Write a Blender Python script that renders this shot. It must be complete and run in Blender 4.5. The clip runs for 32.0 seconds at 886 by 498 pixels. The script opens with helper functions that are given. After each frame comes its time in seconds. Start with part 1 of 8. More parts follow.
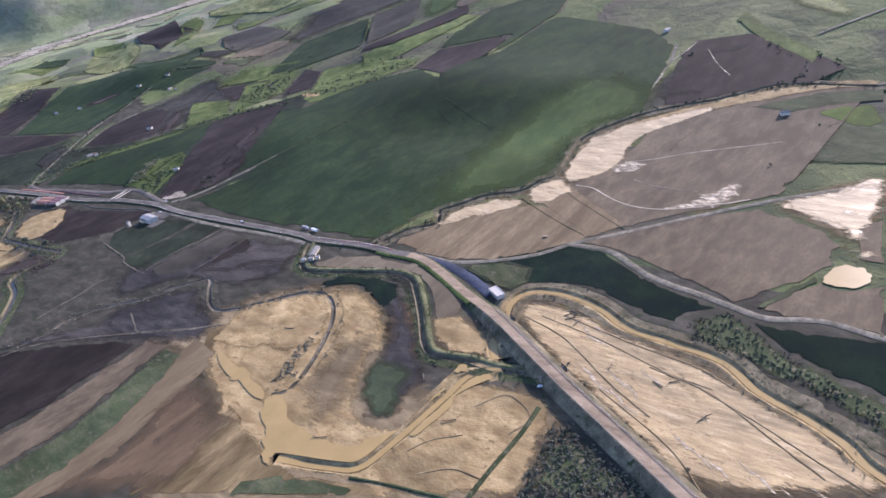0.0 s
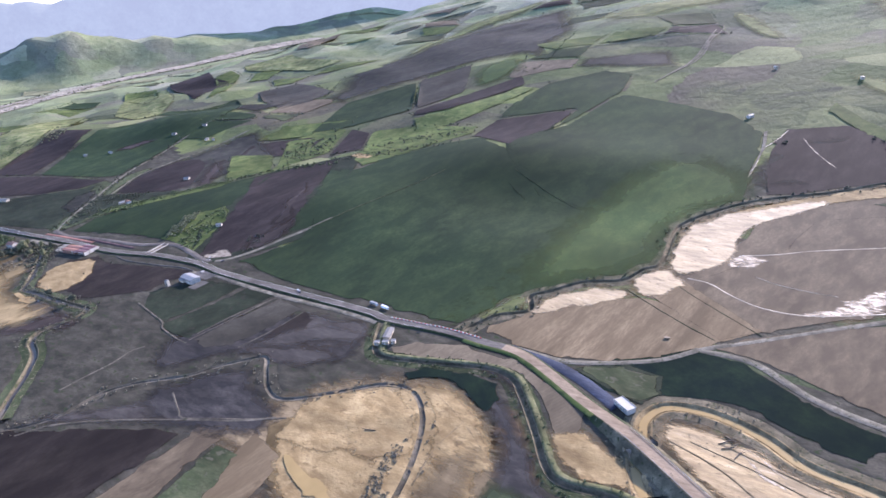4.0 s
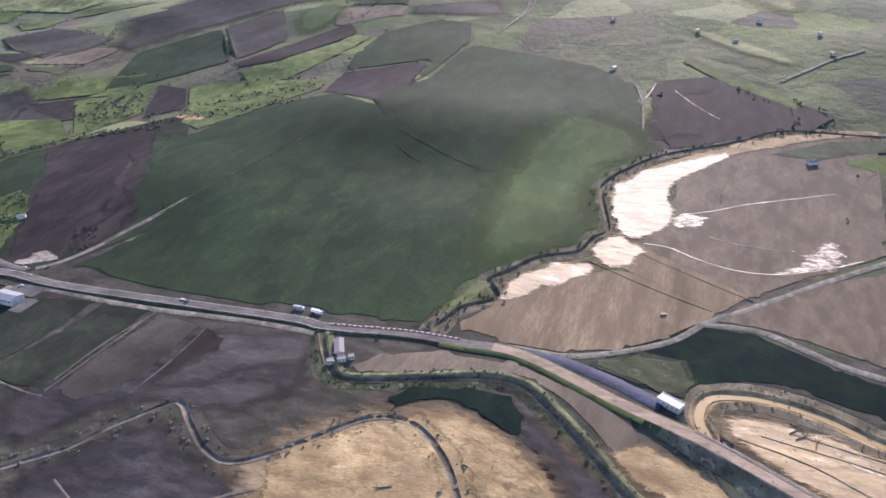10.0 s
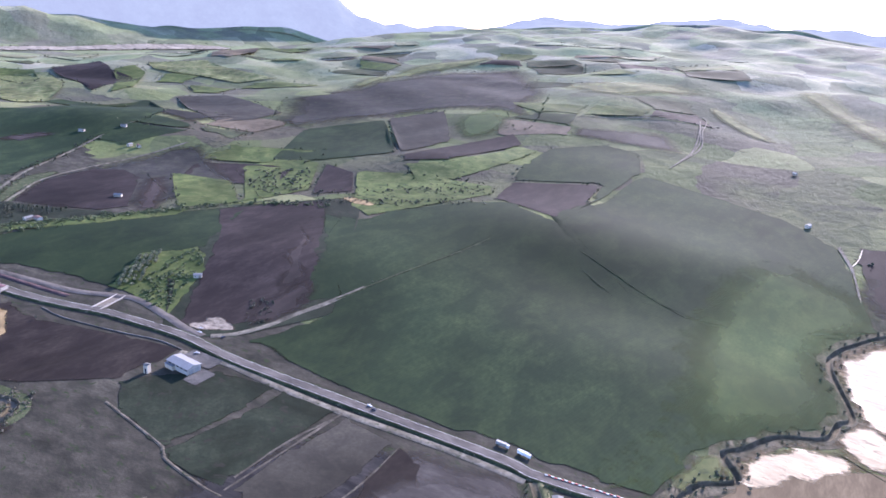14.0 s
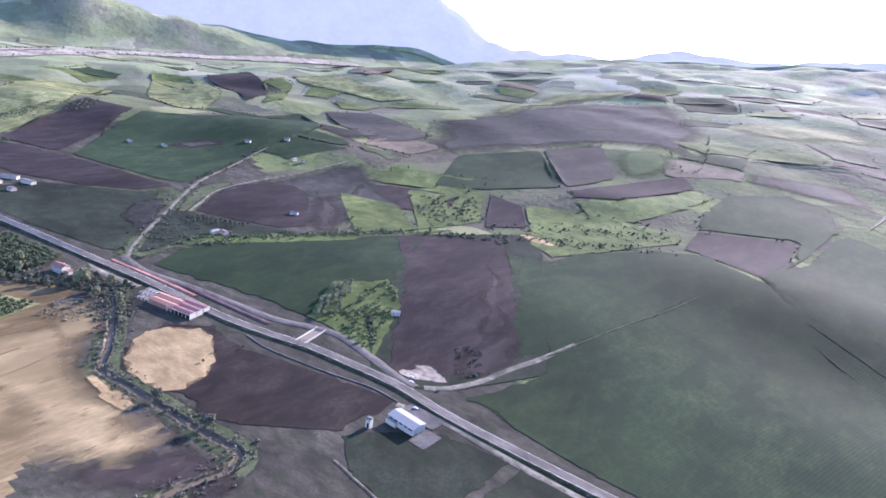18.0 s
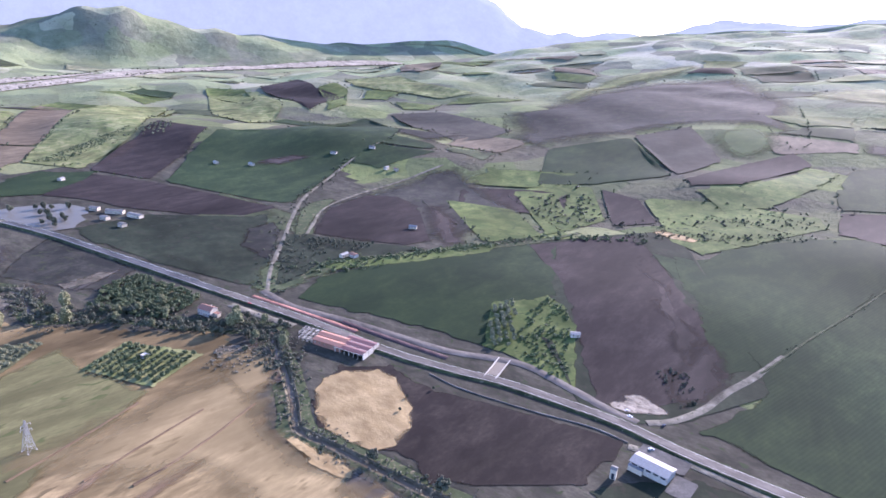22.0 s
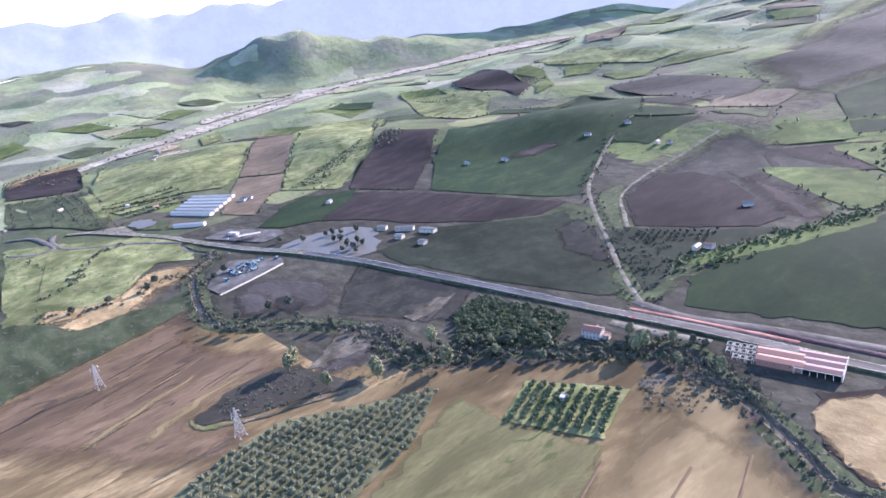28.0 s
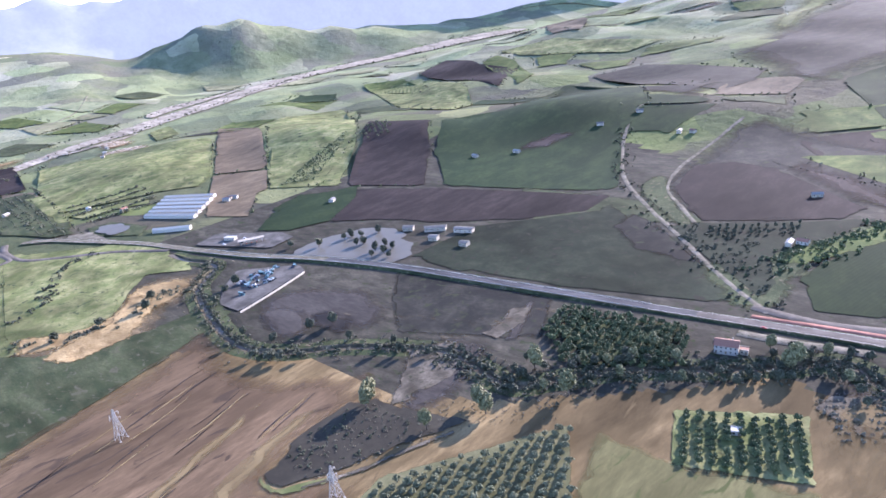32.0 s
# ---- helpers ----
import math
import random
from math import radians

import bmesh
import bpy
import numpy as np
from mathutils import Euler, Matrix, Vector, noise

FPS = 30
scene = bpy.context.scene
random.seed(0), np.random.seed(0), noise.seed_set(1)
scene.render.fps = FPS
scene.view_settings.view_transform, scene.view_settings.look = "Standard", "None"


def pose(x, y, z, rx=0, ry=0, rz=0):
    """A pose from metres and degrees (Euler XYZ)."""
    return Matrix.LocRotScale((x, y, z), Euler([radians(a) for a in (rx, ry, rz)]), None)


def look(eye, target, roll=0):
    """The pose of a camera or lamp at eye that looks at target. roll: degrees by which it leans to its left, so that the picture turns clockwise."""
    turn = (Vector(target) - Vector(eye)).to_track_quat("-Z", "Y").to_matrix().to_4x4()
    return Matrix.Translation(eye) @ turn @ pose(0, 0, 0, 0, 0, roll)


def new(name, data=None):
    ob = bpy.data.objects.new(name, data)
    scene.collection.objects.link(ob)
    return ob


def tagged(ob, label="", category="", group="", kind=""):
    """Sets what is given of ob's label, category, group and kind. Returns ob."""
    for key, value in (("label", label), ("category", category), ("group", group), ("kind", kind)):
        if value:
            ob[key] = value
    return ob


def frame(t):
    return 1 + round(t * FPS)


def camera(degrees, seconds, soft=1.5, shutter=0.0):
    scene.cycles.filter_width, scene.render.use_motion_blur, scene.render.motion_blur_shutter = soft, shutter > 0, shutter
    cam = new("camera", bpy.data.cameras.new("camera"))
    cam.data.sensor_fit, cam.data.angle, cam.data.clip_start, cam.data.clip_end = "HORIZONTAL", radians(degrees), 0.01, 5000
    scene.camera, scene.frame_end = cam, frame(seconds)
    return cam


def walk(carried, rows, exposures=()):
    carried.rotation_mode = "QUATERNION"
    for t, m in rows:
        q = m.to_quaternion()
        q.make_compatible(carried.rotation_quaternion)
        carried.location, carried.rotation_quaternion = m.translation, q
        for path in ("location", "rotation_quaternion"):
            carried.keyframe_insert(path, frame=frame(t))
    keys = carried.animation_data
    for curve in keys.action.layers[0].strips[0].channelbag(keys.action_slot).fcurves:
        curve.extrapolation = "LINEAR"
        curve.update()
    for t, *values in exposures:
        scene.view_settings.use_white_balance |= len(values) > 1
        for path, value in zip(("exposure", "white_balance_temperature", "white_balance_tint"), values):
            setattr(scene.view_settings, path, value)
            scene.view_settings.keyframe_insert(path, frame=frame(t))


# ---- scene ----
cam = camera(66.2, 32.0, soft=1.6)
METRES, EYE, TILT, LEAN, TURN = 1200.0, 355.7, -28.923, 10.185, 37.336
ROWS = [
    (0.0, 0.00000, -0.00007, -0.00018, 0.00, 0.00, -0.00),
    (0.5, -0.01093, 0.01001, 0.00157, -0.04, 0.03, 0.49),
    (1.0, -0.02189, 0.02025, 0.00344, 0.60, 1.65, 0.65),
    (1.5, -0.03285, 0.03056, 0.00525, 0.66, 3.34, -0.33),
    (2.0, -0.04369, 0.04093, 0.00703, 0.47, 5.64, -0.58),
    (2.5, -0.05436, 0.05138, 0.00881, 0.23, 5.90, -0.98),
    (4.5, -0.09511, 0.09431, 0.01642, -1.13, 6.62, -5.14),
    (5.0, -0.10534, 0.10497, 0.01839, -2.16, 8.06, -6.01),
    (5.5, -0.11560, 0.11555, 0.02038, -3.65, 8.80, -5.85),
    (6.0, -0.12583, 0.12601, 0.02238, -5.07, 9.20, -5.22),
    (6.5, -0.13598, 0.13636, 0.02444, -5.76, 8.46, -4.74),
    (7.0, -0.14610, 0.14661, 0.02660, -6.65, 6.72, -3.31),
    (7.5, -0.15627, 0.15685, 0.02889, -9.58, 6.31, -0.52),
    (8.0, -0.16658, 0.16716, 0.03132, -13.72, 3.42, -0.29),
    (8.5, -0.17701, 0.17761, 0.03387, -15.74, 1.79, 0.46),
    (9.0, -0.18753, 0.18820, 0.03644, -17.05, 1.12, 1.11),
    (9.5, -0.19810, 0.19888, 0.03894, -18.07, 0.76, 1.28),
    (10.0, -0.20870, 0.20964, 0.04125, -19.30, 2.39, 1.76),
    (10.5, -0.21938, 0.22050, 0.04337, -20.38, 4.36, 1.96),
    (11.0, -0.23015, 0.23149, 0.04528, -21.41, 5.51, 1.40),
    (11.5, -0.24102, 0.24259, 0.04699, -21.49, 7.25, 0.10),
    (12.0, -0.25193, 0.25371, 0.04851, -18.44, 8.60, -3.14),
    (12.5, -0.26291, 0.26471, 0.04992, -17.09, 9.97, -5.10),
    (13.0, -0.27407, 0.27547, 0.05134, -15.84, 10.95, -7.17),
    (13.5, -0.28551, 0.28599, 0.05280, -14.38, 11.19, -8.27),
    (15.5, -0.33475, 0.32585, 0.05887, -16.65, 11.18, -14.96),
    (16.0, -0.34735, 0.33534, 0.05997, -14.14, 11.83, -16.43),
    (16.5, -0.36007, 0.34465, 0.06088, -11.98, 11.97, -16.59),
    (17.0, -0.37295, 0.35376, 0.06160, -10.66, 11.97, -16.47),
    (17.5, -0.38605, 0.36267, 0.06216, -9.59, 11.98, -16.20),
    (18.0, -0.39933, 0.37136, 0.06259, -8.35, 11.57, -16.14),
    (18.5, -0.41277, 0.37982, 0.06293, -7.45, 9.86, -15.72),
    (19.0, -0.42635, 0.38803, 0.06319, -6.48, 8.47, -14.01),
    (19.5, -0.44008, 0.39600, 0.06340, -6.02, 7.97, -12.96),
    (20.0, -0.45395, 0.40375, 0.06361, -6.13, 7.77, -12.73),
    (20.5, -0.46798, 0.41132, 0.06379, -6.18, 7.70, -12.09),
    (21.0, -0.48210, 0.41879, 0.06387, -7.44, 8.29, -11.14),
    (21.5, -0.49627, 0.42619, 0.06379, -6.02, 9.57, -11.81),
    (22.0, -0.51049, 0.43354, 0.06355, -5.13, 10.07, -12.43),
    (22.5, -0.52477, 0.44083, 0.06320, -4.54, 10.12, -12.44),
    (23.0, -0.53911, 0.44804, 0.06277, -1.39, 9.12, -12.50),
    (23.5, -0.55351, 0.45518, 0.06229, -0.13, 7.96, -12.31),
    (24.0, -0.56798, 0.46230, 0.06178, 1.34, 7.34, -11.27),
    (24.5, -0.58251, 0.46944, 0.06126, 4.12, 6.20, -10.34),
    (25.0, -0.59710, 0.47662, 0.06078, 5.67, 4.83, -9.45),
    (25.5, -0.61169, 0.48386, 0.06036, 6.81, 4.49, -8.53),
    (26.0, -0.62616, 0.49120, 0.06002, 9.20, 4.25, -8.31),
    (26.5, -0.64048, 0.49864, 0.05975, 10.38, 4.79, -7.88),
    (28.5, -0.69661, 0.52942, 0.05922, 8.02, 7.09, -7.33),
    (29.0, -0.71069, 0.53746, 0.05924, 7.93, 7.45, -7.17),
    (29.5, -0.72467, 0.54561, 0.05931, 8.35, 7.68, -7.14),
    (30.0, -0.73846, 0.55387, 0.05943, 7.59, 7.75, -6.86),
    (30.5, -0.75200, 0.56218, 0.05968, 6.83, 6.61, -6.42),
    (31.0, -0.76540, 0.57056, 0.06010, 5.03, 6.57, -5.93),
    (31.5, -0.77880, 0.57900, 0.06073, 3.23, 6.46, -5.27),
    (32.0, -0.79231, 0.58756, 0.06161, 2.92, 6.87, -5.56),
]
walk(cam, [(t, pose(0, 0, EYE, TILT, LEAN, TURN) @ pose(METRES * x, METRES * y, METRES * z, 90 + pitch, roll, yaw)) for t, x, y, z, yaw, pitch, roll in ROWS],
     [(0.0, 1.8, 6150, 29), (2.0, 1.86, 5950, 29), (5.0, 2.04, 5950, 29), (7.0, 2.02, 5850, 29), (9.0, 1.86, 6350, 30), (11.8, 1.9, 6000, 32), (13.4, 2.04, 5800, 33), (20.0, 2.33, 5750, 36), (23.0, 2.22, 5850, 34), (26.0, 2.31, 5780, 31), (32.0, 2.28, 5850, 30)])

# ---- light: a low sun behind the hills' side, hazy bright sky ----
SUN_AZ, SUN_EL = 0.5, 20.0
world = bpy.data.worlds.new("world")
scene.world = world
world.use_nodes = True
wt = world.node_tree
sky = wt.nodes.new("ShaderNodeTexSky")
sky.sky_type, sky.sun_disc = "NISHITA", False
sky.sun_elevation, sky.sun_rotation = radians(SUN_EL), radians(SUN_AZ)
sky.air_density, sky.dust_density, sky.ozone_density = 0.8, 0.3, 2.5
wt.nodes["Background"].inputs["Strength"].default_value = 0.15
wt.links.new(sky.outputs["Color"], wt.nodes["Background"].inputs["Color"])
sun = new("sun", bpy.data.lights.new("sun", "SUN"))
sun.data.energy, sun.data.angle, sun.data.color = 3.6, radians(0.6), (1.0, 0.93, 0.82)
sun.matrix_world = look((0, 0, 500), (-math.sin(radians(SUN_AZ)) * math.cos(radians(SUN_EL)) * 100,
                                      -math.cos(radians(SUN_AZ)) * math.cos(radians(SUN_EL)) * 100,
                                      500 - 100 * math.sin(radians(SUN_EL))))

# ---- materials ----
MATS = {}


def nodes_of(name):
    m = bpy.data.materials.new(name)
    m.use_nodes = True
    return m, m.node_tree.nodes, m.node_tree.links


def soil(key, dark, mid, light, rough=0.9, big=70.0, fine=1.5, turn=0.0, stretch=1.0, rows=0.0, row_power=0.25, bump=0.4, puddle=0.0, spec=0.04, fleck=None, patchy=0.45, soft=""):
    """Open ground: three tones mixed by noise at two scales, drill rows or furrows, relief, and puddles that shine."""
    m, n, l = nodes_of(key)
    b = n["Principled BSDF"]
    tc, mp = n.new("ShaderNodeTexCoord"), n.new("ShaderNodeMapping")
    l.new(tc.outputs["Object"], mp.inputs["Vector"])
    mp.inputs["Rotation"].default_value[2] = radians(turn)
    mp.inputs["Scale"].default_value = (1.0, stretch, 1.0)

    def wave(scale, detail=4.0, rough_=0.55, distort=0.0):
        t = n.new("ShaderNodeTexNoise")
        t.inputs["Scale"].default_value, t.inputs["Detail"].default_value = scale, detail
        t.inputs["Roughness"].default_value, t.inputs["Distortion"].default_value = rough_, distort
        l.new(mp.outputs["Vector"], t.inputs["Vector"])
        return t.outputs["Fac"]

    def mix(f, a, c):
        x = n.new("ShaderNodeMix")
        x.data_type = "RGBA"
        for s, v in ((x.inputs[0], f), (x.inputs[6], a), (x.inputs[7], c)):
            if hasattr(v, "is_output"):
                l.new(v, s)
            elif isinstance(v, tuple):
                s.default_value = (*v, 1)
            else:
                s.default_value = v
        return x.outputs[2]

    def band(v, lo, hi):
        r = n.new("ShaderNodeMapRange")
        r.inputs[1].default_value, r.inputs[2].default_value = lo, hi
        l.new(v, r.inputs[0])
        return r.outputs[0]

    large, small, grain = wave(1 / big, 5, 0.6, 0.6), wave(1 / (fine * 7), 6, 0.65, 0.3), wave(1 / fine, 4, 0.7)
    c = mix(band(large, 0.36, 0.62), dark, mid)
    c = mix(band(small, 0.42, 0.72), c, light)
    tone = n.new("ShaderNodeMapRange")
    tone.inputs[1].default_value, tone.inputs[2].default_value, tone.inputs[3].default_value, tone.inputs[4].default_value = 0.3, 0.7, 1 - patchy, 1 + patchy
    l.new(wave(0.35 / big, 4, 0.55, 1.2), tone.inputs[0])
    hs = n.new("ShaderNodeHueSaturation")
    l.new(tone.outputs[0], hs.inputs["Value"])
    l.new(c, hs.inputs["Color"])
    c = hs.outputs["Color"]
    c = mix(band(grain, 0.34, 0.66), mix(0.55, c, dark), c)
    if fleck:
        c = mix(band(wave(1 / (fine * 3), 3, 0.5, 1.0), 0.60, 0.68), c, fleck)
    relief = grain
    if rows:
        w = n.new("ShaderNodeTexWave")
        w.inputs["Scale"].default_value = 0.314 / rows
        w.inputs["Distortion"].default_value, w.inputs["Detail"].default_value, w.inputs["Detail Scale"].default_value = 1.6, 2.0, 0.4
        l.new(mp.outputs["Vector"], w.inputs["Vector"])
        pw = n.new("ShaderNodeMath")
        pw.operation = "MULTIPLY"
        pw.inputs[1].default_value = row_power
        l.new(w.outputs["Fac"], pw.inputs[0])
        c = mix(pw.outputs[0], c, dark)
        relief = mix(0.5, grain, w.outputs["Color"])
    l.new(c, b.inputs["Base Color"])
    bp = n.new("ShaderNodeBump")
    bp.inputs["Strength"].default_value, bp.inputs["Distance"].default_value = bump, 0.5
    l.new(relief, bp.inputs["Height"])
    l.new(bp.outputs["Normal"], b.inputs["Normal"])
    b.inputs["Roughness"].default_value = rough
    b.inputs["Specular IOR Level"].default_value = spec
    at, ra, mu, al = n.new("ShaderNodeAttribute"), n.new("ShaderNodeMapRange"), n.new("ShaderNodeMath"), n.new("ShaderNodeMapRange")
    at.attribute_name = "rim"
    mu.operation = "MULTIPLY"
    ra.clamp = False
    ra.inputs[1].default_value, ra.inputs[2].default_value = 0.32, 0.68
    ra.inputs[3].default_value, ra.inputs[4].default_value = (0.42, 1.7) if soft else (0.78, 1.25)
    l.new(wave(1 / 11.0 if soft else 1 / 7.0, 8, 0.72, 0.5), ra.inputs[0])
    l.new(ra.outputs[0], mu.inputs[0])
    l.new(at.outputs["Fac"], mu.inputs[1])
    al.inputs[1].default_value, al.inputs[2].default_value, al.inputs[3].default_value, al.inputs[4].default_value = 0.44, 0.56, 1.0, 0.0
    if soft == "ragged":
        al.inputs[1].default_value, al.inputs[2].default_value = 0.32, 0.72
    if soft == "wide":
        al.inputs[1].default_value, al.inputs[2].default_value = 0.08, 1.0
    l.new(mu.outputs[0], al.inputs[0])
    l.new(al.outputs[0], b.inputs["Alpha"])
    if puddle:
        r = n.new("ShaderNodeMapRange")
        r.inputs[1].default_value, r.inputs[2].default_value, r.inputs[3].default_value, r.inputs[4].default_value = 1 - puddle, 1 - puddle + 0.12, rough, 0.32
        l.new(small, r.inputs[0])
        l.new(r.outputs[0], b.inputs["Roughness"])
    MATS[key] = m
    return m


def paint(key, colour, rough=0.6, metal=0.0, vary=0.18, scale=0.8, bump=0.0, spec=0.4):
    """A built surface: one colour with dirt at two scales and a slight change from thing to thing."""
    m, n, l = nodes_of(key)
    b = n["Principled BSDF"]
    tc, t1, t2, r, x = (n.new("ShaderNode" + k) for k in ("TexCoord", "TexNoise", "TexNoise", "MapRange", "Mix"))
    t1.inputs["Scale"].default_value, t2.inputs["Scale"].default_value = scale, scale * 9
    t1.inputs["Detail"].default_value = t2.inputs["Detail"].default_value = 5
    oi, ad, hs = n.new("ShaderNodeObjectInfo"), n.new("ShaderNodeMath"), n.new("ShaderNodeHueSaturation")
    for t in (t1, t2):
        l.new(tc.outputs["Object"], t.inputs["Vector"])
    ad.operation = "ADD"
    l.new(t1.outputs["Fac"], ad.inputs[0])
    l.new(t2.outputs["Fac"], ad.inputs[1])
    r.inputs[1].default_value, r.inputs[2].default_value = 0.75, 1.3
    l.new(ad.outputs[0], r.inputs[0])
    x.data_type = "RGBA"
    l.new(r.outputs[0], x.inputs[0])
    x.inputs[6].default_value = (*colour, 1)
    x.inputs[7].default_value = (*[v * (1 - vary) * k for v, k in zip(colour, (0.96, 0.9, 0.8))], 1)
    mr = n.new("ShaderNodeMapRange")
    mr.inputs[3].default_value, mr.inputs[4].default_value = 0.82, 1.12
    l.new(oi.outputs["Random"], mr.inputs[0])
    l.new(mr.outputs[0], hs.inputs["Value"])
    l.new(x.outputs[2], hs.inputs["Color"])
    l.new(hs.outputs["Color"], b.inputs["Base Color"])
    b.inputs["Roughness"].default_value, b.inputs["Metallic"].default_value = rough, metal
    b.inputs["Specular IOR Level"].default_value = spec
    if bump:
        bp = n.new("ShaderNodeBump")
        bp.inputs["Strength"].default_value, bp.inputs["Distance"].default_value = bump, 0.1
        l.new(t2.outputs["Fac"], bp.inputs["Height"])
        l.new(bp.outputs["Normal"], b.inputs["Normal"])
    MATS[key] = m
    return m


def leaves(key, a, c):
    """Foliage: two greens by clump, and a change from tree to tree."""
    m, n, l = nodes_of(key)
    b = n["Principled BSDF"]
    ge, oi, ad, x = n.new("ShaderNodeNewGeometry"), n.new("ShaderNodeObjectInfo"), n.new("ShaderNodeMath"), n.new("ShaderNodeMix")
    ad.operation = "MULTIPLY_ADD"
    ad.inputs[1].default_value = 0.6
    l.new(ge.outputs["Random Per Island"], ad.inputs[0])
    h = n.new("ShaderNodeMath")
    h.operation = "MULTIPLY"
    h.inputs[1].default_value = 0.4
    l.new(oi.outputs["Random"], h.inputs[0])
    l.new(h.outputs[0], ad.inputs[2])
    x.data_type = "RGBA"
    l.new(ad.outputs[0], x.inputs[0])
    x.inputs[6].default_value, x.inputs[7].default_value = (*a, 1), (*c, 1)
    l.new(x.outputs[2], b.inputs["Base Color"])
    b.inputs["Roughness"].default_value, b.inputs["Specular IOR Level"].default_value = 0.75, 0.25
    MATS[key] = m


def water(key, colour, rough, gloss=0.2):
    m, n, l = nodes_of(key)
    b = n["Principled BSDF"]
    tc, t, x, bp = (n.new("ShaderNode" + k) for k in ("TexCoord", "TexNoise", "Mix", "Bump"))
    t.inputs["Scale"].default_value, t.inputs["Detail"].default_value, t.inputs["Distortion"].default_value = 0.05, 5, 1
    l.new(tc.outputs["Object"], t.inputs["Vector"])
    x.data_type = "RGBA"
    l.new(t.outputs["Fac"], x.inputs[0])
    x.inputs[6].default_value, x.inputs[7].default_value = (*colour, 1), (*[v * 0.7 for v in colour], 1)
    l.new(x.outputs[2], b.inputs["Base Color"])
    t2 = n.new("ShaderNodeTexNoise")
    t2.inputs["Scale"].default_value = 0.9
    l.new(tc.outputs["Object"], t2.inputs["Vector"])
    bp.inputs["Strength"].default_value, bp.inputs["Distance"].default_value = 0.06, 0.1
    l.new(t2.outputs["Fac"], bp.inputs["Height"])
    l.new(bp.outputs["Normal"], b.inputs["Normal"])
    b.inputs["Roughness"].default_value, b.inputs["IOR"].default_value = rough, 1.33
    b.inputs["Specular IOR Level"].default_value = gloss
    MATS[key] = m


# ground covers
# valley floor kept dark, with cloud shade put into its colour
soil("valley", (0.028, 0.027, 0.020), (0.047, 0.043, 0.032), (0.09, 0.079, 0.058), big=50, fine=3, stretch=1.8, turn=-20, puddle=0.3, fleck=(0.03, 0.04, 0.018))
# silt made darker still for the cloud shade on the valley floor
soil("darksilt", (0.019, 0.018, 0.018), (0.031, 0.029, 0.027), (0.068, 0.061, 0.053), big=45, fine=4, stretch=2.6, turn=-25, puddle=0.32, soft="wide")
soil("crop", (0.0129, 0.0218, 0.0115), (0.0215, 0.0361, 0.0164), (0.0361, 0.0538, 0.0213), big=230, fine=4, turn=24, stretch=0.6, rows=3.0, row_power=0.08, bump=0.25, spec=0.035)
soil("brightcrop", (0.035, 0.055, 0.014), (0.062, 0.088, 0.02), (0.10, 0.12, 0.03), big=70, fine=2.2, turn=24, stretch=0.6, rows=3.0, row_power=0.2, bump=0.3)
# lighter copy of crop, with sunlight put into its colour
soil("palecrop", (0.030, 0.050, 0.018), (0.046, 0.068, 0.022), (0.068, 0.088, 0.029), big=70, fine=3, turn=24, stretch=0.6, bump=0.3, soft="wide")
soil("darkcrop", (0.005, 0.010, 0.009), (0.008, 0.014, 0.011), (0.014, 0.024, 0.013), big=120, fine=4, turn=20, bump=0.2, spec=0.015, rough=0.95)
soil("meadow", (0.044, 0.064, 0.020), (0.078, 0.100, 0.030), (0.140, 0.148, 0.052), big=50, fine=3, turn=10, bump=0.5, fleck=(0.038, 0.052, 0.02), patchy=0.5)
# brighter copy of meadow: the sun on these fields is in the colour
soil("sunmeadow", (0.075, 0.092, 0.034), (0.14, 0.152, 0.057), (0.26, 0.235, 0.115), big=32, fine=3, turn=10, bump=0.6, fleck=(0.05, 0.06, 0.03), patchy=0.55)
# grass slopes whose sunlit brightness is painted into the colour
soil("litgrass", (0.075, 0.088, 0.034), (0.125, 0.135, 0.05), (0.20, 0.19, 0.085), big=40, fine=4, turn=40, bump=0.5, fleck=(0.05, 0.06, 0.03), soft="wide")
# far plots made pale, with the haze put into their colour
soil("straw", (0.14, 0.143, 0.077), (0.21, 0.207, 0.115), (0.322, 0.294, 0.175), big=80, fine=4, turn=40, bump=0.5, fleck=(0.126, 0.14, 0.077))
soil("pasture", (0.030, 0.040, 0.020), (0.048, 0.058, 0.027), (0.085, 0.085, 0.045), big=45, fine=3.5, turn=15, stretch=1.8, bump=0.5, fleck=(0.075, 0.07, 0.045), patchy=0.55)
soil("plough", (0.0181, 0.0138, 0.0129), (0.0267, 0.0206, 0.0189), (0.0464, 0.037, 0.0318), big=70, fine=2.6, turn=75, stretch=0.4, bump=0.4, patchy=0.5)
# darker copy of plough, with cloud shade put into the colour
soil("wetplough", (0.0146, 0.0112, 0.0101), (0.0215, 0.0172, 0.0147), (0.0396, 0.0318, 0.0248), big=60, fine=3, turn=75, stretch=0.5, bump=0.4)
soil("fallow", (0.0172, 0.0172, 0.0148), (0.0296, 0.0281, 0.0242), (0.0546, 0.0515, 0.039), big=140, fine=4, turn=70, bump=0.5, patchy=0.6, fleck=(0.0351, 0.0406, 0.0218), soft="wide")
soil("soil", (0.08036, 0.06396, 0.04264), (0.1148, 0.09184, 0.05986), (0.164, 0.1328, 0.0861), big=70, fine=3, turn=35, stretch=0.5, rows=2.8, row_power=0.05, bump=0.3)
soil("furrow", (0.0938, 0.0683, 0.0396), (0.148, 0.109, 0.0634), (0.214, 0.161, 0.0942), big=80, fine=2.2, turn=-58, stretch=0.25, bump=0.3, patchy=0.3)
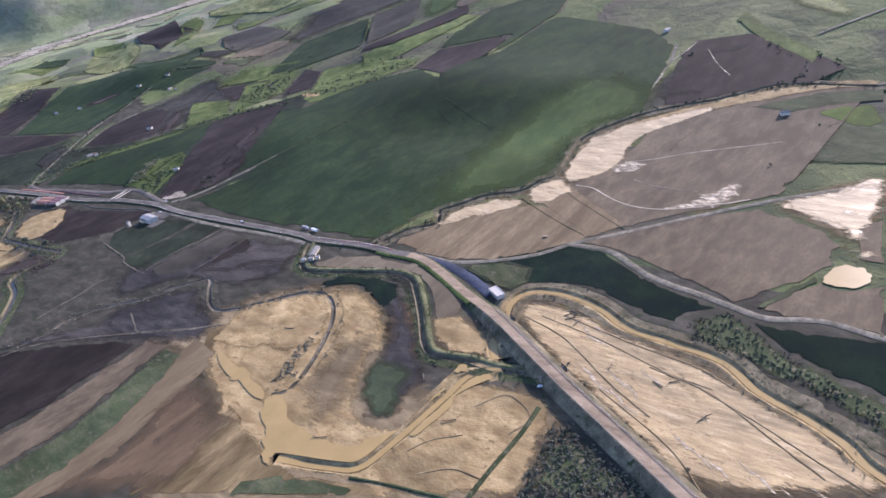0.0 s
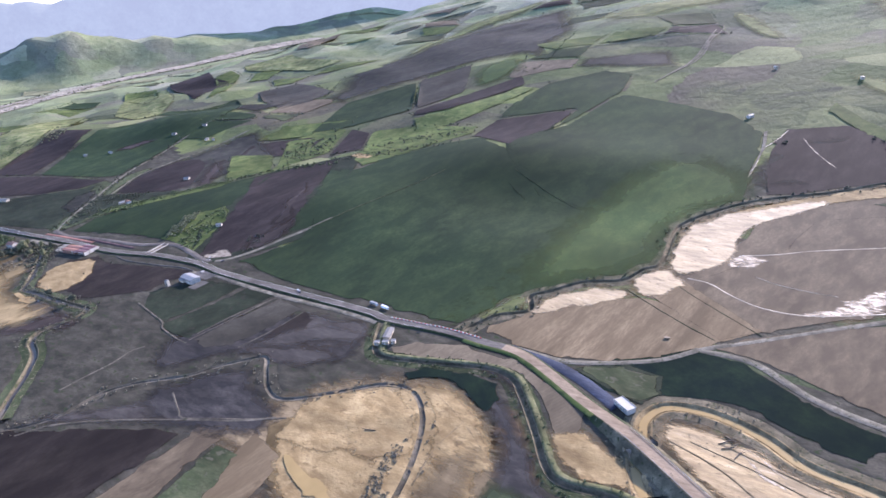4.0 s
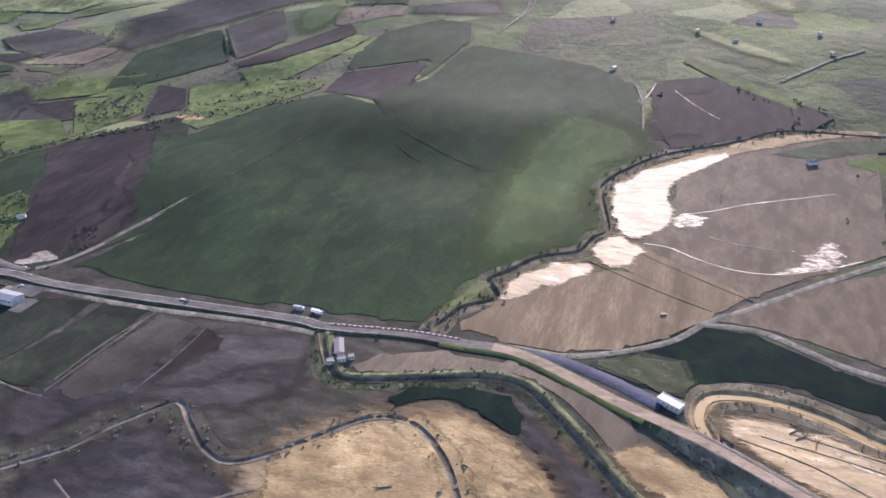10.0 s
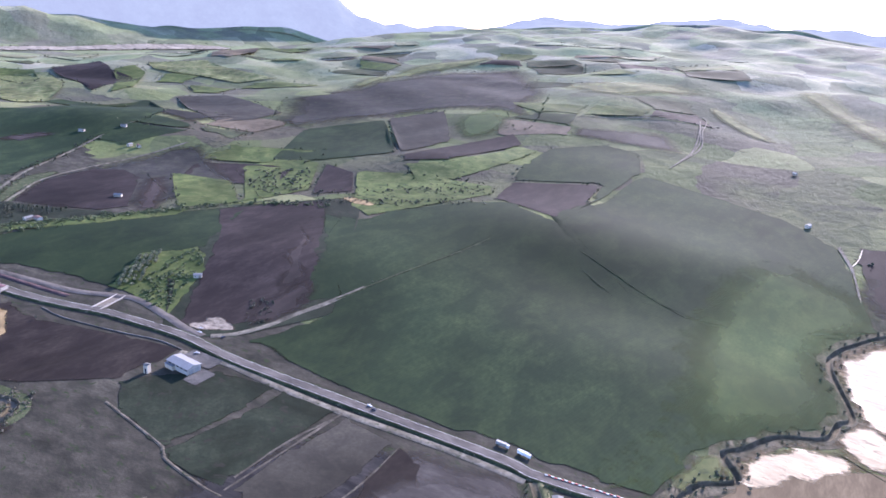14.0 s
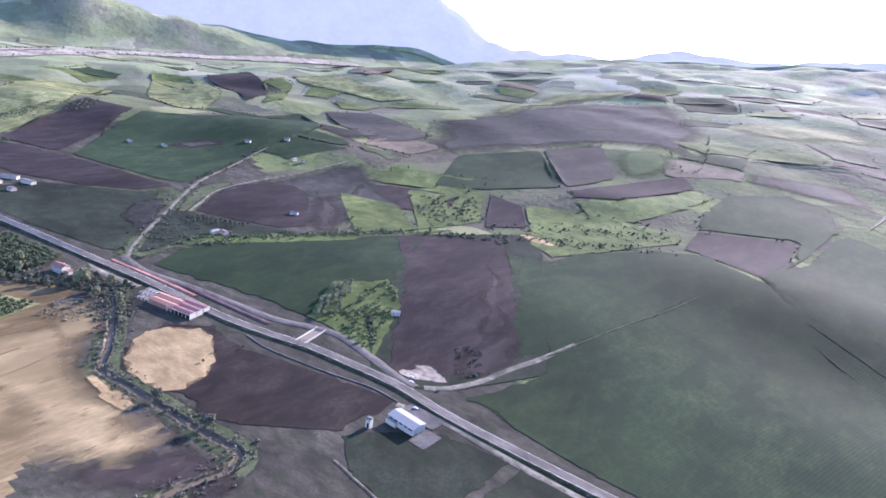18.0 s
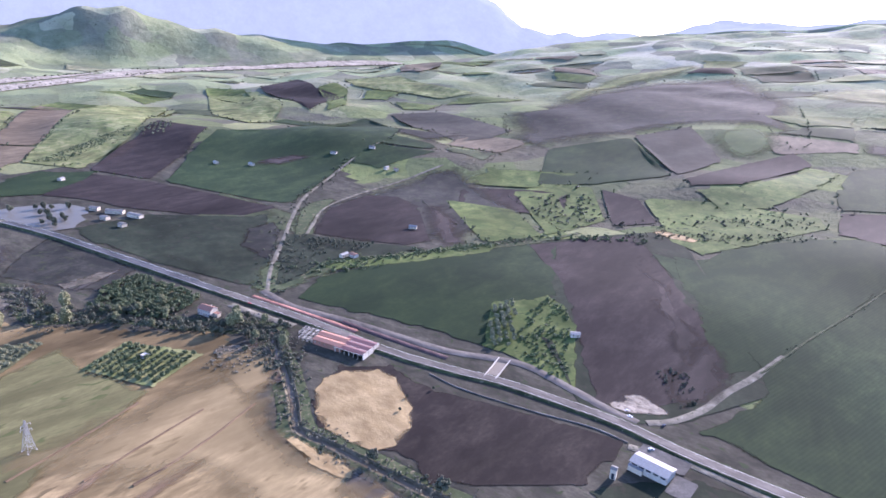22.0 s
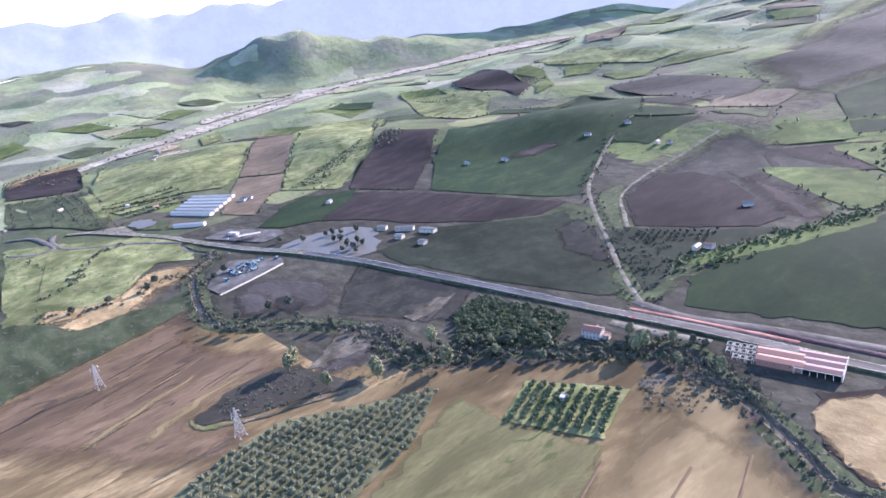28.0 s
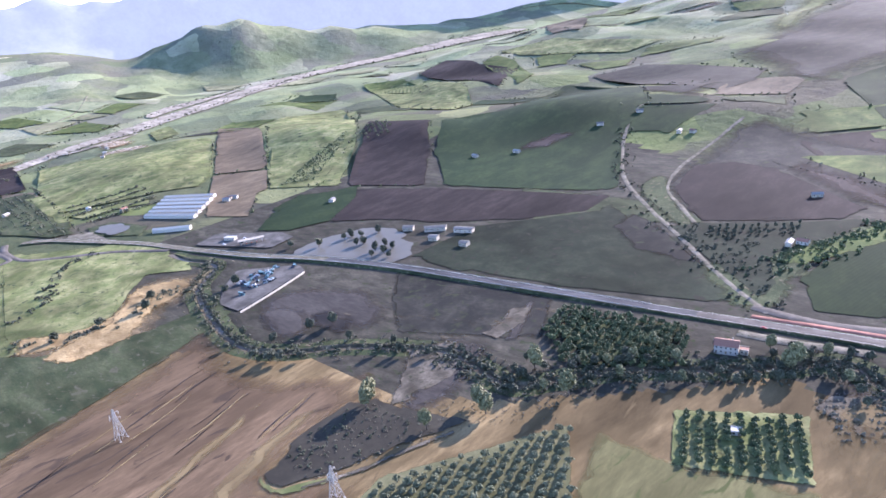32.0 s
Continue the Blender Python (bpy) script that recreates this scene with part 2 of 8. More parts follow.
soil("wetsoil", (0.0683, 0.0513, 0.0323), (0.105, 0.0801, 0.0503), (0.171, 0.132, 0.0808), big=90, fine=2.6, turn=-50, stretch=0.45, bump=0.3, patchy=0.4, spec=0.07)
soil("stubble", (0.0836, 0.0594, 0.029), (0.163, 0.117, 0.0563), (0.291, 0.211, 0.106), big=55, fine=3.6, turn=117, stretch=0.32, bump=0.4, fleck=(0.112, 0.0812, 0.0405), patchy=0.6)
soil("brownsilt", (0.071, 0.0477, 0.0281), (0.111, 0.0751, 0.0442), (0.167, 0.113, 0.0659), big=65, fine=3.2, turn=117, stretch=0.3, bump=0.35, patchy=0.5, fleck=(0.0588, 0.0415, 0.0281), soft="wide")
soil("oliveland", (0.0672, 0.0608, 0.027), (0.0989, 0.0891, 0.0394), (0.139, 0.127, 0.0566), big=60, fine=3.0, turn=117, stretch=0.3, bump=0.3, patchy=0.35, fleck=(0.0672, 0.0728, 0.0277), soft="wide")
soil("ovalsand", (0.168, 0.118, 0.0578), (0.26, 0.186, 0.0898), (0.353, 0.264, 0.136), big=24, fine=3.0, turn=60, stretch=2.0, bump=0.8, rough=0.85, patchy=0.25, soft="wide")
soil("streaksoil", (0.030, 0.024, 0.021), (0.048, 0.038, 0.033), (0.078, 0.062, 0.053), big=30, fine=2.6, turn=75, stretch=0.5, bump=0.5, patchy=0.5, soft="wide")
soil("tanfield", (0.152, 0.11, 0.0546), (0.216, 0.159, 0.0783), (0.298, 0.223, 0.114), big=50, fine=3.6, turn=117, stretch=0.3, bump=0.4, patchy=0.45, fleck=(0.141, 0.102, 0.0493), soft="wide")
# tilled soil with cloud shade put into its colour
soil("duskfield", (0.0302, 0.0274, 0.0214), (0.0418, 0.0382, 0.0295), (0.0612, 0.0554, 0.0402), big=70, fine=3, bump=0.4)
soil("dullgreen", (0.0145, 0.0187, 0.0119), (0.0221, 0.0281, 0.017), (0.0357, 0.0416, 0.0247), big=40, fine=3, turn=30, bump=0.4, patchy=0.5, fleck=(0.0272, 0.0255, 0.0187))
# grass with cloud shade put into its colour
soil("duskgreen", (0.026, 0.034, 0.021), (0.038, 0.050, 0.026), (0.060, 0.072, 0.034), big=70, fine=3, bump=0.4, soft="wide")
soil("sand", (0.159, 0.108, 0.0507), (0.285, 0.199, 0.0933), (0.393, 0.293, 0.148), big=30, fine=3.2, turn=-33, stretch=1.9, bump=0.8, rough=0.85, fleck=(0.167, 0.116, 0.0563), patchy=0.45, soft="ragged")
soil("shinysand", (0.178, 0.12, 0.0521), (0.328, 0.225, 0.0986), (0.469, 0.34, 0.164), big=38, fine=3.2, turn=-33, stretch=5.0, bump=0.6, rough=0.75, puddle=0.42, spec=0.3, fleck=(0.188, 0.127, 0.0563), patchy=0.4, soft="ragged")
soil("wetsand", (0.235, 0.171, 0.0899), (0.348, 0.257, 0.138), (0.47, 0.351, 0.19), big=22, fine=3.5, turn=-33, stretch=3.0, bump=0.7, puddle=0.42, rough=0.7, spec=0.18, fleck=(0.16, 0.116, 0.062), patchy=0.4, soft="ragged")
# wet ground with real gloss, its pale colour also paints the sun's glare
soil("glint", (0.26, 0.202, 0.128), (0.38, 0.298, 0.194), (0.52, 0.422, 0.282), big=12, fine=2.5, turn=10, stretch=2.0, bump=0.5, puddle=0.45, rough=0.65, spec=0.35, patchy=0.3, soft="ragged")
soil("clay", (0.13, 0.107, 0.08), (0.25, 0.21, 0.155), (0.38, 0.325, 0.245), big=10, fine=2.0, turn=60, stretch=2.5, bump=1.0, fleck=(0.06, 0.05, 0.04), patchy=0.5, soft="ragged")
# silt tone lowered, part of the cloud shade is in the colour
soil("silt", (0.0346, 0.0302, 0.0266), (0.054, 0.0482, 0.041), (0.09, 0.0792, 0.0662), big=50, fine=1.8, turn=-25, stretch=3.0, bump=0.4, puddle=0.36, rough=0.8, soft="wide")
soil("gravel", (0.17, 0.145, 0.11), (0.30, 0.26, 0.195), (0.45, 0.40, 0.31), big=60, fine=5, turn=40, stretch=3.0, bump=0.5, fleck=(0.10, 0.11, 0.06), patchy=0.45, soft="ragged")
soil("scrub", (0.030, 0.040, 0.020), (0.048, 0.060, 0.027), (0.085, 0.09, 0.045), big=30, fine=1.6, bump=1.0, fleck=(0.14, 0.115, 0.075), soft="ragged")
soil("grove", (0.085, 0.088, 0.045), (0.125, 0.125, 0.062), (0.18, 0.165, 0.09), big=40, fine=2.0, bump=0.5)
soil("track", (0.085, 0.077, 0.055), (0.15, 0.133, 0.10), (0.25, 0.222, 0.17), big=9, fine=1.3, bump=0.5, fleck=(0.055, 0.06, 0.032), patchy=0.4)
soil("bank", (0.060, 0.055, 0.034), (0.115, 0.096, 0.062), (0.21, 0.172, 0.112), big=12, fine=1.6, bump=1.0, fleck=(0.035, 0.045, 0.02))
soil("sandbank", (0.122, 0.0871, 0.044), (0.245, 0.178, 0.088), (0.388, 0.287, 0.15), big=12, fine=1.6, bump=1.0, fleck=(0.0816, 0.0644, 0.0352))
soil("levee", (0.055, 0.062, 0.03), (0.11, 0.112, 0.05), (0.21, 0.185, 0.105), big=10, fine=1.2, bump=0.8)
soil("riverbed", (0.050, 0.044, 0.032), (0.10, 0.086, 0.063), (0.18, 0.155, 0.117), big=12, fine=1.8, bump=1.0, fleck=(0.035, 0.04, 0.022), patchy=0.5, soft="ragged")
soil("concrete", (0.0665, 0.063, 0.056), (0.0945, 0.0882, 0.0784), (0.14, 0.131, 0.115), big=10, fine=1.5, bump=0.3, patchy=0.5)
soil("asphalt", (0.0525, 0.051, 0.05025), (0.075, 0.07275, 0.0705), (0.1087, 0.1035, 0.0975), big=30, fine=0.9, turn=10, stretch=3.0, bump=0.15, rough=0.75)
soil("blue_asphalt", (0.028, 0.034, 0.05), (0.042, 0.05, 0.072), (0.07, 0.08, 0.105), big=30, fine=0.9, turn=10, stretch=3.0, bump=0.15, rough=0.7)
soil("muddy_asphalt", (0.0777, 0.0681, 0.0577), (0.111, 0.0977, 0.0814), (0.17, 0.148, 0.122), big=20, fine=1.2, turn=10, stretch=3.0, bump=0.15, rough=0.8)
soil("mud_deck", (0.187, 0.137, 0.09), (0.245, 0.184, 0.122), (0.317, 0.245, 0.166), big=14, fine=0.9, stretch=3.0, bump=0.2)
soil("verge", (0.022, 0.030, 0.015), (0.038, 0.048, 0.022), (0.075, 0.08, 0.04), big=14, fine=1.2, bump=0.9, fleck=(0.12, 0.105, 0.07))
# far grazing made pale, with the haze put into its colour
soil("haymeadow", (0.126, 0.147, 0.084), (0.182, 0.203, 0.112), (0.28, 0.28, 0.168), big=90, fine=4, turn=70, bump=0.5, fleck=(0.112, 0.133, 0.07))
soil("fringe", (0.103, 0.0762, 0.044), (0.165, 0.123, 0.0689), (0.262, 0.198, 0.11), big=35, fine=4, turn=-30, stretch=3.0, bump=0.6, soft="wide")
soil("dull_red", (0.055, 0.036, 0.034), (0.085, 0.054, 0.05), (0.13, 0.088, 0.08), big=9, fine=1.0, turn=12, stretch=3.0, bump=0.4)
soil("red_gravel", (0.18, 0.0875, 0.066), (0.27, 0.125, 0.0936), (0.405, 0.213, 0.156), big=9, fine=1.0, turn=12, stretch=3.0, bump=0.4)
water("mudwater", (0.32, 0.222, 0.092), 0.3, 0.12)
water("riverwater", (0.13, 0.10, 0.062), 0.3, 0.12)
water("floodwater", (0.12, 0.110, 0.088), 0.42, 0.12)
# built things
paint("white_wall", (0.44, 0.41, 0.36), 0.7)
paint("muddy_concrete", (0.17, 0.145, 0.11), 0.9, bump=0.3)
paint("cream_wall", (0.42, 0.38, 0.31), 0.8, spec=0.2)
paint("pale_roof", (0.22, 0.22, 0.215), 0.65, spec=0.15)
paint("red_roof", (0.26, 0.125, 0.085), 0.8, scale=2, bump=0.3)
paint("dark_red_roof", (0.13, 0.055, 0.052), 0.7, scale=1)
paint("grey_roof", (0.17, 0.163, 0.15), 0.8, spec=0.15)
paint("dark_glass", (0.03, 0.035, 0.045), 0.12, spec=0.6)
paint("film_roof", (0.46, 0.435, 0.38), 0.7, spec=0.12)
paint("steel", (0.46, 0.47, 0.48), 0.45, metal=0.7)
paint("galvanised", (0.33, 0.33, 0.32), 0.6, metal=0.2, spec=0.2)
paint("plain_concrete", (0.46, 0.44, 0.40), 0.85, bump=0.3)
paint("line_white", (0.75, 0.75, 0.72), 0.6)
paint("barrier_red", (0.5, 0.06, 0.05), 0.5)
paint("car_white", (0.75, 0.75, 0.75), 0.25)
paint("car_dark", (0.05, 0.055, 0.07), 0.25)
paint("car_red", (0.35, 0.05, 0.04), 0.3)
paint("tyre", (0.02, 0.02, 0.02), 0.85)
paint("bark", (0.10, 0.08, 0.06), 0.9, bump=0.5)
paint("scrap_blue", (0.10, 0.19, 0.21), 0.5)
paint("wood", (0.22, 0.16, 0.10), 0.8, bump=0.4)
leaves("olive_leaf", (0.075, 0.080, 0.042), (0.18, 0.178, 0.095))
leaves("citrus_leaf", (0.032, 0.046, 0.02), (0.088, 0.108, 0.04))
leaves("poplar_leaf", (0.085, 0.088, 0.04), (0.20, 0.185, 0.085))
leaves("dark_leaf", (0.028, 0.033, 0.021), (0.078, 0.082, 0.046))
leaves("dry_leaf", (0.075, 0.066, 0.044), (0.17, 0.148, 0.10))


def hill_land():
    """Rough grazing, scrub and old plots of the hills; paled with distance, haze put into the colour."""
    m, n, l = nodes_of("hill_land")
    b = n["Principled BSDF"]
    tc = n.new("ShaderNodeTexCoord")

    def wave(scale, detail, rough, distort=0.0):
        t = n.new("ShaderNodeTexNoise")
        t.inputs["Scale"].default_value, t.inputs["Detail"].default_value = scale, detail
        t.inputs["Roughness"].default_value, t.inputs["Distortion"].default_value = rough, distort
        l.new(tc.outputs["Object"], t.inputs["Vector"])
        return t

    def mix(f, a, c):
        x = n.new("ShaderNodeMix")
        x.data_type = "RGBA"
        for s, v in ((x.inputs[0], f), (x.inputs[6], a), (x.inputs[7], c)):
            if isinstance(v, tuple):
                s.default_value = (*v, 1)
            else:
                l.new(v, s)
        return x.outputs[2]

    def band(v, lo, hi, a=0.0, c=1.0):
        r = n.new("ShaderNodeMapRange")
        r.inputs[1].default_value, r.inputs[2].default_value, r.inputs[3].default_value, r.inputs[4].default_value = lo, hi, a, c
        l.new(v, r.inputs[0])
        return r.outputs[0]

    # plots with bent outlines
    wob, sc, add = wave(0.006, 3, 0.5), n.new("ShaderNodeVectorMath"), n.new("ShaderNodeVectorMath")
    sc.operation, add.operation = "SCALE", "ADD"
    sc.inputs["Scale"].default_value = 130.0
    l.new(wob.outputs["Color"], sc.inputs[0])
    l.new(tc.outputs["Object"], add.inputs[0])
    l.new(sc.outputs[0], add.inputs[1])
    def plots(scale, tones):
        v, q, rp = n.new("ShaderNodeTexVoronoi"), n.new("ShaderNodeSeparateColor"), n.new("ShaderNodeValToRGB")
        v.inputs["Scale"].default_value, v.voronoi_dimensions = scale, "2D"
        v.inputs["Randomness"].default_value = 0.85
        l.new(add.outputs[0], v.inputs["Vector"])
        l.new(v.outputs["Color"], q.inputs[0])
        l.new(q.outputs[0], rp.inputs[0])
        rp.color_ramp.interpolation = "CONSTANT"
        e_ = rp.color_ramp.elements
        while len(e_) < len(tones):
            e_.new(0.5)
        for e, (p, c_) in zip(e_, tones):
            e.position, e.color = p, (*c_, 1)
        return rp.outputs[0]

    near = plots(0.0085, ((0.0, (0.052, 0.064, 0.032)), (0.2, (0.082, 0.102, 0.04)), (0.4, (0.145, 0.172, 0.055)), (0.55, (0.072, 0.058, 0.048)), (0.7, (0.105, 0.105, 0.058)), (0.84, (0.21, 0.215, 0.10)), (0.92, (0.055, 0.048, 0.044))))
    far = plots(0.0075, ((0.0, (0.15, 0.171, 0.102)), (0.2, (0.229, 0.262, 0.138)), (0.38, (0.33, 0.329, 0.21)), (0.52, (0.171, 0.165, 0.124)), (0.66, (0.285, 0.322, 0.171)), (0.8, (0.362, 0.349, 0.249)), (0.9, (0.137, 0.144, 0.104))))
    base = mix(band(wave(0.013, 6, 0.62, 0.8).outputs["Fac"], 0.36, 0.66), (0.060, 0.072, 0.036), (0.17, 0.18, 0.078))
    c = mix(band(wave(0.004, 3, 0.5).outputs["Fac"], 0.4, 0.55, 0.25, 0.8), base, near)
    # distance mask: far tones turn paler, standing in for haze
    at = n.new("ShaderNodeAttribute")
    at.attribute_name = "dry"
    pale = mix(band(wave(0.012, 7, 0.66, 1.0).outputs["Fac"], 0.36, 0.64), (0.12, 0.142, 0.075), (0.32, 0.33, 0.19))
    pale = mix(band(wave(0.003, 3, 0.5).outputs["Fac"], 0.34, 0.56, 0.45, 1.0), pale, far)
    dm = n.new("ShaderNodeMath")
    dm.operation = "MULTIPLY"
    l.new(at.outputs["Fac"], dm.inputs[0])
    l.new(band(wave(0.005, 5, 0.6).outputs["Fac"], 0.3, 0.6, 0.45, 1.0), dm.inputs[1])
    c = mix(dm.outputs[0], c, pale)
    bush = band(wave(0.11, 3, 0.6, 0.5).outputs["Fac"], 0.62, 0.68, 0.0, 0.75)
    c = mix(bush, c, (0.035, 0.042, 0.024))
    c = mix(band(wave(0.35, 4, 0.7).outputs["Fac"], 0.3, 0.75, 0.35, 0.0), c, (0.05, 0.05, 0.035))
    l.new(c, b.inputs["Base Color"])
    bp = n.new("ShaderNodeBump")
    bp.inputs["Strength"].default_value, bp.inputs["Distance"].default_value = 0.8, 5.0
    l.new(wave(0.03, 6, 0.65, 0.6).outputs["Fac"], bp.inputs["Height"])
    l.new(bp.outputs["Normal"], b.inputs["Normal"])
    b.inputs["Roughness"].default_value, b.inputs["Specular IOR Level"].default_value = 0.95, 0.03
    MATS["hill_land"] = m


hill_land()


# ---- the lie of the land ----
def bell(x, y, cx, cy, a, b, turn, h):
    c, s = math.cos(radians(turn)), math.sin(radians(turn))
    u, v = (x - cx) * c + (y - cy) * s, (y - cy) * c - (x - cx) * s
    return h * np.exp(-(u / a) ** 2 - (v / b) ** 2)


def ease(v):
    v = np.clip(v, 0, 1)
    return v * v * (3 - 2 * v)


def height(x, y):
    """The lie of the land: a flat valley floor, a long slope behind it, hills and a rim of mountains."""
    x, y = np.asarray(x, float), np.asarray(y, float)
    u = y + 0.45 * np.minimum(x + 1000, 0)
    z = 0.1 * 90 * np.logaddexp(0, (u - 790) / 90)
    z = z + bell(x, y, -1010, 650, 300, 115, 26, 13) + bell(x, y, -1100, 830, 330, 160, 26, 6) + bell(x, y, -760, 900, 190, 120, 20, 16)
    z = z + bell(x, y, -1840, 1010, 260, 190, 20, 27) + bell(x, y, -2230, 800, 190, 170, 0, 26)
    z = z + bell(x, y, -2560, 560, 170, 150, 0, 24) + bell(x, y, -2270, 1300, 240, 150, 30, 22)
    # the lone hill beyond the gravel river, steep to the west, and its long shoulder
    lone = bell(x, y, -4045, 1560, 330, 260, 66, 206) + bell(x, y, -3830, 2080, 430, 250, 62, 97)
    z = z + lone * (1 + 0.045 * np.sin((0.4 * x + 0.9 * y) / 31 + 1.2 * np.sin((x - 0.4 * y) / 90)))
    z = z + bell(x, y, -3350, 3300, 300, 240, 40, 40) + bell(x, y, -2900, 2900, 330, 230, 20, 25)
    z = z + bell(x, y, 250, 1250, 300, 250, 0, 25)
    z = z + bell(x, y, -2240, 690, 120, 90, 10, 13) + bell(x, y, -1830, 940, 130, 100, 30, 13) + bell(x, y, -2470, 400, 140, 90, 0, 16)
    z = z + bell(x, y, -2040, 770, 90, 80, 0, 9) + bell(x, y, -1560, 1000, 150, 90, 40, 12) + bell(x, y, -1130, 1150, 160, 90, 30, 12)
    # folds of the green hill
    z = z + bell(x, y, -640, 640, 190, 90, 8, 8) + bell(x, y, -800, 980, 150, 110, 20, 9) + bell(x, y, -560, 960, 140, 90, 30, 7) - bell(x, y, -700, 780, 190, 60, -14, 2.5)
    wild = ease((np.hypot(x + 900, (y - 250) * 1.1) - 900) / 900)
    z = z + wild * (7 * np.sin(x / 111 + 1.3 * np.sin(y / 143)) * np.cos(y / 123) + 2 * np.sin((x + 1.7 * y) / 67) + 9 * np.sin((x - 0.6 * y) / 210))
    far = ease((np.hypot(x + 900, y - 250) - 1500) / 900)
    # the gravel river keeps a flat valley floor
    bed = np.interp(y, [-1500, 290, 560, 860, 1330, 1640, 2300, 4600], [-2300, -2840, -2980, -3100, -3400, -3360, -3250, -2700])
    flat = 1 - 0.92 * np.exp(-((x - bed) / 330) ** 2)
    r, az = np.hypot(x + 550, y), np.degrees(np.arctan2(x + 550, y))
    west = ease((-68 - az) / 9) * ease((az + 150) / 20)
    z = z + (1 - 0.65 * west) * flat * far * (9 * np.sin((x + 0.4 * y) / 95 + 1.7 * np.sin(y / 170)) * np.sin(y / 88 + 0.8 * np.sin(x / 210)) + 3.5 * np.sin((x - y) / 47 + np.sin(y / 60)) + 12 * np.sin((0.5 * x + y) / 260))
    z = z * (1 - 0.9 * (1 - flat) * far)
    z = z + 20 * ease((r - 2900) / 1200) * ease((-60 - az) / 12) * flat + 165 * np.clip((r - 2800) / 1450, 0, 1) * west
    rim = np.interp(az, [-180, -110, -92, -84, -74, -66, -60, -54, -46, -40, -37, -35, -33, -29, -22, -14, -8, 0, 20, 60, 180],
                    [90, 160, 330, 390, 400, 385, 430, 500, 490, 455, 330, 210, 165, 190, 222, 268, 345, 390, 400, 250, 90])
    rim = rim + 11 * np.sin(az / 2.7) + 7 * np.sin(az / 1.1 + 1) + 4 * np.sin(az / 0.43)
    k = ease((r - 4250) / 370)
    return z * (1 - k) + np.maximum(rim, z) * k


# ---- shapes ----
def mesh_of(name, verts, faces, mat, smooth=False):
    me = bpy.data.meshes.new(name)
    me.from_pydata([tuple(map(float, v)) for v in verts], [], [tuple(map(int, f)) for f in faces])
    for k in (mat if isinstance(mat, (list, tuple)) else [mat]):
        me.materials.append(MATS[k])
    if smooth:
        me.polygons.foreach_set("use_smooth", [True] * len(me.polygons))
    me.update()
    return me


def part(name, me, parent, label="", at=None):
    ob = new(name, me)
    ob.parent = parent
    if at is not None:
        ob.matrix_basis = at
    return tagged(ob, label=label)


def thing(name, label, category, at, group="", kind=""):
    ob = new(name)
    ob.empty_display_size = 1
    ob.matrix_basis = at
    return tagged(ob, label, category, group, kind)


def boxes(*parts_):
    """Verts and faces of boxes (x0, y0, z0, x1, y1, z1)."""
    v, f = [], []
    for x0, y0, z0, x1, y1, z1 in parts_:
        k = len(v)
        v += [(x0, y0, z0), (x1, y0, z0), (x1, y1, z0), (x0, y1, z0), (x0, y0, z1), (x1, y0, z1), (x1, y1, z1), (x0, y1, z1)]
        f += [(k, k + 3, k + 2, k + 1), (k + 4, k + 5, k + 6, k + 7), (k, k + 1, k + 5, k + 4), (k + 1, k + 2, k + 6, k + 5), (k + 2, k + 3, k + 7, k + 6), (k + 3, k, k + 4, k + 7)]
    return v, f


def block(name, mat, *parts_):
    return mesh_of(name, *boxes(*parts_), mat)


def bevelled(name, mat, x0, y0, z0, x1, y1, z1, r):
    bm = bmesh.new()
    bmesh.ops.create_cube(bm, size=1)
    for v in bm.verts:
        v.co = Vector(((x0 + x1) / 2 + v.co.x * (x1 - x0), (y0 + y1) / 2 + v.co.y * (y1 - y0), (z0 + z1) / 2 + v.co.z * (z1 - z0)))
    bmesh.ops.bevel(bm, geom=bm.edges[:], offset=r, segments=2, affect="EDGES")
    me = bpy.data.meshes.new(name)
    bm.to_mesh(me)
    bm.free()
    me.materials.append(MATS[mat])
    return me


def strut(v, f, a, b, r, sides=4):
    a, b = Vector(a), Vector(b)
    d = (b - a).normalized()
    s = d.orthogonal().normalized()
    t = d.cross(s)
    k = len(v)
    for p in (a, b):
        for i in range(sides):
            q = 2 * math.pi * i / sides
            v.append(tuple(p + r * (math.cos(q) * s + math.sin(q) * t)))
    for i in range(sides):
        j = (i + 1) % sides
        f.append((k + i, k + j, k + sides + j, k + sides + i))


def smooth_line(pts, step=6.0):
    """A smooth curve through the points, resampled at even steps."""
    p = np.array(pts, float)
    e = np.vstack([2 * p[0] - p[1], p, 2 * p[-1] - p[-2]])
    out = []
    for i in range(1, len(e) - 2):
        a, b, c, d = e[i - 1:i + 3]
        for t in np.linspace(0, 1, 24, endpoint=False):
            out.append(0.5 * (2 * b + (c - a) * t + (2 * a - 5 * b + 4 * c - d) * t * t + (3 * b - a - 3 * c + d) * t ** 3))
    out = np.array(out + [p[-1]])
    s = np.r_[0, np.cumsum(np.hypot(*np.diff(out, axis=0).T))]
    u = np.linspace(0, s[-1], max(3, int(s[-1] / step) + 1))
    return np.c_[np.interp(u, s, out[:, 0]), np.interp(u, s, out[:, 1])]


def normals(line):
    d = np.gradient(line, axis=0)
    d /= np.maximum(np.hypot(d[:, 0], d[:, 1]), 1e-6)[:, None]
    return np.c_[-d[:, 1], d[:, 0]]


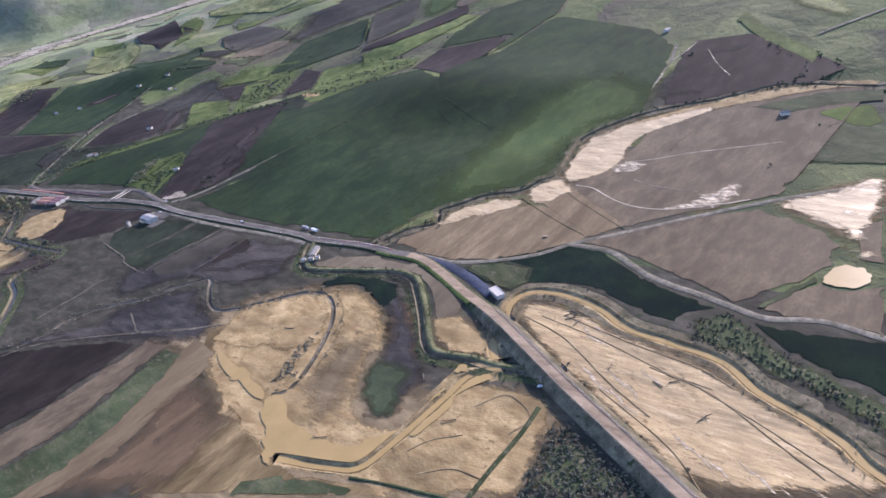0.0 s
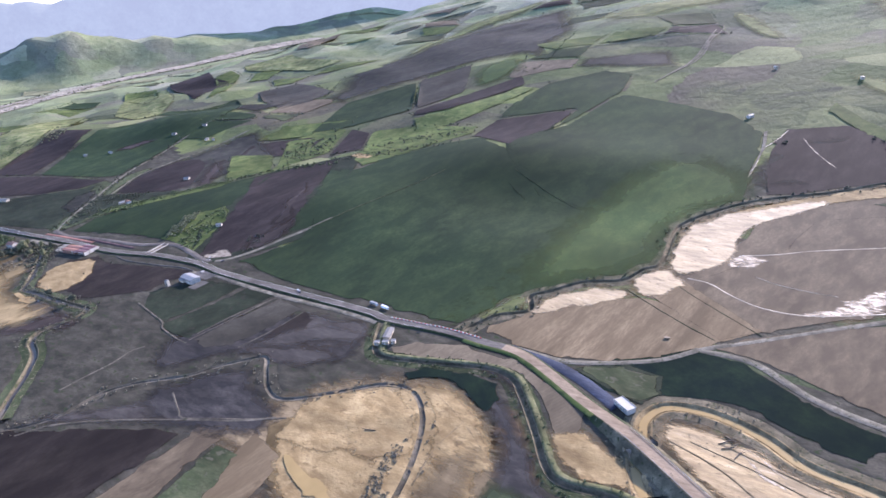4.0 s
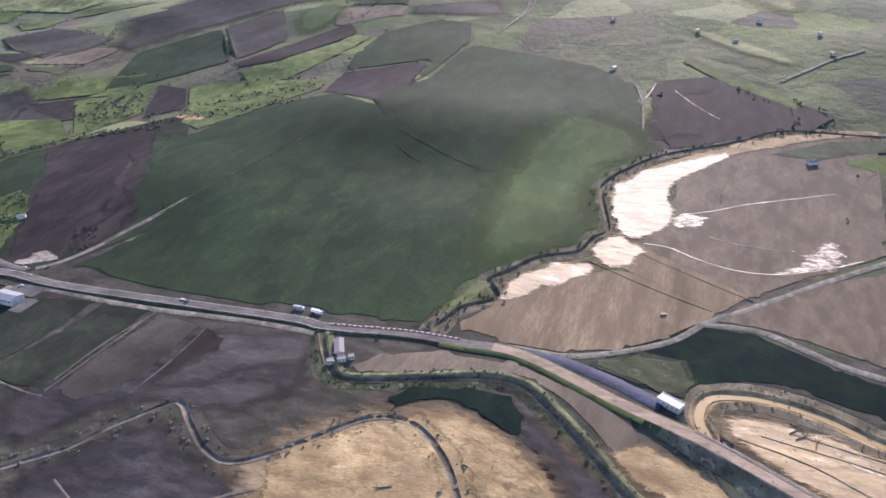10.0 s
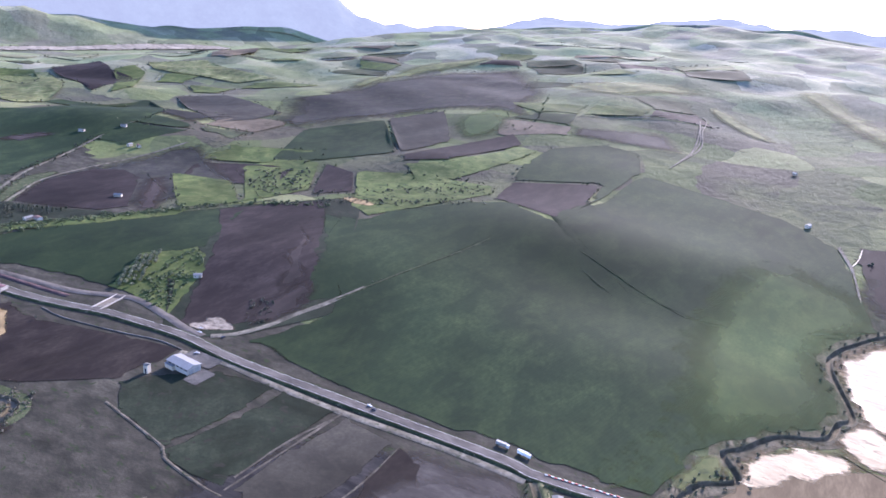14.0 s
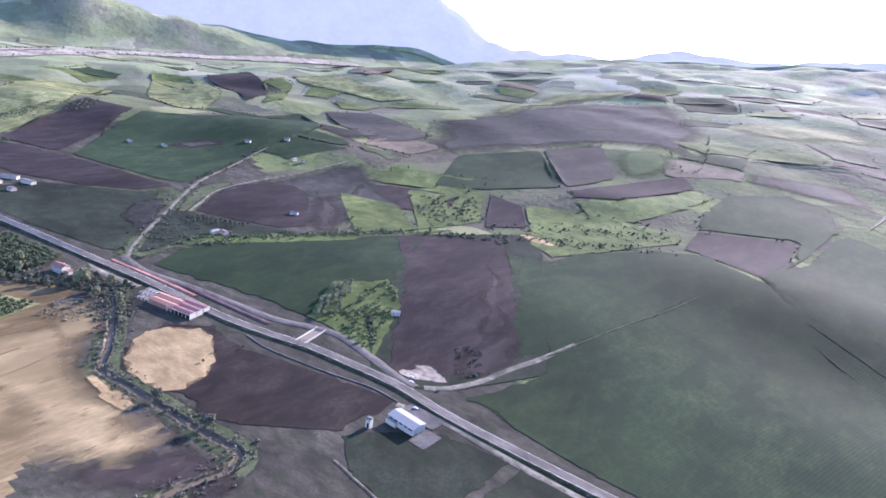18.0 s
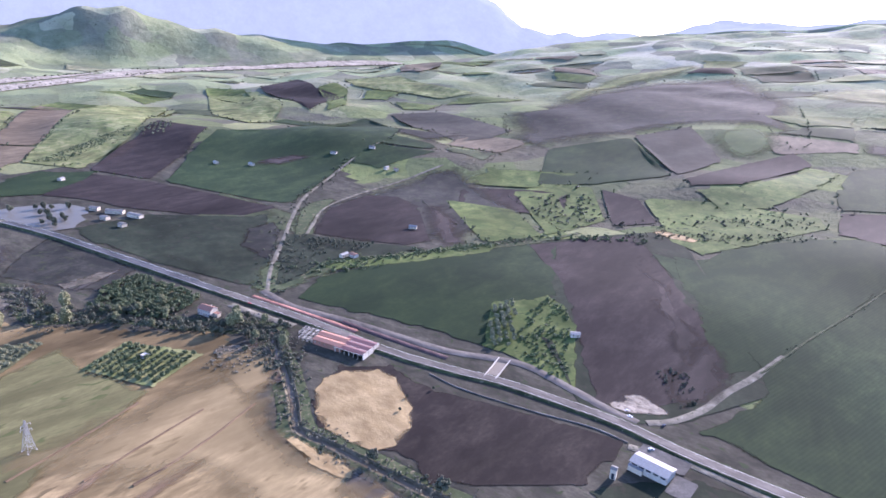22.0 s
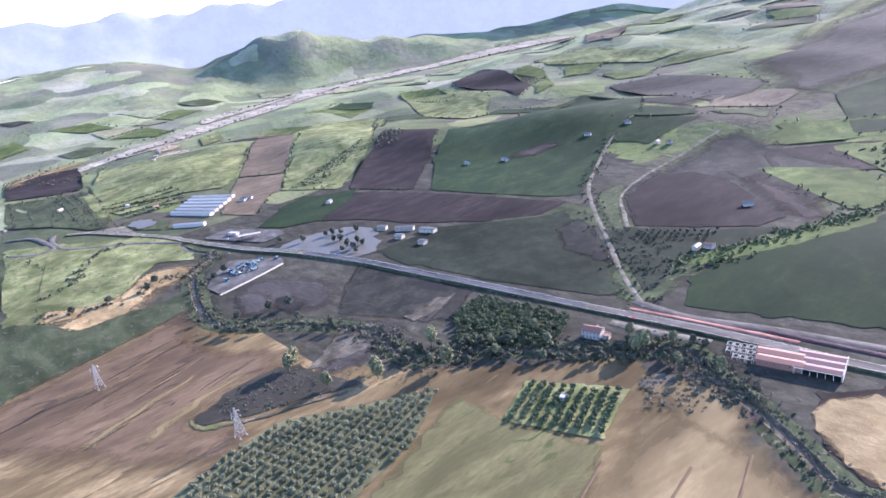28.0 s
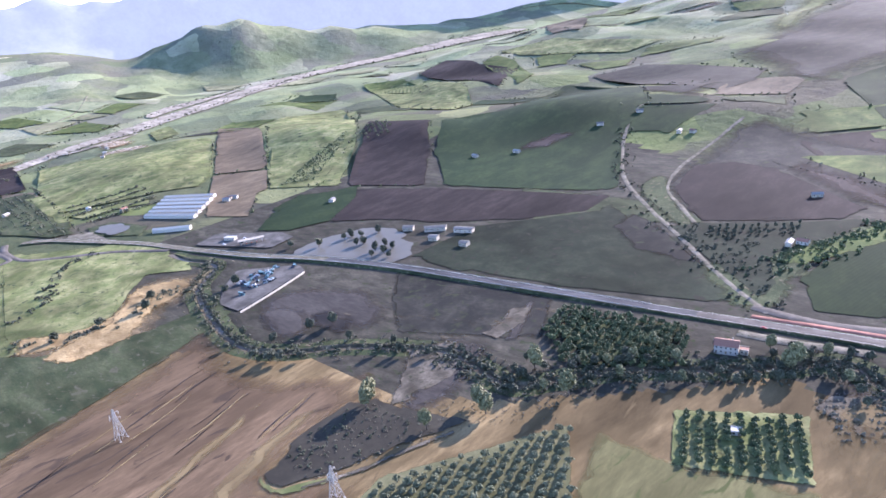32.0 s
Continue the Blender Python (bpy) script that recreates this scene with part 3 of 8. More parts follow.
def ribbon(name, line, profile, mat, lift=None, sample=None):
    """A strip along the line. profile: (offset to the side, height) pairs; lift: height of the line over the land."""
    n = normals(line)
    lift = np.zeros(len(line)) if lift is None else lift
    rows, m = [], len(profile)
    for off, z in profile:
        o = np.broadcast_to(np.asarray(off, float), (len(line),))
        p = line + n * o[:, None]
        base = height(p[:, 0], p[:, 1]) if sample is None else height(line[:, 0], line[:, 1])
        zz = np.broadcast_to(np.asarray(z, float), (len(line),))
        rows.append(np.c_[p, base + zz + (lift if sample is not None else 0)])
    v = np.stack(rows, 1).reshape(-1, 3)
    f = [(i * m + j, i * m + j + 1, (i + 1) * m + j + 1, (i + 1) * m + j) for i in range(len(line) - 1) for j in range(m - 1)]
    return mesh_of(name, v, [q[::-1] for q in f], mat, True)


def inside(px, py, poly):
    c = np.zeros(np.shape(px), bool)
    for (x0, y0), (x1, y1) in zip(poly, np.roll(poly, -1, 0)):
        hit_ = (y0 > py) != (y1 > py)
        c ^= hit_ & (px < (x1 - x0) * (py - y0) / (y1 - y0 if y1 != y0 else 1e-9) + x0)
    return c


def rim_distance(q, poly):
    """How far the points lie from a plot's edge."""
    d = np.full(len(q), 1e9)
    for a, b in zip(poly, np.roll(poly, -1, 0)):
        e = b - a
        u = np.clip(((q - a) @ e) / max(e @ e, 1e-9), 0, 1)
        d = np.minimum(d, np.hypot(*(q - a - u[:, None] * e).T))
    return d


def area_of(poly):
    p = np.array(poly, float)
    q = np.roll(p, -1, 0)
    return abs((p[:, 0] * q[:, 1] - p[:, 1] * q[:, 0]).sum()) / 2


def rounded(poly, times, cut=0.24):
    p = np.array(poly, float)
    for _ in range(times):
        q = np.roll(p, -1, 0)
        p = np.stack([(1 - cut) * p + cut * q, cut * p + (1 - cut) * q], 1).reshape(-1, 2)
    return p


def step_up(x, y, level):
    return level * (0.25 + 0.00045 * np.maximum(np.hypot(x + 800, y - 100) - 700, 0))


CHANNELS = []
FIELDS = []
HEDGED = []
WATERS = {"mudwater", "floodwater", "concrete"}
LOOSE = {"sand", "clay", "silt", "mudwater", "floodwater", "gravel", "scrub", "wetsand", "glint", "shinysand", "darksilt", "brightcrop", "palecrop", "duskgreen", "fringe", "litgrass"}


def field(name, label, mat, level, poly, category="field", cell=None, group=""):
    """A piece of land that lies on the ground sheet, cut away where a channel runs."""
    from mathutils.geometry import delaunay_2d_cdt
    p = rounded(poly, 3, 0.24) if mat in LOOSE else rounded(poly, 1, 0.07)
    if mat in LOOSE and not name.endswith("streak"):
        c = p.mean(0)
        w = np.array([noise.noise(Vector((x * 0.045, y * 0.045, level))) + 0.6 * noise.noise(Vector((x * 0.13, y * 0.13, 7))) for x, y in p])
        d = p - c
        p = p + d / np.maximum(np.hypot(d[:, 0], d[:, 1]), 1)[:, None] * (w * 8)[:, None]
    FIELDS.append(p)
    if name == "far_field" or (mat not in LOOSE and area_of(p) > 8000 and name not in ("gully_crop", "green_shoulder_field", "green_hillside_field", "upper_green_field")):
        HEDGED.append(p)
    if mat in ("sand", "wetsand", "glint", "shinysand") and area_of(poly) > 900:
        c0 = np.mean(poly, 0)
        out = [tuple(c0 + (np.array(q) - c0) * (1 + 13 / max(np.hypot(*(np.array(q) - c0)), 1))) for q in poly]
        field("silt_fringe", "thin brown silt margin round the flood sand", "fringe", 0.4, out, "silt flat")
    lo, hi = p.min(0), p.max(0)
    cell = cell or max(8.0, min(15.0, (hi - lo).max() / 24))
    gx, gy = np.meshgrid(np.arange(lo[0] + cell / 2, hi[0], cell), np.arange(lo[1] + cell / 2, hi[1], cell))
    g = np.c_[gx.ravel(), gy.ravel()]
    g = g[inside(g[:, 0], g[:, 1], p)]
    nxt = np.roll(p, -1, 0)
    area = abs((p[:, 0] * nxt[:, 1] - p[:, 1] * nxt[:, 0]).sum()) / 2
    fade = min(11.0 if mat in LOOSE else 2.4, 0.7 * area / np.hypot(*(nxt - p).T).sum())
    if mat == "fringe":
        fade = 24.0
    if mat in ("silt", "scrub", "darksilt"):
        fade = min(18.0, 0.9 * area / np.hypot(*(nxt - p).T).sum())
    if mat == "ovalsand":
        fade = 1.5
    if name == "far_field":
        fade = 9.0
    if mat in ("palecrop", "duskgreen", "litgrass"):
        fade = min(66.0, 0.9 * area / np.hypot(*(nxt - p).T).sum())
    elif mat in ("brownsilt", "tanfield", "streaksoil"):
        fade = min(26.0, 0.9 * area / np.hypot(*(nxt - p).T).sum())
    elif mat == "fallow" and area > 15000:
        fade = 22.0 if area < 120000 else 60.0
    elif mat not in LOOSE and area > 20000 and name != "far_field":
        fade = 4.0
    tangent = np.roll(p, -1, 0) - np.roll(p, 1, 0)
    side = np.c_[-tangent[:, 1], tangent[:, 0]] / np.maximum(np.hypot(tangent[:, 0], tangent[:, 1]), 1e-6)[:, None]
    ring = np.concatenate([p + side * fade, p - side * fade])
    ring = ring[inside(ring[:, 0], ring[:, 1], p)]
    ring = ring[rim_distance(ring, p) > 0.7 * fade]
    g = np.concatenate([g[rim_distance(g, p) > 1.3 * fade], ring])
    verts, edges = [Vector(q) for q in p] + [Vector(q) for q in g], []
    near = []
    for line, half in CHANNELS:
        k = (line > lo - half - 5).all(1) & (line < hi + half + 5).all(1)
        if k.any():
            near.append((line[k], half))
            n = normals(line)
            for s in (-1, 1):
                q = line + s * (half - 0.3) * n
                last = None
                for i in range(len(q)):
                    if k[i]:
                        verts.append(Vector(q[i]))
                        if last is not None:
                            edges.append((last, len(verts) - 1))
                        last = len(verts) - 1
                    else:
                        last = None
    vs, _, fs, *_ = delaunay_2d_cdt(verts, edges, [list(range(len(p)))], 1, 1e-3)
    v = np.array([tuple(q) for q in vs])
    f = np.array([t for t in fs if len(t) == 3])
    if near and len(f):
        c = v[f].mean(1)
        keep = np.ones(len(f), bool)
        for line, half in near:
            keep &= np.hypot(c[:, None, 0] - line[None, :, 0], c[:, None, 1] - line[None, :, 1]).min(1) > half - 0.3
        f = f[keep]
    z = height(v[:, 0], v[:, 1]) + step_up(v[:, 0], v[:, 1], level)
    me = mesh_of(name, np.c_[v, z], f, mat, True)
    if mat not in WATERS:
        me.attributes.new("rim", "FLOAT", "POINT").data.foreach_set("value", np.maximum(1 - np.clip(rim_distance(v, p) / fade, 0, 1), 0.47 if mat == "glint" else 0).astype(np.float32))
    ob = new(name, me)
    return tagged(ob, label, category, group, "structure")


def river(name, label, line, half, depth, wet=True, water_mat="mudwater", rise=0.35, bank_mat="bank", shore="verge"):
    """A cut channel: banks with uneven lips, a bed and, where it is wet, water."""
    n = len(line)
    s = np.arange(n) * 1.0
    j = lambda a, b: np.array([a * noise.noise(Vector((i * 0.31, b, 0))) for i in s])
    end = np.clip(np.minimum(s, n - 1 - s) / 4, 0, 1)
    w = 0.11 * half
    prof = [(-half, 0.15), (-half * 0.84 + j(w, 1), rise + j(0.5, 2)), (-half * 0.66 + j(1.6 * w, 3), -depth * 0.45), (-half * 0.5 + j(1.6 * w, 9), -depth + j(0.3, 4)),
            (j(2 * w, 10), -depth - 0.2), (half * 0.5 + j(1.6 * w, 11), -depth + j(0.3, 5)), (half * 0.66 + j(1.6 * w, 6), -depth * 0.45), (half * 0.84 + j(w, 7), rise + j(0.5, 8)), (half, 0.15)]
    prof = [(o, np.where(np.asarray(z, float) < 0, z * end + 0.25 * (1 - end), z)) for o, z in prof]
    ob = thing(name, label, "river channel", pose(0, 0, 0), kind="structure")
    part("bank", ribbon("bank", line, prof, bank_mat), ob)
    for side in (-1, 1):
        rim = [(side * (half + 8 + j(2.0, 12)), -0.06), (side * (half + 3 + j(1.2, 13)), 0.06), (side * (half - 0.1), 0.14)]
        part("bank_top", ribbon("bank_top", line, rim[::side], shore), ob)
    if wet:
        w = half * 0.44
        part("water", ribbon("water", line, [(-w, (0.45 - depth) * end + 0.3 * (1 - end)), (w, (0.45 - depth) * end + 0.3 * (1 - end))], water_mat), ob, "brown muddy water")
    return ob


# ---- the plan: channels, roads and tracks ----
ROAD = smooth_line([(-2169, 139), (-2144, 165), (-2111, 182), (-2007, 225), (-1928, 245), (-1825, 272), (-1750, 300), (-1653, 325), (-1558, 340), (-1369, 369), (-1263, 385), (-1159, 396), (-1100, 409), (-1058, 422), (-1014, 429), (-962, 435), (-910, 432), (-844, 434), (-656, 445), (-619, 443), (-547, 453), (-497, 454), (-448, 452), (-364, 414), (-316, 391), (-219, 338), (-170, 313), (-120, 287), (-60, 256), (20, 214)])
SLIP_ROAD = smooth_line([(-470, 458), (-430, 456), (-395, 447), (-362, 433), (-345, 424)])
TRACK_HILL_FOOT = smooth_line([(-947, 450), (-933, 466), (-921, 497), (-915, 533), (-905, 569), (-894, 621)])
TRACK_UPPER = smooth_line([(-1340, 400), (-1290, 397), (-1227, 412), (-1173, 422), (-1122, 432), (-1083, 450), (-1056, 458), (-1008, 452), (-975, 446), (-952, 445)])
CANAL_WALL = smooth_line([(-1110, 392), (-1076, 392), (-1018, 404), (-976, 416), (-947, 417)])
SERVICE_TRACK = smooth_line([(-945, 413), (-904, 423), (-839, 422), (-775, 424), (-683, 432), (-622, 433)])
FARM_TRACK = smooth_line([(-90, 735), (-157, 687), (-211, 640), (-257, 596), (-292, 562), (-318, 538), (-341, 507), (-373, 483), (-414, 463), (-450, 461), (-474, 460)])
RIVER_TRACK = smooth_line([(-325, 534), (-276, 536), (-222, 507), (-167, 494), (-141, 487), (-113, 482), (-75, 494), (-33, 488), (60, 480)])
HILL_TRACK = smooth_line([(-1730, 986), (-1707, 895), (-1667, 799), (-1595, 672), (-1512, 576), (-1452, 516), (-1402, 462), (-1363, 425), (-1327, 395)])
VALLEY_TRACK = smooth_line([(-1452, 553), (-1483, 592), (-1528, 652), (-1553, 752), (-1557, 887), (-1554, 957)])
FAR_LANE = smooth_line([(-228, 1167), (-189, 1217), (-147, 1271), (-97, 1313)])
RIVER_EAST = smooth_line([(60, 330), (-13, 352), (-39, 371), (-65, 384), (-97, 396), (-127, 417), (-164, 423), (-209, 428), (-243, 445), (-281, 453), (-313, 445), (-321, 422), (-314, 401), (-311, 383), (-300, 360), (-288, 345)])
RIVER_LOOP = smooth_line([(-279, 339), (-297, 319), (-299, 299), (-302, 266), (-305, 235), (-311, 204), (-329, 193), (-375, 178)])
CANAL = smooth_line([(-617, 435), (-595, 404), (-575, 387), (-548, 392), (-514, 404), (-469, 419), (-441, 417), (-418, 398), (-389, 369), (-358, 336), (-339, 328), (-307, 334), (-280, 335), (-243, 345)])
RIVER_MID = smooth_line([(-800, 118), (-778, 142), (-766, 170), (-768, 200), (-755, 228), (-734, 250), (-716, 268), (-704, 292), (-690, 312), (-675, 328), (-653, 312), (-625, 293), (-599, 291), (-565, 322), (-536, 353), (-505, 358), (-473, 334), (-449, 296), (-433, 259), (-429, 237), (-438, 225)])
RIVER_WEST = smooth_line([(-1930, 225), (-1895, 227), (-1846, 235), (-1804, 192), (-1731, 164), (-1657, 148), (-1611, 161), (-1577, 191), (-1538, 214), (-1494, 231), (-1433, 220), (-1405, 246), (-1379, 274), (-1331, 304), (-1297, 329), (-1265, 352), (-1239, 335), (-1200, 315), (-1163, 293), (-1134, 272), (-1127, 269), (-1080, 274), (-1036, 278), (-996, 283), (-975, 286), (-964, 268), (-969, 240), (-966, 222), (-948, 210), (-915, 200), (-880, 178), (-845, 150), (-815, 128)])
CREEK = smooth_line([(-530, 460), (-523, 488), (-516, 505), (-492, 527), (-507, 554), (-495, 569), (-471, 605), (-437, 627), (-427, 661), (-417, 683), (-436, 771), (-433, 804), (-415, 840), (-374, 892), (-296, 943), (-230, 991), (-123, 992), (60, 1010)])
LOOP_ROAD = smooth_line([(-2184, 122), (-2146, 112), (-2095, 117), (-2062, 144), (-2012, 192), (-1946, 232)])
FAR_ROAD = smooth_line([(-2249, 70), (-2210, 97), (-2160, 105), (-2111, 107), (-2110, 80), (-2141, 54)])
PATH_A = smooth_line([(-781, 307), (-778, 356), (-774, 423)])
PATH_B = smooth_line([(-717, 325), (-713, 365), (-714, 413)])
PATH_C = smooth_line([(-785, 320), (-783, 372), (-773, 422)])
RUT_A = smooth_line([(-1236, 211), (-1221, 159), (-1210, 114)])
RUT_B = smooth_line([(-1195, 238), (-1186, 188), (-1178, 145)])
RUT_C = smooth_line([(-1175, 268), (-1162, 224), (-1155, 186), (-1153, 163)])
HILL_DITCH = smooth_line([(-902, 580), (-896, 603), (-886, 654), (-867, 737), (-845, 833)])

for line_, half_ in ((RIVER_EAST, 7.0), (RIVER_LOOP, 6.0), (CANAL, 3.4), (RIVER_MID, 2.7), (RIVER_WEST, 4.8), (CREEK, 3.6)):
    CHANNELS.append((line_, half_))


def axis(lo, a, b, hi, fine):
    """Grid lines: fine from a to b, widening outwards."""
    mid = list(np.arange(a, b + 0.1, fine))
    for end, sign in ((lo, -1), (hi, 1)):
        p, d = (mid[0] if sign < 0 else mid[-1]), fine
        while (p - end) * sign < 0:
            d = min(d * 1.1, 48)
            p += sign * d
            mid.insert(0, p) if sign < 0 else mid.append(p)
    return np.array(mid)


# the brown ploughland between the camera and the western river
PLAIN = [(-1990, -1200), (-900, -1200), (-900, 60), (-985, 130), (-1060, 190), (-1130, 225), (-1185, 262), (-1230, 305), (-1290, 318), (-1345, 268), (-1420, 205), (-1500, 165), (-1590, 170), (-1680, 120), (-1760, 60), (-1830, -20), (-1990, -80)]


def ground():
    gx, gy = axis(-5000, -1950, 60, 3000, 6.0), axis(-1200, -60, 700, 4450, 6.0)
    x, y = np.meshgrid(gx, gy)
    z = height(x, y)
    far = np.hypot(x + 800, y - 100)
    z = z - 0.12 - 0.5 * ease(z / 8) - 0.0008 * np.maximum(far - 800, 0)
    carve = np.zeros_like(z)
    for line, half in CHANNELS:
        for px, py in line[::1]:
            i0, i1 = np.searchsorted(gx, (px - half - 10, px + half + 10))
            j0, j1 = np.searchsorted(gy, (py - half - 10, py + half + 10))
            d = np.hypot(x[j0:j1, i0:i1] - px, y[j0:j1, i0:i1] - py)
            np.maximum(carve[j0:j1, i0:i1], 5.5 * np.clip((half + 4 - d) / 5, 0, 1), out=carve[j0:j1, i0:i1])
    z = z - carve - 0.35 * np.maximum(np.hypot(x + 550, y) - 4190, 0)
    w, h = len(gx), len(gy)
    k = np.arange(w * h).reshape(h, w)
    cx, cy = (x[:-1, :-1] + x[1:, 1:]) / 2, (y[:-1, :-1] + y[1:, 1:]) / 2
    keep = np.hypot(cx + 550, cy) < 4360
    quads = np.stack([k[:-1, :-1], k[:-1, 1:], k[1:, 1:], k[1:, :-1]], -1)[keep]
    used, inv = np.unique(quads, return_inverse=True)
    me = bpy.data.meshes.new("ground")
    v = np.stack([x, y, z], -1).reshape(-1, 3)[used]
    q = inv.reshape(-1, 4)
    me.vertices.add(len(v))
    me.vertices.foreach_set("co", v.ravel().astype(np.float32))
    me.loops.add(q.size)
    me.loops.foreach_set("vertex_index", q.ravel().astype(np.int32))
    me.polygons.add(len(q))
    me.polygons.foreach_set("loop_start", np.arange(0, q.size, 4, dtype=np.int32))
    me.polygons.foreach_set("use_smooth", np.ones(len(q), bool))
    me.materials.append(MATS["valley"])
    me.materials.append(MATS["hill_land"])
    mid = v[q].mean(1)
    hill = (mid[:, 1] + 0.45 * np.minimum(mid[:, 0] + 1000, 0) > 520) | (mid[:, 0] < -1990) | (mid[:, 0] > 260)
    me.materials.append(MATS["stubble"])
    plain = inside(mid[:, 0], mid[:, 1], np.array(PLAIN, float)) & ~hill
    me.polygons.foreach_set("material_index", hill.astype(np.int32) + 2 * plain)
    # grows with distance and pales the land's colour as haze would
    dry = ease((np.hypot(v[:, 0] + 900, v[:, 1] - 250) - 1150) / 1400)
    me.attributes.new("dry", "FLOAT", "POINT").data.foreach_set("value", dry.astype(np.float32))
    me.update(calc_edges=True)
    me.validate()
    return tagged(new("ground", me), "grey-brown silty valley floor rising into hills", "ground", kind="structure")


ground()


def mountains():
    """The hazy far hills and mountains round the valley."""
    az = np.radians(np.arange(-180, 180.1, 0.4))
    rr = np.r_[4220, 4250, np.arange(4270, 4625, 16), 4650, 4720, 4800]
    v, f = [], []
    for i, r in enumerate(rr):
        x, y = -550 + r * np.sin(az), r * np.cos(az)
        z = height(x, y) - 8 * (i == 0) + 1.2 * (i > 0) - (r > 4620) * (r - 4620) * 0.8
        k = min(max((r - 4260) / 250, 0), 1)
        rough = np.array([noise.fractal(Vector((a * 0.0035, b * 0.0035, 0)), 1.0, 2.0, 4) for a, b in zip(x, y)])
        v += list(zip(x, y, z + rough * 34 * k))
    n = len(az)
    for i in range(len(rr) - 1):
        for j in range(n - 1):
            f.append((i * n + j, (i + 1) * n + j, (i + 1) * n + j + 1, i * n + j + 1))
    m, nd, l = nodes_of("far_haze")
    b = nd["Principled BSDF"]
    b.inputs["Roughness"].default_value = 1.0
    b.inputs["Specular IOR Level"].default_value = 0.0
    tc, t, x = nd.new("ShaderNodeTexCoord"), nd.new("ShaderNodeTexNoise"), nd.new("ShaderNodeMix")
    t.inputs["Scale"].default_value, t.inputs["Detail"].default_value, t.inputs["Roughness"].default_value = 0.006, 9, 0.7
    l.new(tc.outputs["Object"], t.inputs["Vector"])
    r = nd.new("ShaderNodeMapRange")
    r.inputs[1].default_value, r.inputs[2].default_value = 0.38, 0.64
    l.new(t.outputs["Fac"], r.inputs[0])
    x.data_type = "RGBA"
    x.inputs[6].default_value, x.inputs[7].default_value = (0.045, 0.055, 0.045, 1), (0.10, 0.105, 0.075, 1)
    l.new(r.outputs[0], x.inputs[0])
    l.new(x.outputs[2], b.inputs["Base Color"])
    # pale blue glow stands in for the haze in the air
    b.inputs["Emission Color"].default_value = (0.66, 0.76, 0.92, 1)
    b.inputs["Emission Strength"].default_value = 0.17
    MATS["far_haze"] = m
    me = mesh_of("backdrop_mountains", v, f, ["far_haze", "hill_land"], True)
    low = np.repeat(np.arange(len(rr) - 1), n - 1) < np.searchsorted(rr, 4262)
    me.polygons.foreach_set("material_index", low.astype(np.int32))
    # full haze paling on the foot of the mountains
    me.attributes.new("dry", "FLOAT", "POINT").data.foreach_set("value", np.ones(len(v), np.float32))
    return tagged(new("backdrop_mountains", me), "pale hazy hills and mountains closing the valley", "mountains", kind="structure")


mountains()
river("river", "meandering river channel with brown water below the road", RIVER_EAST, 7.0, 1.7, bank_mat="sandbank", shore="bank")
river("river", "old river loop with muddy flood water", RIVER_LOOP, 6.0, 1.3, bank_mat="sandbank", shore="sandbank")
river("canal", "banked drainage canal winding through the fields", CANAL, 3.4, 1.7, rise=0.6, wet=False)
river("river", "winding river channel choked with pale silt", RIVER_MID, 2.7, 0.6, wet=False, rise=0.15, bank_mat="riverbed", shore="valley")
river("river", "wooded river channel through the valley floor", RIVER_WEST, 4.8, 2.0, water_mat="riverwater", shore="scrub")
river("creek", "deep-cut creek along the green hillside field", CREEK, 3.6, 2.6, wet=False, rise=0.5, shore="bank")


# ---- fields, flood sands and pools ----
field("green_hillside_field", "broad dark green sprouting wheat field on the hillside", "crop", 1, [(-919, 462), (-901, 511), (-895, 569), (-988, 668), (-1105, 804), (-1037, 791), (-1027, 861), (-950, 967), (-897, 1001), (-789, 933), (-733, 877), (-637, 803), (-573, 790), (-495, 806), (-472, 817), (-443, 777), (-430, 732), (-426, 681), (-439, 640), (-467, 615), (-495, 581), (-516, 558), (-527, 514), (-541, 471), (-574, 464), (-618, 461), (-695, 455), (-794, 452)], "field")
field("upper_green_field", "green sprouting field on the upper slope", "crop", 1, [(-789, 933), (-779, 1156), (-766, 1320), (-610, 1263), (-513, 1220), (-438, 1137), (-416, 1048), (-403, 959), (-387, 888), (-467, 826), (-495, 809), (-573, 793), (-637, 806), (-735, 880)], "field")
field("ploughed_patch", "small purple-brown ploughed patch on the slope", "plough", 1, [(-924, 1003), (-944, 1121), (-808, 1212), (-791, 1075), (-792, 941), (-897, 1001)], "field")
field("ploughed_field", "dark purple-brown ploughed field above the road", "plough", 1, [(-1228, 724), (-1187, 788), (-1136, 854), (-1064, 771), (-972, 640), (-917, 558), (-932, 503), (-955, 458), (-991, 447), (-1029, 496), (-1095, 589)], "field")
field("green_plots", "small green garden plots", "meadow", 1, [(-1443, 822), (-1327, 850), (-1224, 765), (-1268, 685)], "field")
field("orchard_plots", "yellow-green orchard plots with hedges", "meadow", 1, [(-1389, 932), (-1366, 1053), (-1289, 1032), (-1194, 889), (-1211, 816), (-1224, 765)], "field")
field("brown_plot", "brown plot between green terraces", "plough", 1, [(-1281, 1037), (-1200, 1014), (-1133, 923), (-1177, 867)], "field")
field("terrace_field", "green terraced field with low banks", "meadow", 1, [(-1206, 1026), (-1097, 1063), (-956, 1080), (-935, 1034), (-998, 897), (-1037, 824), (-1091, 855), (-1133, 923)], "field")
field("grassy_hill_field", "dark green field over a rounded hill", "crop", 1, [(-2049, 822), (-1958, 926), (-2090, 1297), (-1800, 1124), (-1722, 991), (-1688, 842), (-1570, 619), (-1807, 557), (-1941, 683)], "field")
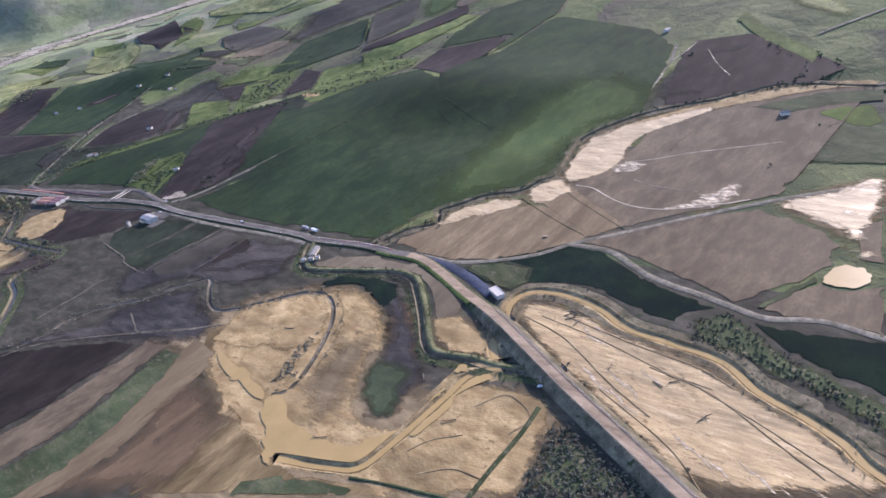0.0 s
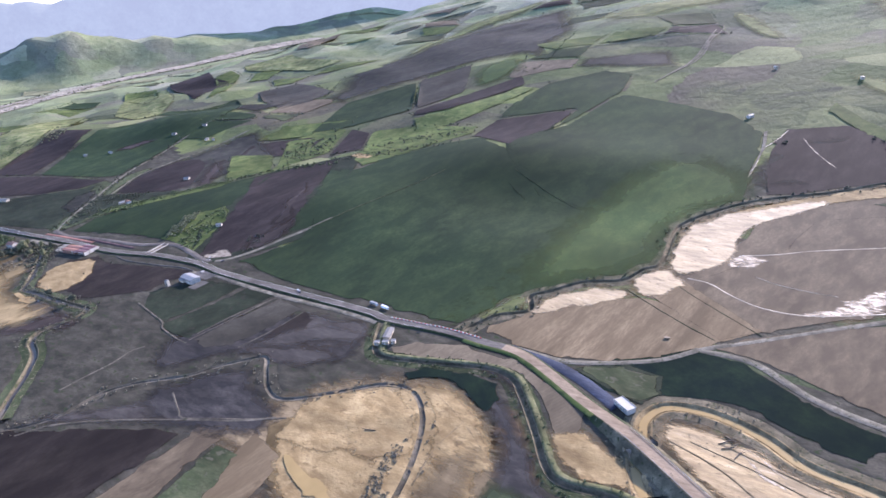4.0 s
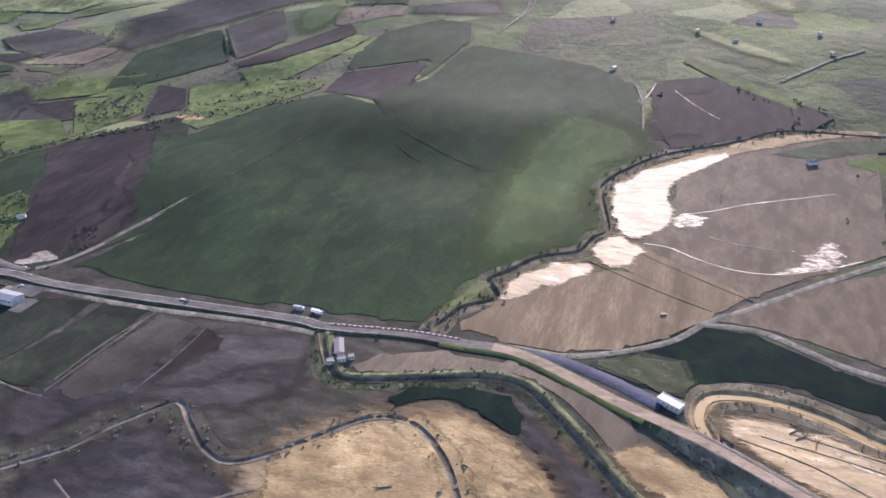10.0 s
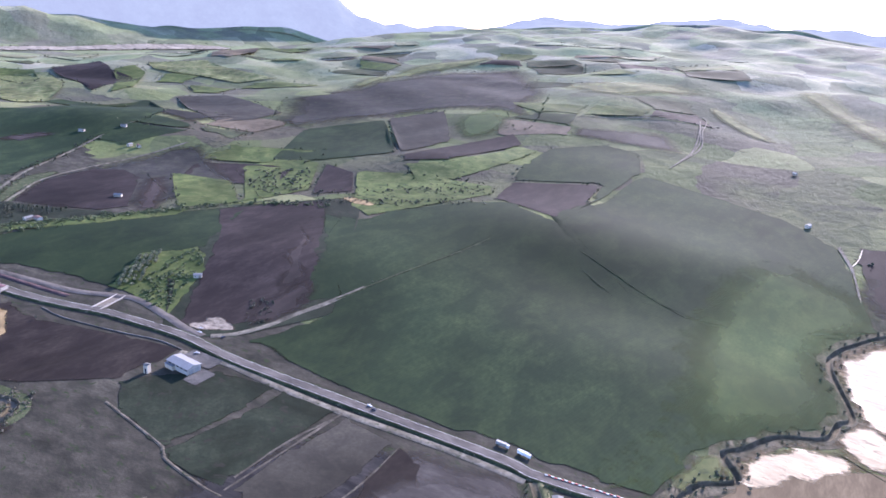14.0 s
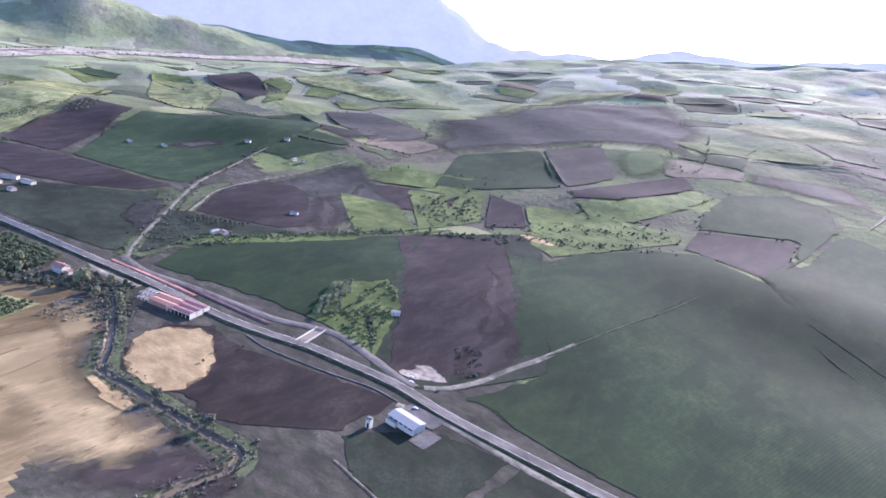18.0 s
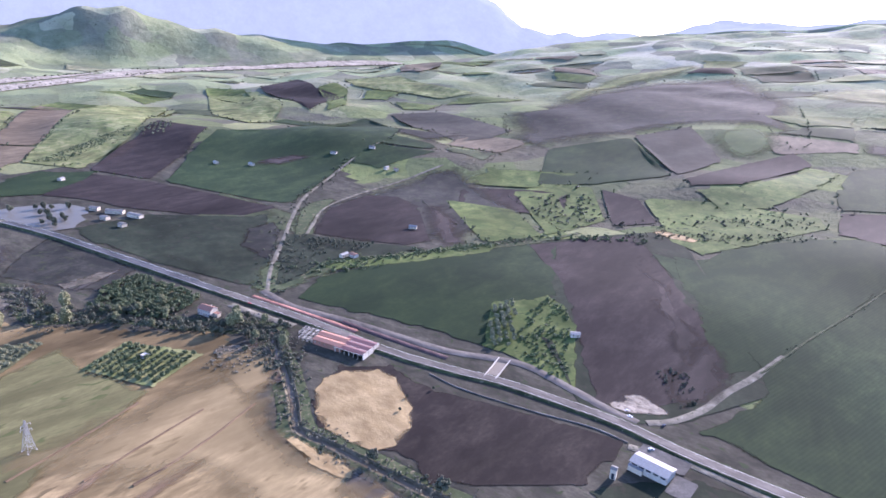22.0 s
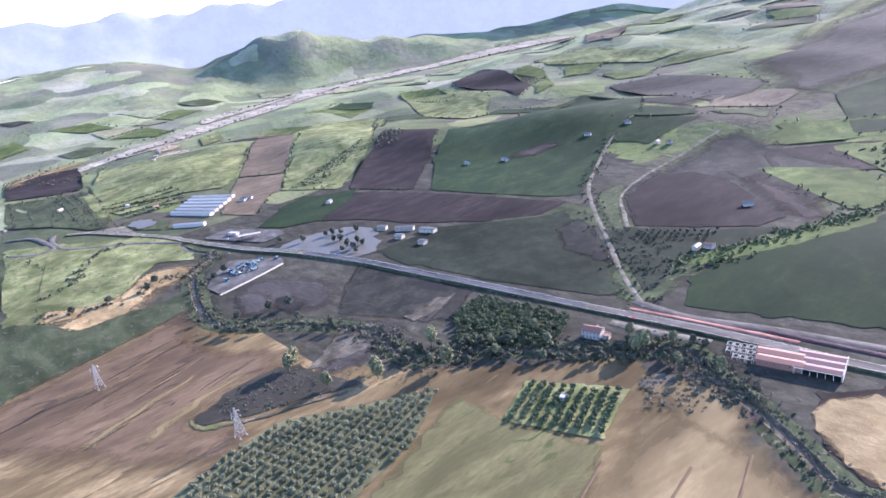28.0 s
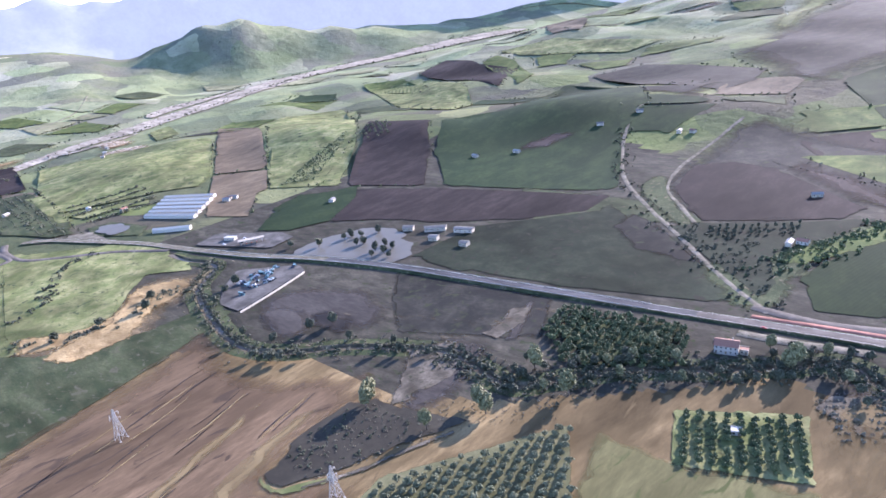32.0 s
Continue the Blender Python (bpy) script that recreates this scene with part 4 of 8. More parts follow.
field("ploughed_hill_field", "dark brown ploughed field on a hill", "plough", 1, [(-2199, 774), (-2065, 817), (-1941, 683), (-1827, 550), (-1947, 503), (-2154, 719)], "field")
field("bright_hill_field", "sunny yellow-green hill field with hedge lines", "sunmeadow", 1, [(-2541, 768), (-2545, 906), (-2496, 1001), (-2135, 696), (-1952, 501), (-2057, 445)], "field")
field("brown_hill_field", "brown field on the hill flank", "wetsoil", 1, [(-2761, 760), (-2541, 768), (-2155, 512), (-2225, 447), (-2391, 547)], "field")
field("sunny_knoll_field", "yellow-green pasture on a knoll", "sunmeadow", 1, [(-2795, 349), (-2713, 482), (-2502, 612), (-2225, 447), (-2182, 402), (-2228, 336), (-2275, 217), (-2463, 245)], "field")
field("brown_lower_field", "brown field below the knoll", "wetsoil", 1, [(-2225, 447), (-2155, 512), (-2057, 445), (-2058, 431), (-1965, 353), (-2030, 323)], "field")
field("dark_ploughed_band", "long dark ploughed field at the foot of the hill", "plough", 1, [(-1936, 493), (-1804, 553), (-1571, 607), (-1569, 543), (-1624, 489), (-1716, 439), (-1763, 429), (-1838, 385)], "field")
field("dark_green_wedge", "dark green wedge of crop", "crop", 1, [(-1966, 389), (-1982, 447), (-1936, 493), (-1838, 385), (-1877, 345)], "field")
field("pasture", "dull green pasture beside the main road", "dullgreen", 1, [(-1664, 351), (-1660, 454), (-1624, 489), (-1569, 543), (-1558, 579), (-1502, 531), (-1449, 509), (-1370, 433), (-1340, 398), (-1482, 364), (-1597, 346)], "field")
field("olive_orchard_ground", "thin grass under the large olive orchard", "grove", 2, [(-1414, 2), (-1431, 60), (-1438, 108), (-1409, 153), (-1376, 208), (-1337, 151), (-1325, 99), (-1320, 64), (-1317, 33)], "field")
field("small_orchard_ground", "bright grass under the small citrus orchard", "sunmeadow", 2, [(-1334, 252), (-1299, 272), (-1266, 288), (-1245, 227), (-1279, 215), (-1312, 200)], "field")
field("green_meadow_by_junction", "bright green and ochre meadow by the road junction", "sunmeadow", 1, [(-2129, 101), (-2066, 179), (-1913, 237), (-1849, 216), (-1896, 175), (-1866, 143), (-1807, 107), (-1834, 67), (-1834, 20)], "field")
field("eroded_bank", "torn ochre earth of an eroded river bank", "sand", 2, [(-1869, 34), (-1823, 73), (-1820, 113), (-1876, 154), (-1846, 201), (-1815, 201), (-1792, 156), (-1782, 97), (-1796, 54), (-1812, 23)], "sand flat")
field("grove_ground", "dark ground of the dense olive grove", "scrub", 1, [(-1454, 289), (-1462, 333), (-1379, 357), (-1366, 359), (-1344, 292), (-1413, 258)], "scrub")
field("combed_field", "light brown tilled field with fine furrows", "furrow", 1, [(-513, 482), (-491, 525), (-453, 576), (-404, 602), (-383, 603), (-284, 583), (-316, 541), (-346, 506), (-381, 480), (-423, 464), (-470, 463), (-508, 470)], "field")
field("wet_brown_field", "wide wet brown field with shining puddles", "wetsoil", 1, [(-384, 605), (-371, 665), (-318, 758), (-299, 859), (-219, 898), (-135, 874), (-156, 698), (-210, 650), (-280, 584)], "field")
field("wet_brown_field", "wet brown field between two farm tracks", "wetsoil", 1, [(-324, 537), (-293, 573), (-239, 622), (-170, 664), (-138, 653), (-104, 635), (-85, 614), (-84, 579), (-102, 543), (-132, 504), (-142, 491), (-199, 514), (-257, 535), (-290, 541)], "field")
field("dark_crop_field", "very dark green crop field along the river", "darkcrop", 0.7, [(-399, 449), (-389, 499), (-328, 535), (-283, 534), (-219, 501), (-173, 487), (-141, 488), (-166, 472), (-177, 449), (-201, 450), (-264, 472), (-298, 465), (-327, 451), (-344, 438), (-366, 439)], "field")
field("flood_sand_plain", "wide tan flood plain combed by the water", "shinysand", 1, [(-309, 403), (-306, 428), (-273, 437), (-236, 429), (-203, 414), (-162, 416), (-127, 403), (-91, 387), (-53, 375), (-12, 350), (-10, 336), (-102, 286), (-165, 319), (-228, 355)], "field")
field("meander_sand", "tan flood silt around the river meander", "sand", 1, [(-577, 279), (-556, 315), (-517, 353), (-507, 376), (-471, 382), (-420, 356), (-393, 329), (-390, 296), (-366, 259), (-343, 239), (-312, 244), (-312, 286), (-308, 303), (-295, 316), (-239, 328), (-207, 316), (-206, 280), (-197, 251), (-190, 238), (-287, 185), (-320, 190), (-371, 169), (-441, 179), (-547, 224)], "sand flat")
field("green_islet", "small dark green patch inside the meander", "duskgreen", 2.5, [(-390, 288), (-379, 314), (-339, 307), (-329, 277), (-323, 249), (-336, 237), (-357, 249)], "field")
field("bright_clay_flat", "bright pale clay flat left by the flood", "wetsand", 2, [(-163, 669), (-130, 705), (-105, 734), (-78, 778), (-62, 677), (-81, 659), (-83, 631), (-71, 593), (-77, 586), (-91, 628), (-118, 653), (-140, 661)], "sand flat")
field("scrub_corner", "dark scrub and reeds below the embankment", "scrub", 2, [(-190, 238), (-206, 280), (-199, 301), (-175, 296), (-131, 270)], "scrub")
field("canal_island", "brown-olive field inside the canal loop", "soil", 1, [(-574, 403), (-559, 424), (-512, 443), (-455, 446), (-405, 426), (-364, 410), (-349, 375), (-367, 363), (-398, 399), (-429, 421), (-458, 426), (-516, 408), (-565, 396)], "field")
field("river_bar", "pale river bar with flow lines", "sand", 2, [(-511, 367), (-503, 379), (-472, 380), (-441, 366), (-415, 346), (-392, 324), (-388, 302), (-435, 285), (-453, 317), (-480, 346)], "sand flat")
field("tan_flat", "tan flat with dried flow lines", "sand", 2, [(-583, 282), (-580, 318), (-554, 336), (-528, 354), (-506, 356), (-475, 336), (-457, 316), (-441, 283), (-567, 238), (-573, 275)], "sand flat")
field("far_river_bed", "broad pale gravel bed of the distant river", "gravel", 0.9, [(-2790, 190), (-2870, 300), (-2950, 480), (-3090, 760), (-3250, 1040), (-3440, 1330), (-3480, 1620), (-3440, 1900), (-3400, 2300), (-3300, 2650), (-3160, 2700), (-3230, 2330), (-3310, 1900), (-3330, 1620), (-3290, 1370), (-3130, 1090), (-2990, 800), (-2890, 540), (-2830, 320), (-2740, 200)], "river bed")
field("dark_pond_water", "muddy brown water", "mudwater", 2, [(-93, 561), (-80, 580), (-63, 582), (-54, 566), (-65, 544), (-86, 549)], "pool")
field("flood_pool", "muddy flood pool in the meander", "mudwater", 3, [(-444, 220), (-428, 229), (-413, 222), (-404, 212), (-391, 210), (-363, 208), (-339, 210), (-322, 223), (-314, 241), (-310, 243), (-310, 234), (-322, 217), (-340, 204), (-365, 198), (-385, 195), (-380, 187), (-374, 177), (-376, 170), (-385, 171), (-399, 187), (-424, 202)], "pool")
field("flood_pool", "small round pool of muddy water below the canal", "mudwater", 3, [(-311, 315), (-314, 327), (-306, 331), (-302, 325), (-303, 315)], "pool")
field("flood_pool", "muddy flood water below the canal", "mudwater", 3, [(-307, 302), (-289, 324), (-275, 324), (-287, 309), (-292, 298), (-291, 288), (-289, 264), (-293, 245), (-302, 244), (-302, 271), (-306, 289)], "pool")
field("yard_paving", "pale concrete of a walled works yard", "concrete", 2, [(-1778, 206), (-1806, 239), (-1754, 281), (-1735, 275), (-1712, 184), (-1744, 182)], "paving")
field("forecourt_paving", "pale concrete forecourt of the filling station", "concrete", 2, [(-1931, 257), (-1943, 294), (-1864, 336), (-1836, 333), (-1830, 297)], "paving")
field("sandy_flood_field", "pale tan flood plain of drying silt", "tanfield", 2, [(-1240, 228), (-1264, 287), (-1209, 308), (-1174, 284), (-1144, 263), (-1071, 268), (-1001, 262), (-984, 252), (-1011, 214), (-1053, 161), (-1118, 199), (-1160, 156), (-1237, 103)], "field")
# yellower crop margin, lightened further: the sunlit corner is painted
field("lit_crop_margin", "yellow-green edge of the wheat field, lightened for sunlight", "palecrop", 1.5, [(-605, 450), (-554, 565), (-587, 731), (-573, 914), (-517, 1042), (-385, 978), (-363, 891), (-433, 814), (-408, 703), (-418, 626), (-505, 562), (-515, 472)], "field")
field("wash_line", "pale washed-out gully on the slope", "track", 2, [(-440, 1136), (-433, 1147), (-415, 1069), (-407, 975), (-412, 968), (-420, 1056)], "field")
field("dark_valley_silt", "dark silt of the valley floor, cloud shade in its colour", "darksilt", 1, [(-818, 291), (-804, 326), (-766, 410), (-691, 411), (-617, 421), (-580, 371), (-619, 330), (-664, 328), (-703, 322), (-732, 278), (-759, 244)], "silt flat")
field("grey_silt_flat", "grey silt flat between river and road", "silt", 3, [(-712, 326), (-704, 368), (-685, 404), (-617, 421), (-597, 395), (-649, 370), (-674, 339)], "silt flat")
field("dark_valley_silt", "dark silt beside the winding river, cloud shade in its colour", "darksilt", 1, [(-743, 232), (-716, 265), (-696, 297), (-672, 319), (-642, 296), (-601, 282), (-575, 291), (-577, 274), (-567, 239), (-694, 194)], "silt flat")
field("purple_slope", "dark purple fallow slope above the side valley", "fallow", 0.75, [(-1552, 656), (-1548, 687), (-1559, 913), (-1528, 975), (-1320, 858), (-1286, 764), (-1301, 689), (-1347, 603), (-1435, 556)], "field")
field("dark_hill_shoulder", "dark green shoulder of the far hill", "crop", 0.75, [(-973, 1375), (-890, 1496), (-808, 1474), (-768, 1328), (-781, 1162), (-794, 947), (-793, 1081), (-810, 1218), (-947, 1127), (-968, 1220)], "field")
field("sand_pocket", "tan sand pocket between canal and embankment", "sand", 2, [(-375, 368), (-359, 387), (-320, 377), (-289, 355), (-320, 332), (-348, 337)], "sand flat")
field("dark_backwater", "dark weedy backwater beside the river bar", "darkcrop", 3, [(-538, 374), (-520, 394), (-478, 406), (-446, 405), (-432, 387), (-427, 365), (-442, 368), (-473, 383), (-505, 382), (-521, 368)], "field")
field("dark_terrace", "dark brown silted river terrace beside the canal", "brownsilt", 2, [(-430, 382), (-415, 387), (-390, 366), (-361, 335), (-351, 316), (-385, 304), (-395, 328), (-416, 349)], "field")
field("grassy_corner", "bright grassy corner beside the slip road", "pasture", 2, [(-408, 459), (-368, 480), (-334, 482), (-323, 457), (-333, 440), (-349, 438), (-376, 450)], "field")
field("garden_strips", "narrow green and brown garden strips by the road", "soil", 1, [(-2590, 224), (-2492, 254), (-2202, 215), (-2185, 179), (-2255, 136)], "field")
field("garden_plot", "green plot between hedged gardens", "sunmeadow", 2, [(-2446, 222), (-2422, 246), (-2207, 221), (-2218, 198)], "field")
field("green_terraces", "pale green terraces above the greenhouses", "sunmeadow", 1, [(-2268, 215), (-2220, 332), (-2175, 320), (-2208, 274), (-2200, 230)], "field")
field("pool_bank", "green bank round a small reservoir", "pasture", 1, [(-2156, 213), (-2149, 249), (-2071, 266), (-2039, 240), (-2107, 202)], "field")
field("dark_orchard_ground", "dark scrubby ground beside the hill track", "scrub", 1, [(-1575, 642), (-1559, 723), (-1504, 621), (-1448, 553), (-1397, 500), (-1348, 444), (-1330, 404), (-1367, 435), (-1454, 521), (-1516, 584)], "scrub")
field("valley_scrub_ground", "dark scrub of the side valley", "scrub", 1, [(-1357, 382), (-1405, 444), (-1415, 493), (-1425, 552), (-1383, 573), (-1321, 593), (-1281, 645), (-1285, 597), (-1306, 542), (-1324, 466), (-1314, 414), (-1328, 390)], "scrub")
field("terrace_bank", "dark hedge bank above the green slope", "scrub", 1, [(-1281, 645), (-1241, 723), (-1221, 761), (-1206, 809), (-1180, 856), (-1208, 742), (-1247, 660)], "scrub")
field("dark_purple_field", "dark purple-grey field beyond the flood sand", "plough", 1, [(-372, 909), (-395, 982), (-416, 1102), (-413, 1157), (-330, 1182), (-221, 1105), (-162, 1047), (-196, 996), (-287, 960), (-335, 919)], "field")
field("flood_line", "pale line of flood sand at the foot of the slope", "sand", 1.5, [(-405, 848), (-333, 913), (-272, 959), (-190, 1000), (-116, 1016), (-111, 989), (-178, 976), (-255, 928), (-322, 881), (-379, 826)], "sand flat")
field("pale_green_field", "pale olive field beyond the farm track", "pasture", 1, [(-256, 917), (-183, 968), (-111, 984), (-105, 951), (-156, 933), (-201, 906)], "field")
field("bright_green_field", "bright green field beside the farm track", "brightcrop", 1, [(-184, 901), (-149, 931), (-105, 948), (-91, 861), (-133, 882)], "field")
field("gully_crop", "sprouting crop along a shallow gully", "crop", 0.6, [(-852, 1019), (-803, 1116), (-636, 880), (-566, 840), (-479, 862), (-477, 804), (-572, 768), (-656, 776), (-744, 842)], "field")
field("green_shoulder_field", "dull green field beside the ploughed field", "crop", 0.8, [(-1069, 805), (-1032, 813), (-1021, 863), (-946, 947), (-871, 1037), (-845, 833), (-867, 737), (-886, 654), (-901, 584), (-924, 546), (-948, 566), (-973, 627), (-1019, 701)], "field")
field("bare_strip", "pale strip of bare clay between terraces", "sand", 2, [(-1131, 884), (-1112, 900), (-1056, 881), (-1063, 862), (-1106, 866)], "sand flat")
field("brown_corner_field", "brown field beside the pond", "wetsoil", 1, [(-127, 486), (-107, 527), (-90, 548), (-72, 541), (-44, 561), (-33, 488), (-66, 491), (-102, 489)], "field")
field("grass_margin", "green grassy margin between track and pond", "pasture", 2, [(-131, 491), (-109, 533), (-98, 564), (-90, 548), (-105, 519), (-120, 493)], "field")
field("brown_pan", "brown silt pan inside the bright clay", "wetsoil", 1, [(-84, 652), (-61, 673), (-49, 592), (-69, 592)], "field")
field("silt_bend", "grey-tan silt inside a river bend", "silt", 1, [(-1544, 221), (-1513, 252), (-1468, 263), (-1463, 236), (-1453, 200), (-1453, 156), (-1476, 151), (-1500, 178), (-1517, 203)], "silt flat")
field("silt_basin", "brown-grey silt basin by the yard", "silt", 1, [(-1715, 192), (-1716, 247), (-1650, 277), (-1603, 273), (-1563, 226), (-1622, 202), (-1629, 184), (-1647, 174)], "silt flat")
field("silt_tongue", "pale tongue of silt running down from the road", "riverbed", 2, [(-1500, 312), (-1487, 327), (-1474, 296), (-1477, 263), (-1495, 263)], "field")
field("brown_meadow", "dark brown silted field beside the main road", "fallow", 0.6, [(-1648, 320), (-1551, 341), (-1480, 343), (-1449, 282), (-1471, 269), (-1554, 230), (-1605, 272)], "field")
field("ochre_meadow", "rough ochre and green meadow by the junction", "sunmeadow", 0.6, [(-2200, 53), (-2130, 120), (-2043, 211), (-1961, 243), (-1909, 214), (-1881, 167), (-1803, 108), (-1778, 77), (-1804, 46), (-1823, 19), (-1842, -8)], "field")
field("torn_bank", "torn ochre earth of the eroded bank", "sand", 2.5, [(-1796, 33), (-1803, 73), (-1810, 106), (-1879, 156), (-1825, 157), (-1772, 131), (-1750, 109), (-1751, 73), (-1755, 45)], "sand flat")
field("wet_brown_plain", "wide wet brown field under the puddles", "wetsoil", 0.5, [(-404, 602), (-392, 658), (-360, 761), (-363, 853), (-320, 887), (-230, 973), (-121, 1009), (-153, 727), (-238, 658), (-311, 565), (-383, 603)], "field")
field("oxbow_ground", "dark overgrown ground of the dry oxbow", "duskfield", 1.9, [(-1497, 67), (-1499, 80), (-1509, 95), (-1511, 114), (-1512, 145), (-1499, 160), (-1472, 163), (-1438, 174), (-1425, 177), (-1435, 155), (-1444, 138), (-1450, 121), (-1457, 103), (-1464, 89), (-1472, 78), (-1477, 67), (-1487, 64)], "field")
field("oxbow_rim", "yellow-green grassy rim of the oxbow", "sunmeadow", 2.4, [(-1504, 68), (-1494, 62), (-1486, 60), (-1479, 60), (-1472, 63), (-1465, 71), (-1458, 83), (-1456, 91), (-1461, 93), (-1466, 84), (-1472, 76), (-1477, 67), (-1485, 65), (-1492, 65), (-1501, 69)], "field")
field("oxbow_path", "pale silt path round the oxbow", "riverbed", 2.6, [(-1466, 72), (-1455, 89), (-1447, 105), (-1442, 123), (-1435, 141), (-1427, 160), (-1431, 162), (-1439, 143), (-1446, 124), (-1452, 106), (-1460, 91), (-1469, 74)], "field")
field("shed_meadow", "dull green meadow round the farm shed", "dullgreen", 1, [(-946, 351), (-934, 372), (-923, 383), (-895, 412), (-838, 422), (-837, 383), (-846, 315), (-864, 314), (-902, 324), (-903, 319)], "field")
field("strip_field", "dull green strip field beside the service track", "dullgreen", 1.2, [(-834, 421), (-778, 425), (-782, 362), (-784, 307), (-810, 305), (-847, 307), (-834, 383)], "field")
field("strip_field", "dark brown tilled strip field", "duskfield", 1.2, [(-769, 423), (-719, 418), (-719, 372), (-726, 323), (-751, 305), (-778, 308), (-778, 359)], "field")
field("grey_silt_field", "grey-brown field covered with flood silt", "silt", 1.1, [(-716, 419), (-665, 430), (-629, 437), (-610, 424), (-599, 387), (-644, 349), (-706, 320), (-722, 328), (-712, 372)], "silt flat")
field("dark_patch", "dark patch in the silted field", "wetplough", 1.5, [(-715, 415), (-690, 406), (-676, 380), (-685, 358), (-709, 341), (-715, 369)], "field")
field("combed_strip", "narrow light brown strip with fine furrows", "furrow", 1.3, [(-402, 671), (-372, 650), (-278, 589), (-310, 556), (-355, 582), (-415, 618)], "field")
field("plough_margin", "dull green margin round the ploughed field", "dullgreen", 0.5, [(-1266, 681), (-1106, 913), (-875, 567), (-923, 470), (-975, 412)], "field")


field("silt_fan", "tan fan of flood silt spread over tilled land", "stubble", 0.6, [(-585, 260), (-567, 294), (-481, 254), (-426, 215), (-363, 174), (-299, 192), (-263, 199), (-373, 139), (-456, 94), (-458, 136), (-441, 193), (-491, 207), (-540, 213)], "field")
field("brown_field", "brown tilled field beside the flood plain", "brownsilt", 1.0, [(-538, 215), (-488, 205), (-435, 193), (-429, 148), (-424, 111), (-530, 53), (-513, 93), (-526, 162)], "field")
field("green_strip", "long bright green strip of crop", "pasture", 1.3, [(-594, 7), (-540, 13), (-539, 50), (-530, 84), (-539, 138), (-557, 194), (-571, 224), (-599, 221), (-597, 201), (-586, 160), (-576, 102)], "field")
field("brown_strip_field", "light brown bare strip beside the green crop", "wetsoil", 1.0, [(-639, 21), (-592, 6), (-578, 102), (-587, 161), (-597, 201), (-600, 226), (-611, 245), (-637, 224), (-632, 173), (-630, 121)], "field")
# cloud shade over this field is painted as a dark soil
field("dark_field", "very dark field on the valley floor, cloud shade painted in", "wetplough", 1.2, [(-878, 71), (-728, 169), (-668, 205), (-636, 216), (-631, 171), (-629, 119), (-656, 8)], "field")
field("olive_patch", "olive-brown grassy patch beside the flood pool", "pasture", 1.4, [(-361, 169), (-332, 179), (-297, 190), (-302, 178), (-382, 134), (-384, 150)], "field")
field("river_flat_streaks", "pale combed silt beside the winding river", "silt", 0.9, [(-737, 205), (-646, 277), (-589, 285), (-583, 256), (-644, 221), (-756, 156), (-834, 92), (-850, 97)], "silt flat")
field("silt_shoal", "pale silt shoal in the dark valley floor", "silt", 1.4, [(-1131, 266), (-1031, 275), (-938, 261), (-925, 236), (-1030, 227)], "silt flat")
field("silt_shoal", "grey silt shoal beside the river bend", "silt", 1.4, [(-729, 332), (-652, 368), (-596, 373), (-614, 338), (-683, 317)], "silt flat")
field("bright_clay_flat", "bright white clay spread by the flood", "wetsand", 2.2, [(-155, 669), (-126, 713), (-74, 755), (-63, 682), (-71, 657), (-69, 615), (-52, 608), (-60, 588), (-72, 591), (-87, 630), (-103, 649), (-129, 657)], "sand flat")
# the cloud shadow on this hill is painted as dark ground
field("dark_slope", "slope of the far hill, darkened in its colour for cloud shadow", "fallow", 0.6, [(-1788, 1489), (-1773, 1881), (-1714, 2259), (-1465, 2413), (-1191, 1940), (-1065, 1512), (-1084, 1449), (-1181, 1620), (-1328, 1571), (-1406, 1424), (-1505, 1233), (-1455, 924), (-1531, 976), (-1619, 1269)], "field")
field("grey_plot", "grey-brown tilled plot on the dark slope", "duskfield", 1.3, [(-1402, 1418), (-1328, 1571), (-1171, 1321), (-1198, 1161)], "field")
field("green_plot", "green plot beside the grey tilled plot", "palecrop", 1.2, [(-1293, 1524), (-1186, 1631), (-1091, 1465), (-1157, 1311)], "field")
field("dark_plot", "dark green plot below the dark slope", "crop", 1.2, [(-1498, 1228), (-1397, 1405), (-1200, 1158), (-1301, 1052), (-1380, 994)], "field")
field("lower_plot", "purple-brown tilled plot below the dark slope", "plough", 1.3, [(-1181, 1141), (-1139, 1321), (-1081, 1441), (-1028, 1369), (-1085, 1155), (-1159, 1103)], "field")
field("meadow_band", "yellow-green meadow band on the hill shoulder", "meadow", 1.4, [(-1149, 1096), (-1087, 1137), (-1034, 1325), (-981, 1349), (-989, 1209), (-1023, 1076), (-1078, 1022)], "field")
field("brown_hill_flank", "brown bare flank of a hill above the track", "duskfield", 1.2, [(-2013, 1425), (-1968, 1457), (-1831, 1412), (-1642, 1327), (-1627, 1219), (-1659, 1125), (-1798, 1185), (-2064, 1360)], "field")
field("lit_meadow", "bright yellow-green meadow among far plots", "sunmeadow", 1.3, [(-2599, 1694), (-2477, 1851), (-2278, 1767), (-2057, 1777), (-2123, 1651), (-2289, 1625), (-2451, 1597)], "field")
field("brown_far_plot", "brown tilled plot among far meadows", "plough", 1.3, [(-2662, 1379), (-2823, 1670), (-2508, 1494), (-2354, 1478), (-2222, 1217), (-2423, 1290)], "field")
field("green_far_plot", "green plot among far meadows", "meadow", 1.3, [(-2508, 1494), (-2526, 1586), (-2422, 1555), (-2202, 1340), (-2196, 1253), (-2386, 1413)], "field")
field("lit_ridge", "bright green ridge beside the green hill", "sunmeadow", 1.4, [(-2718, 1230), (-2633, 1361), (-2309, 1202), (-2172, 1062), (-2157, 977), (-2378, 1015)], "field")
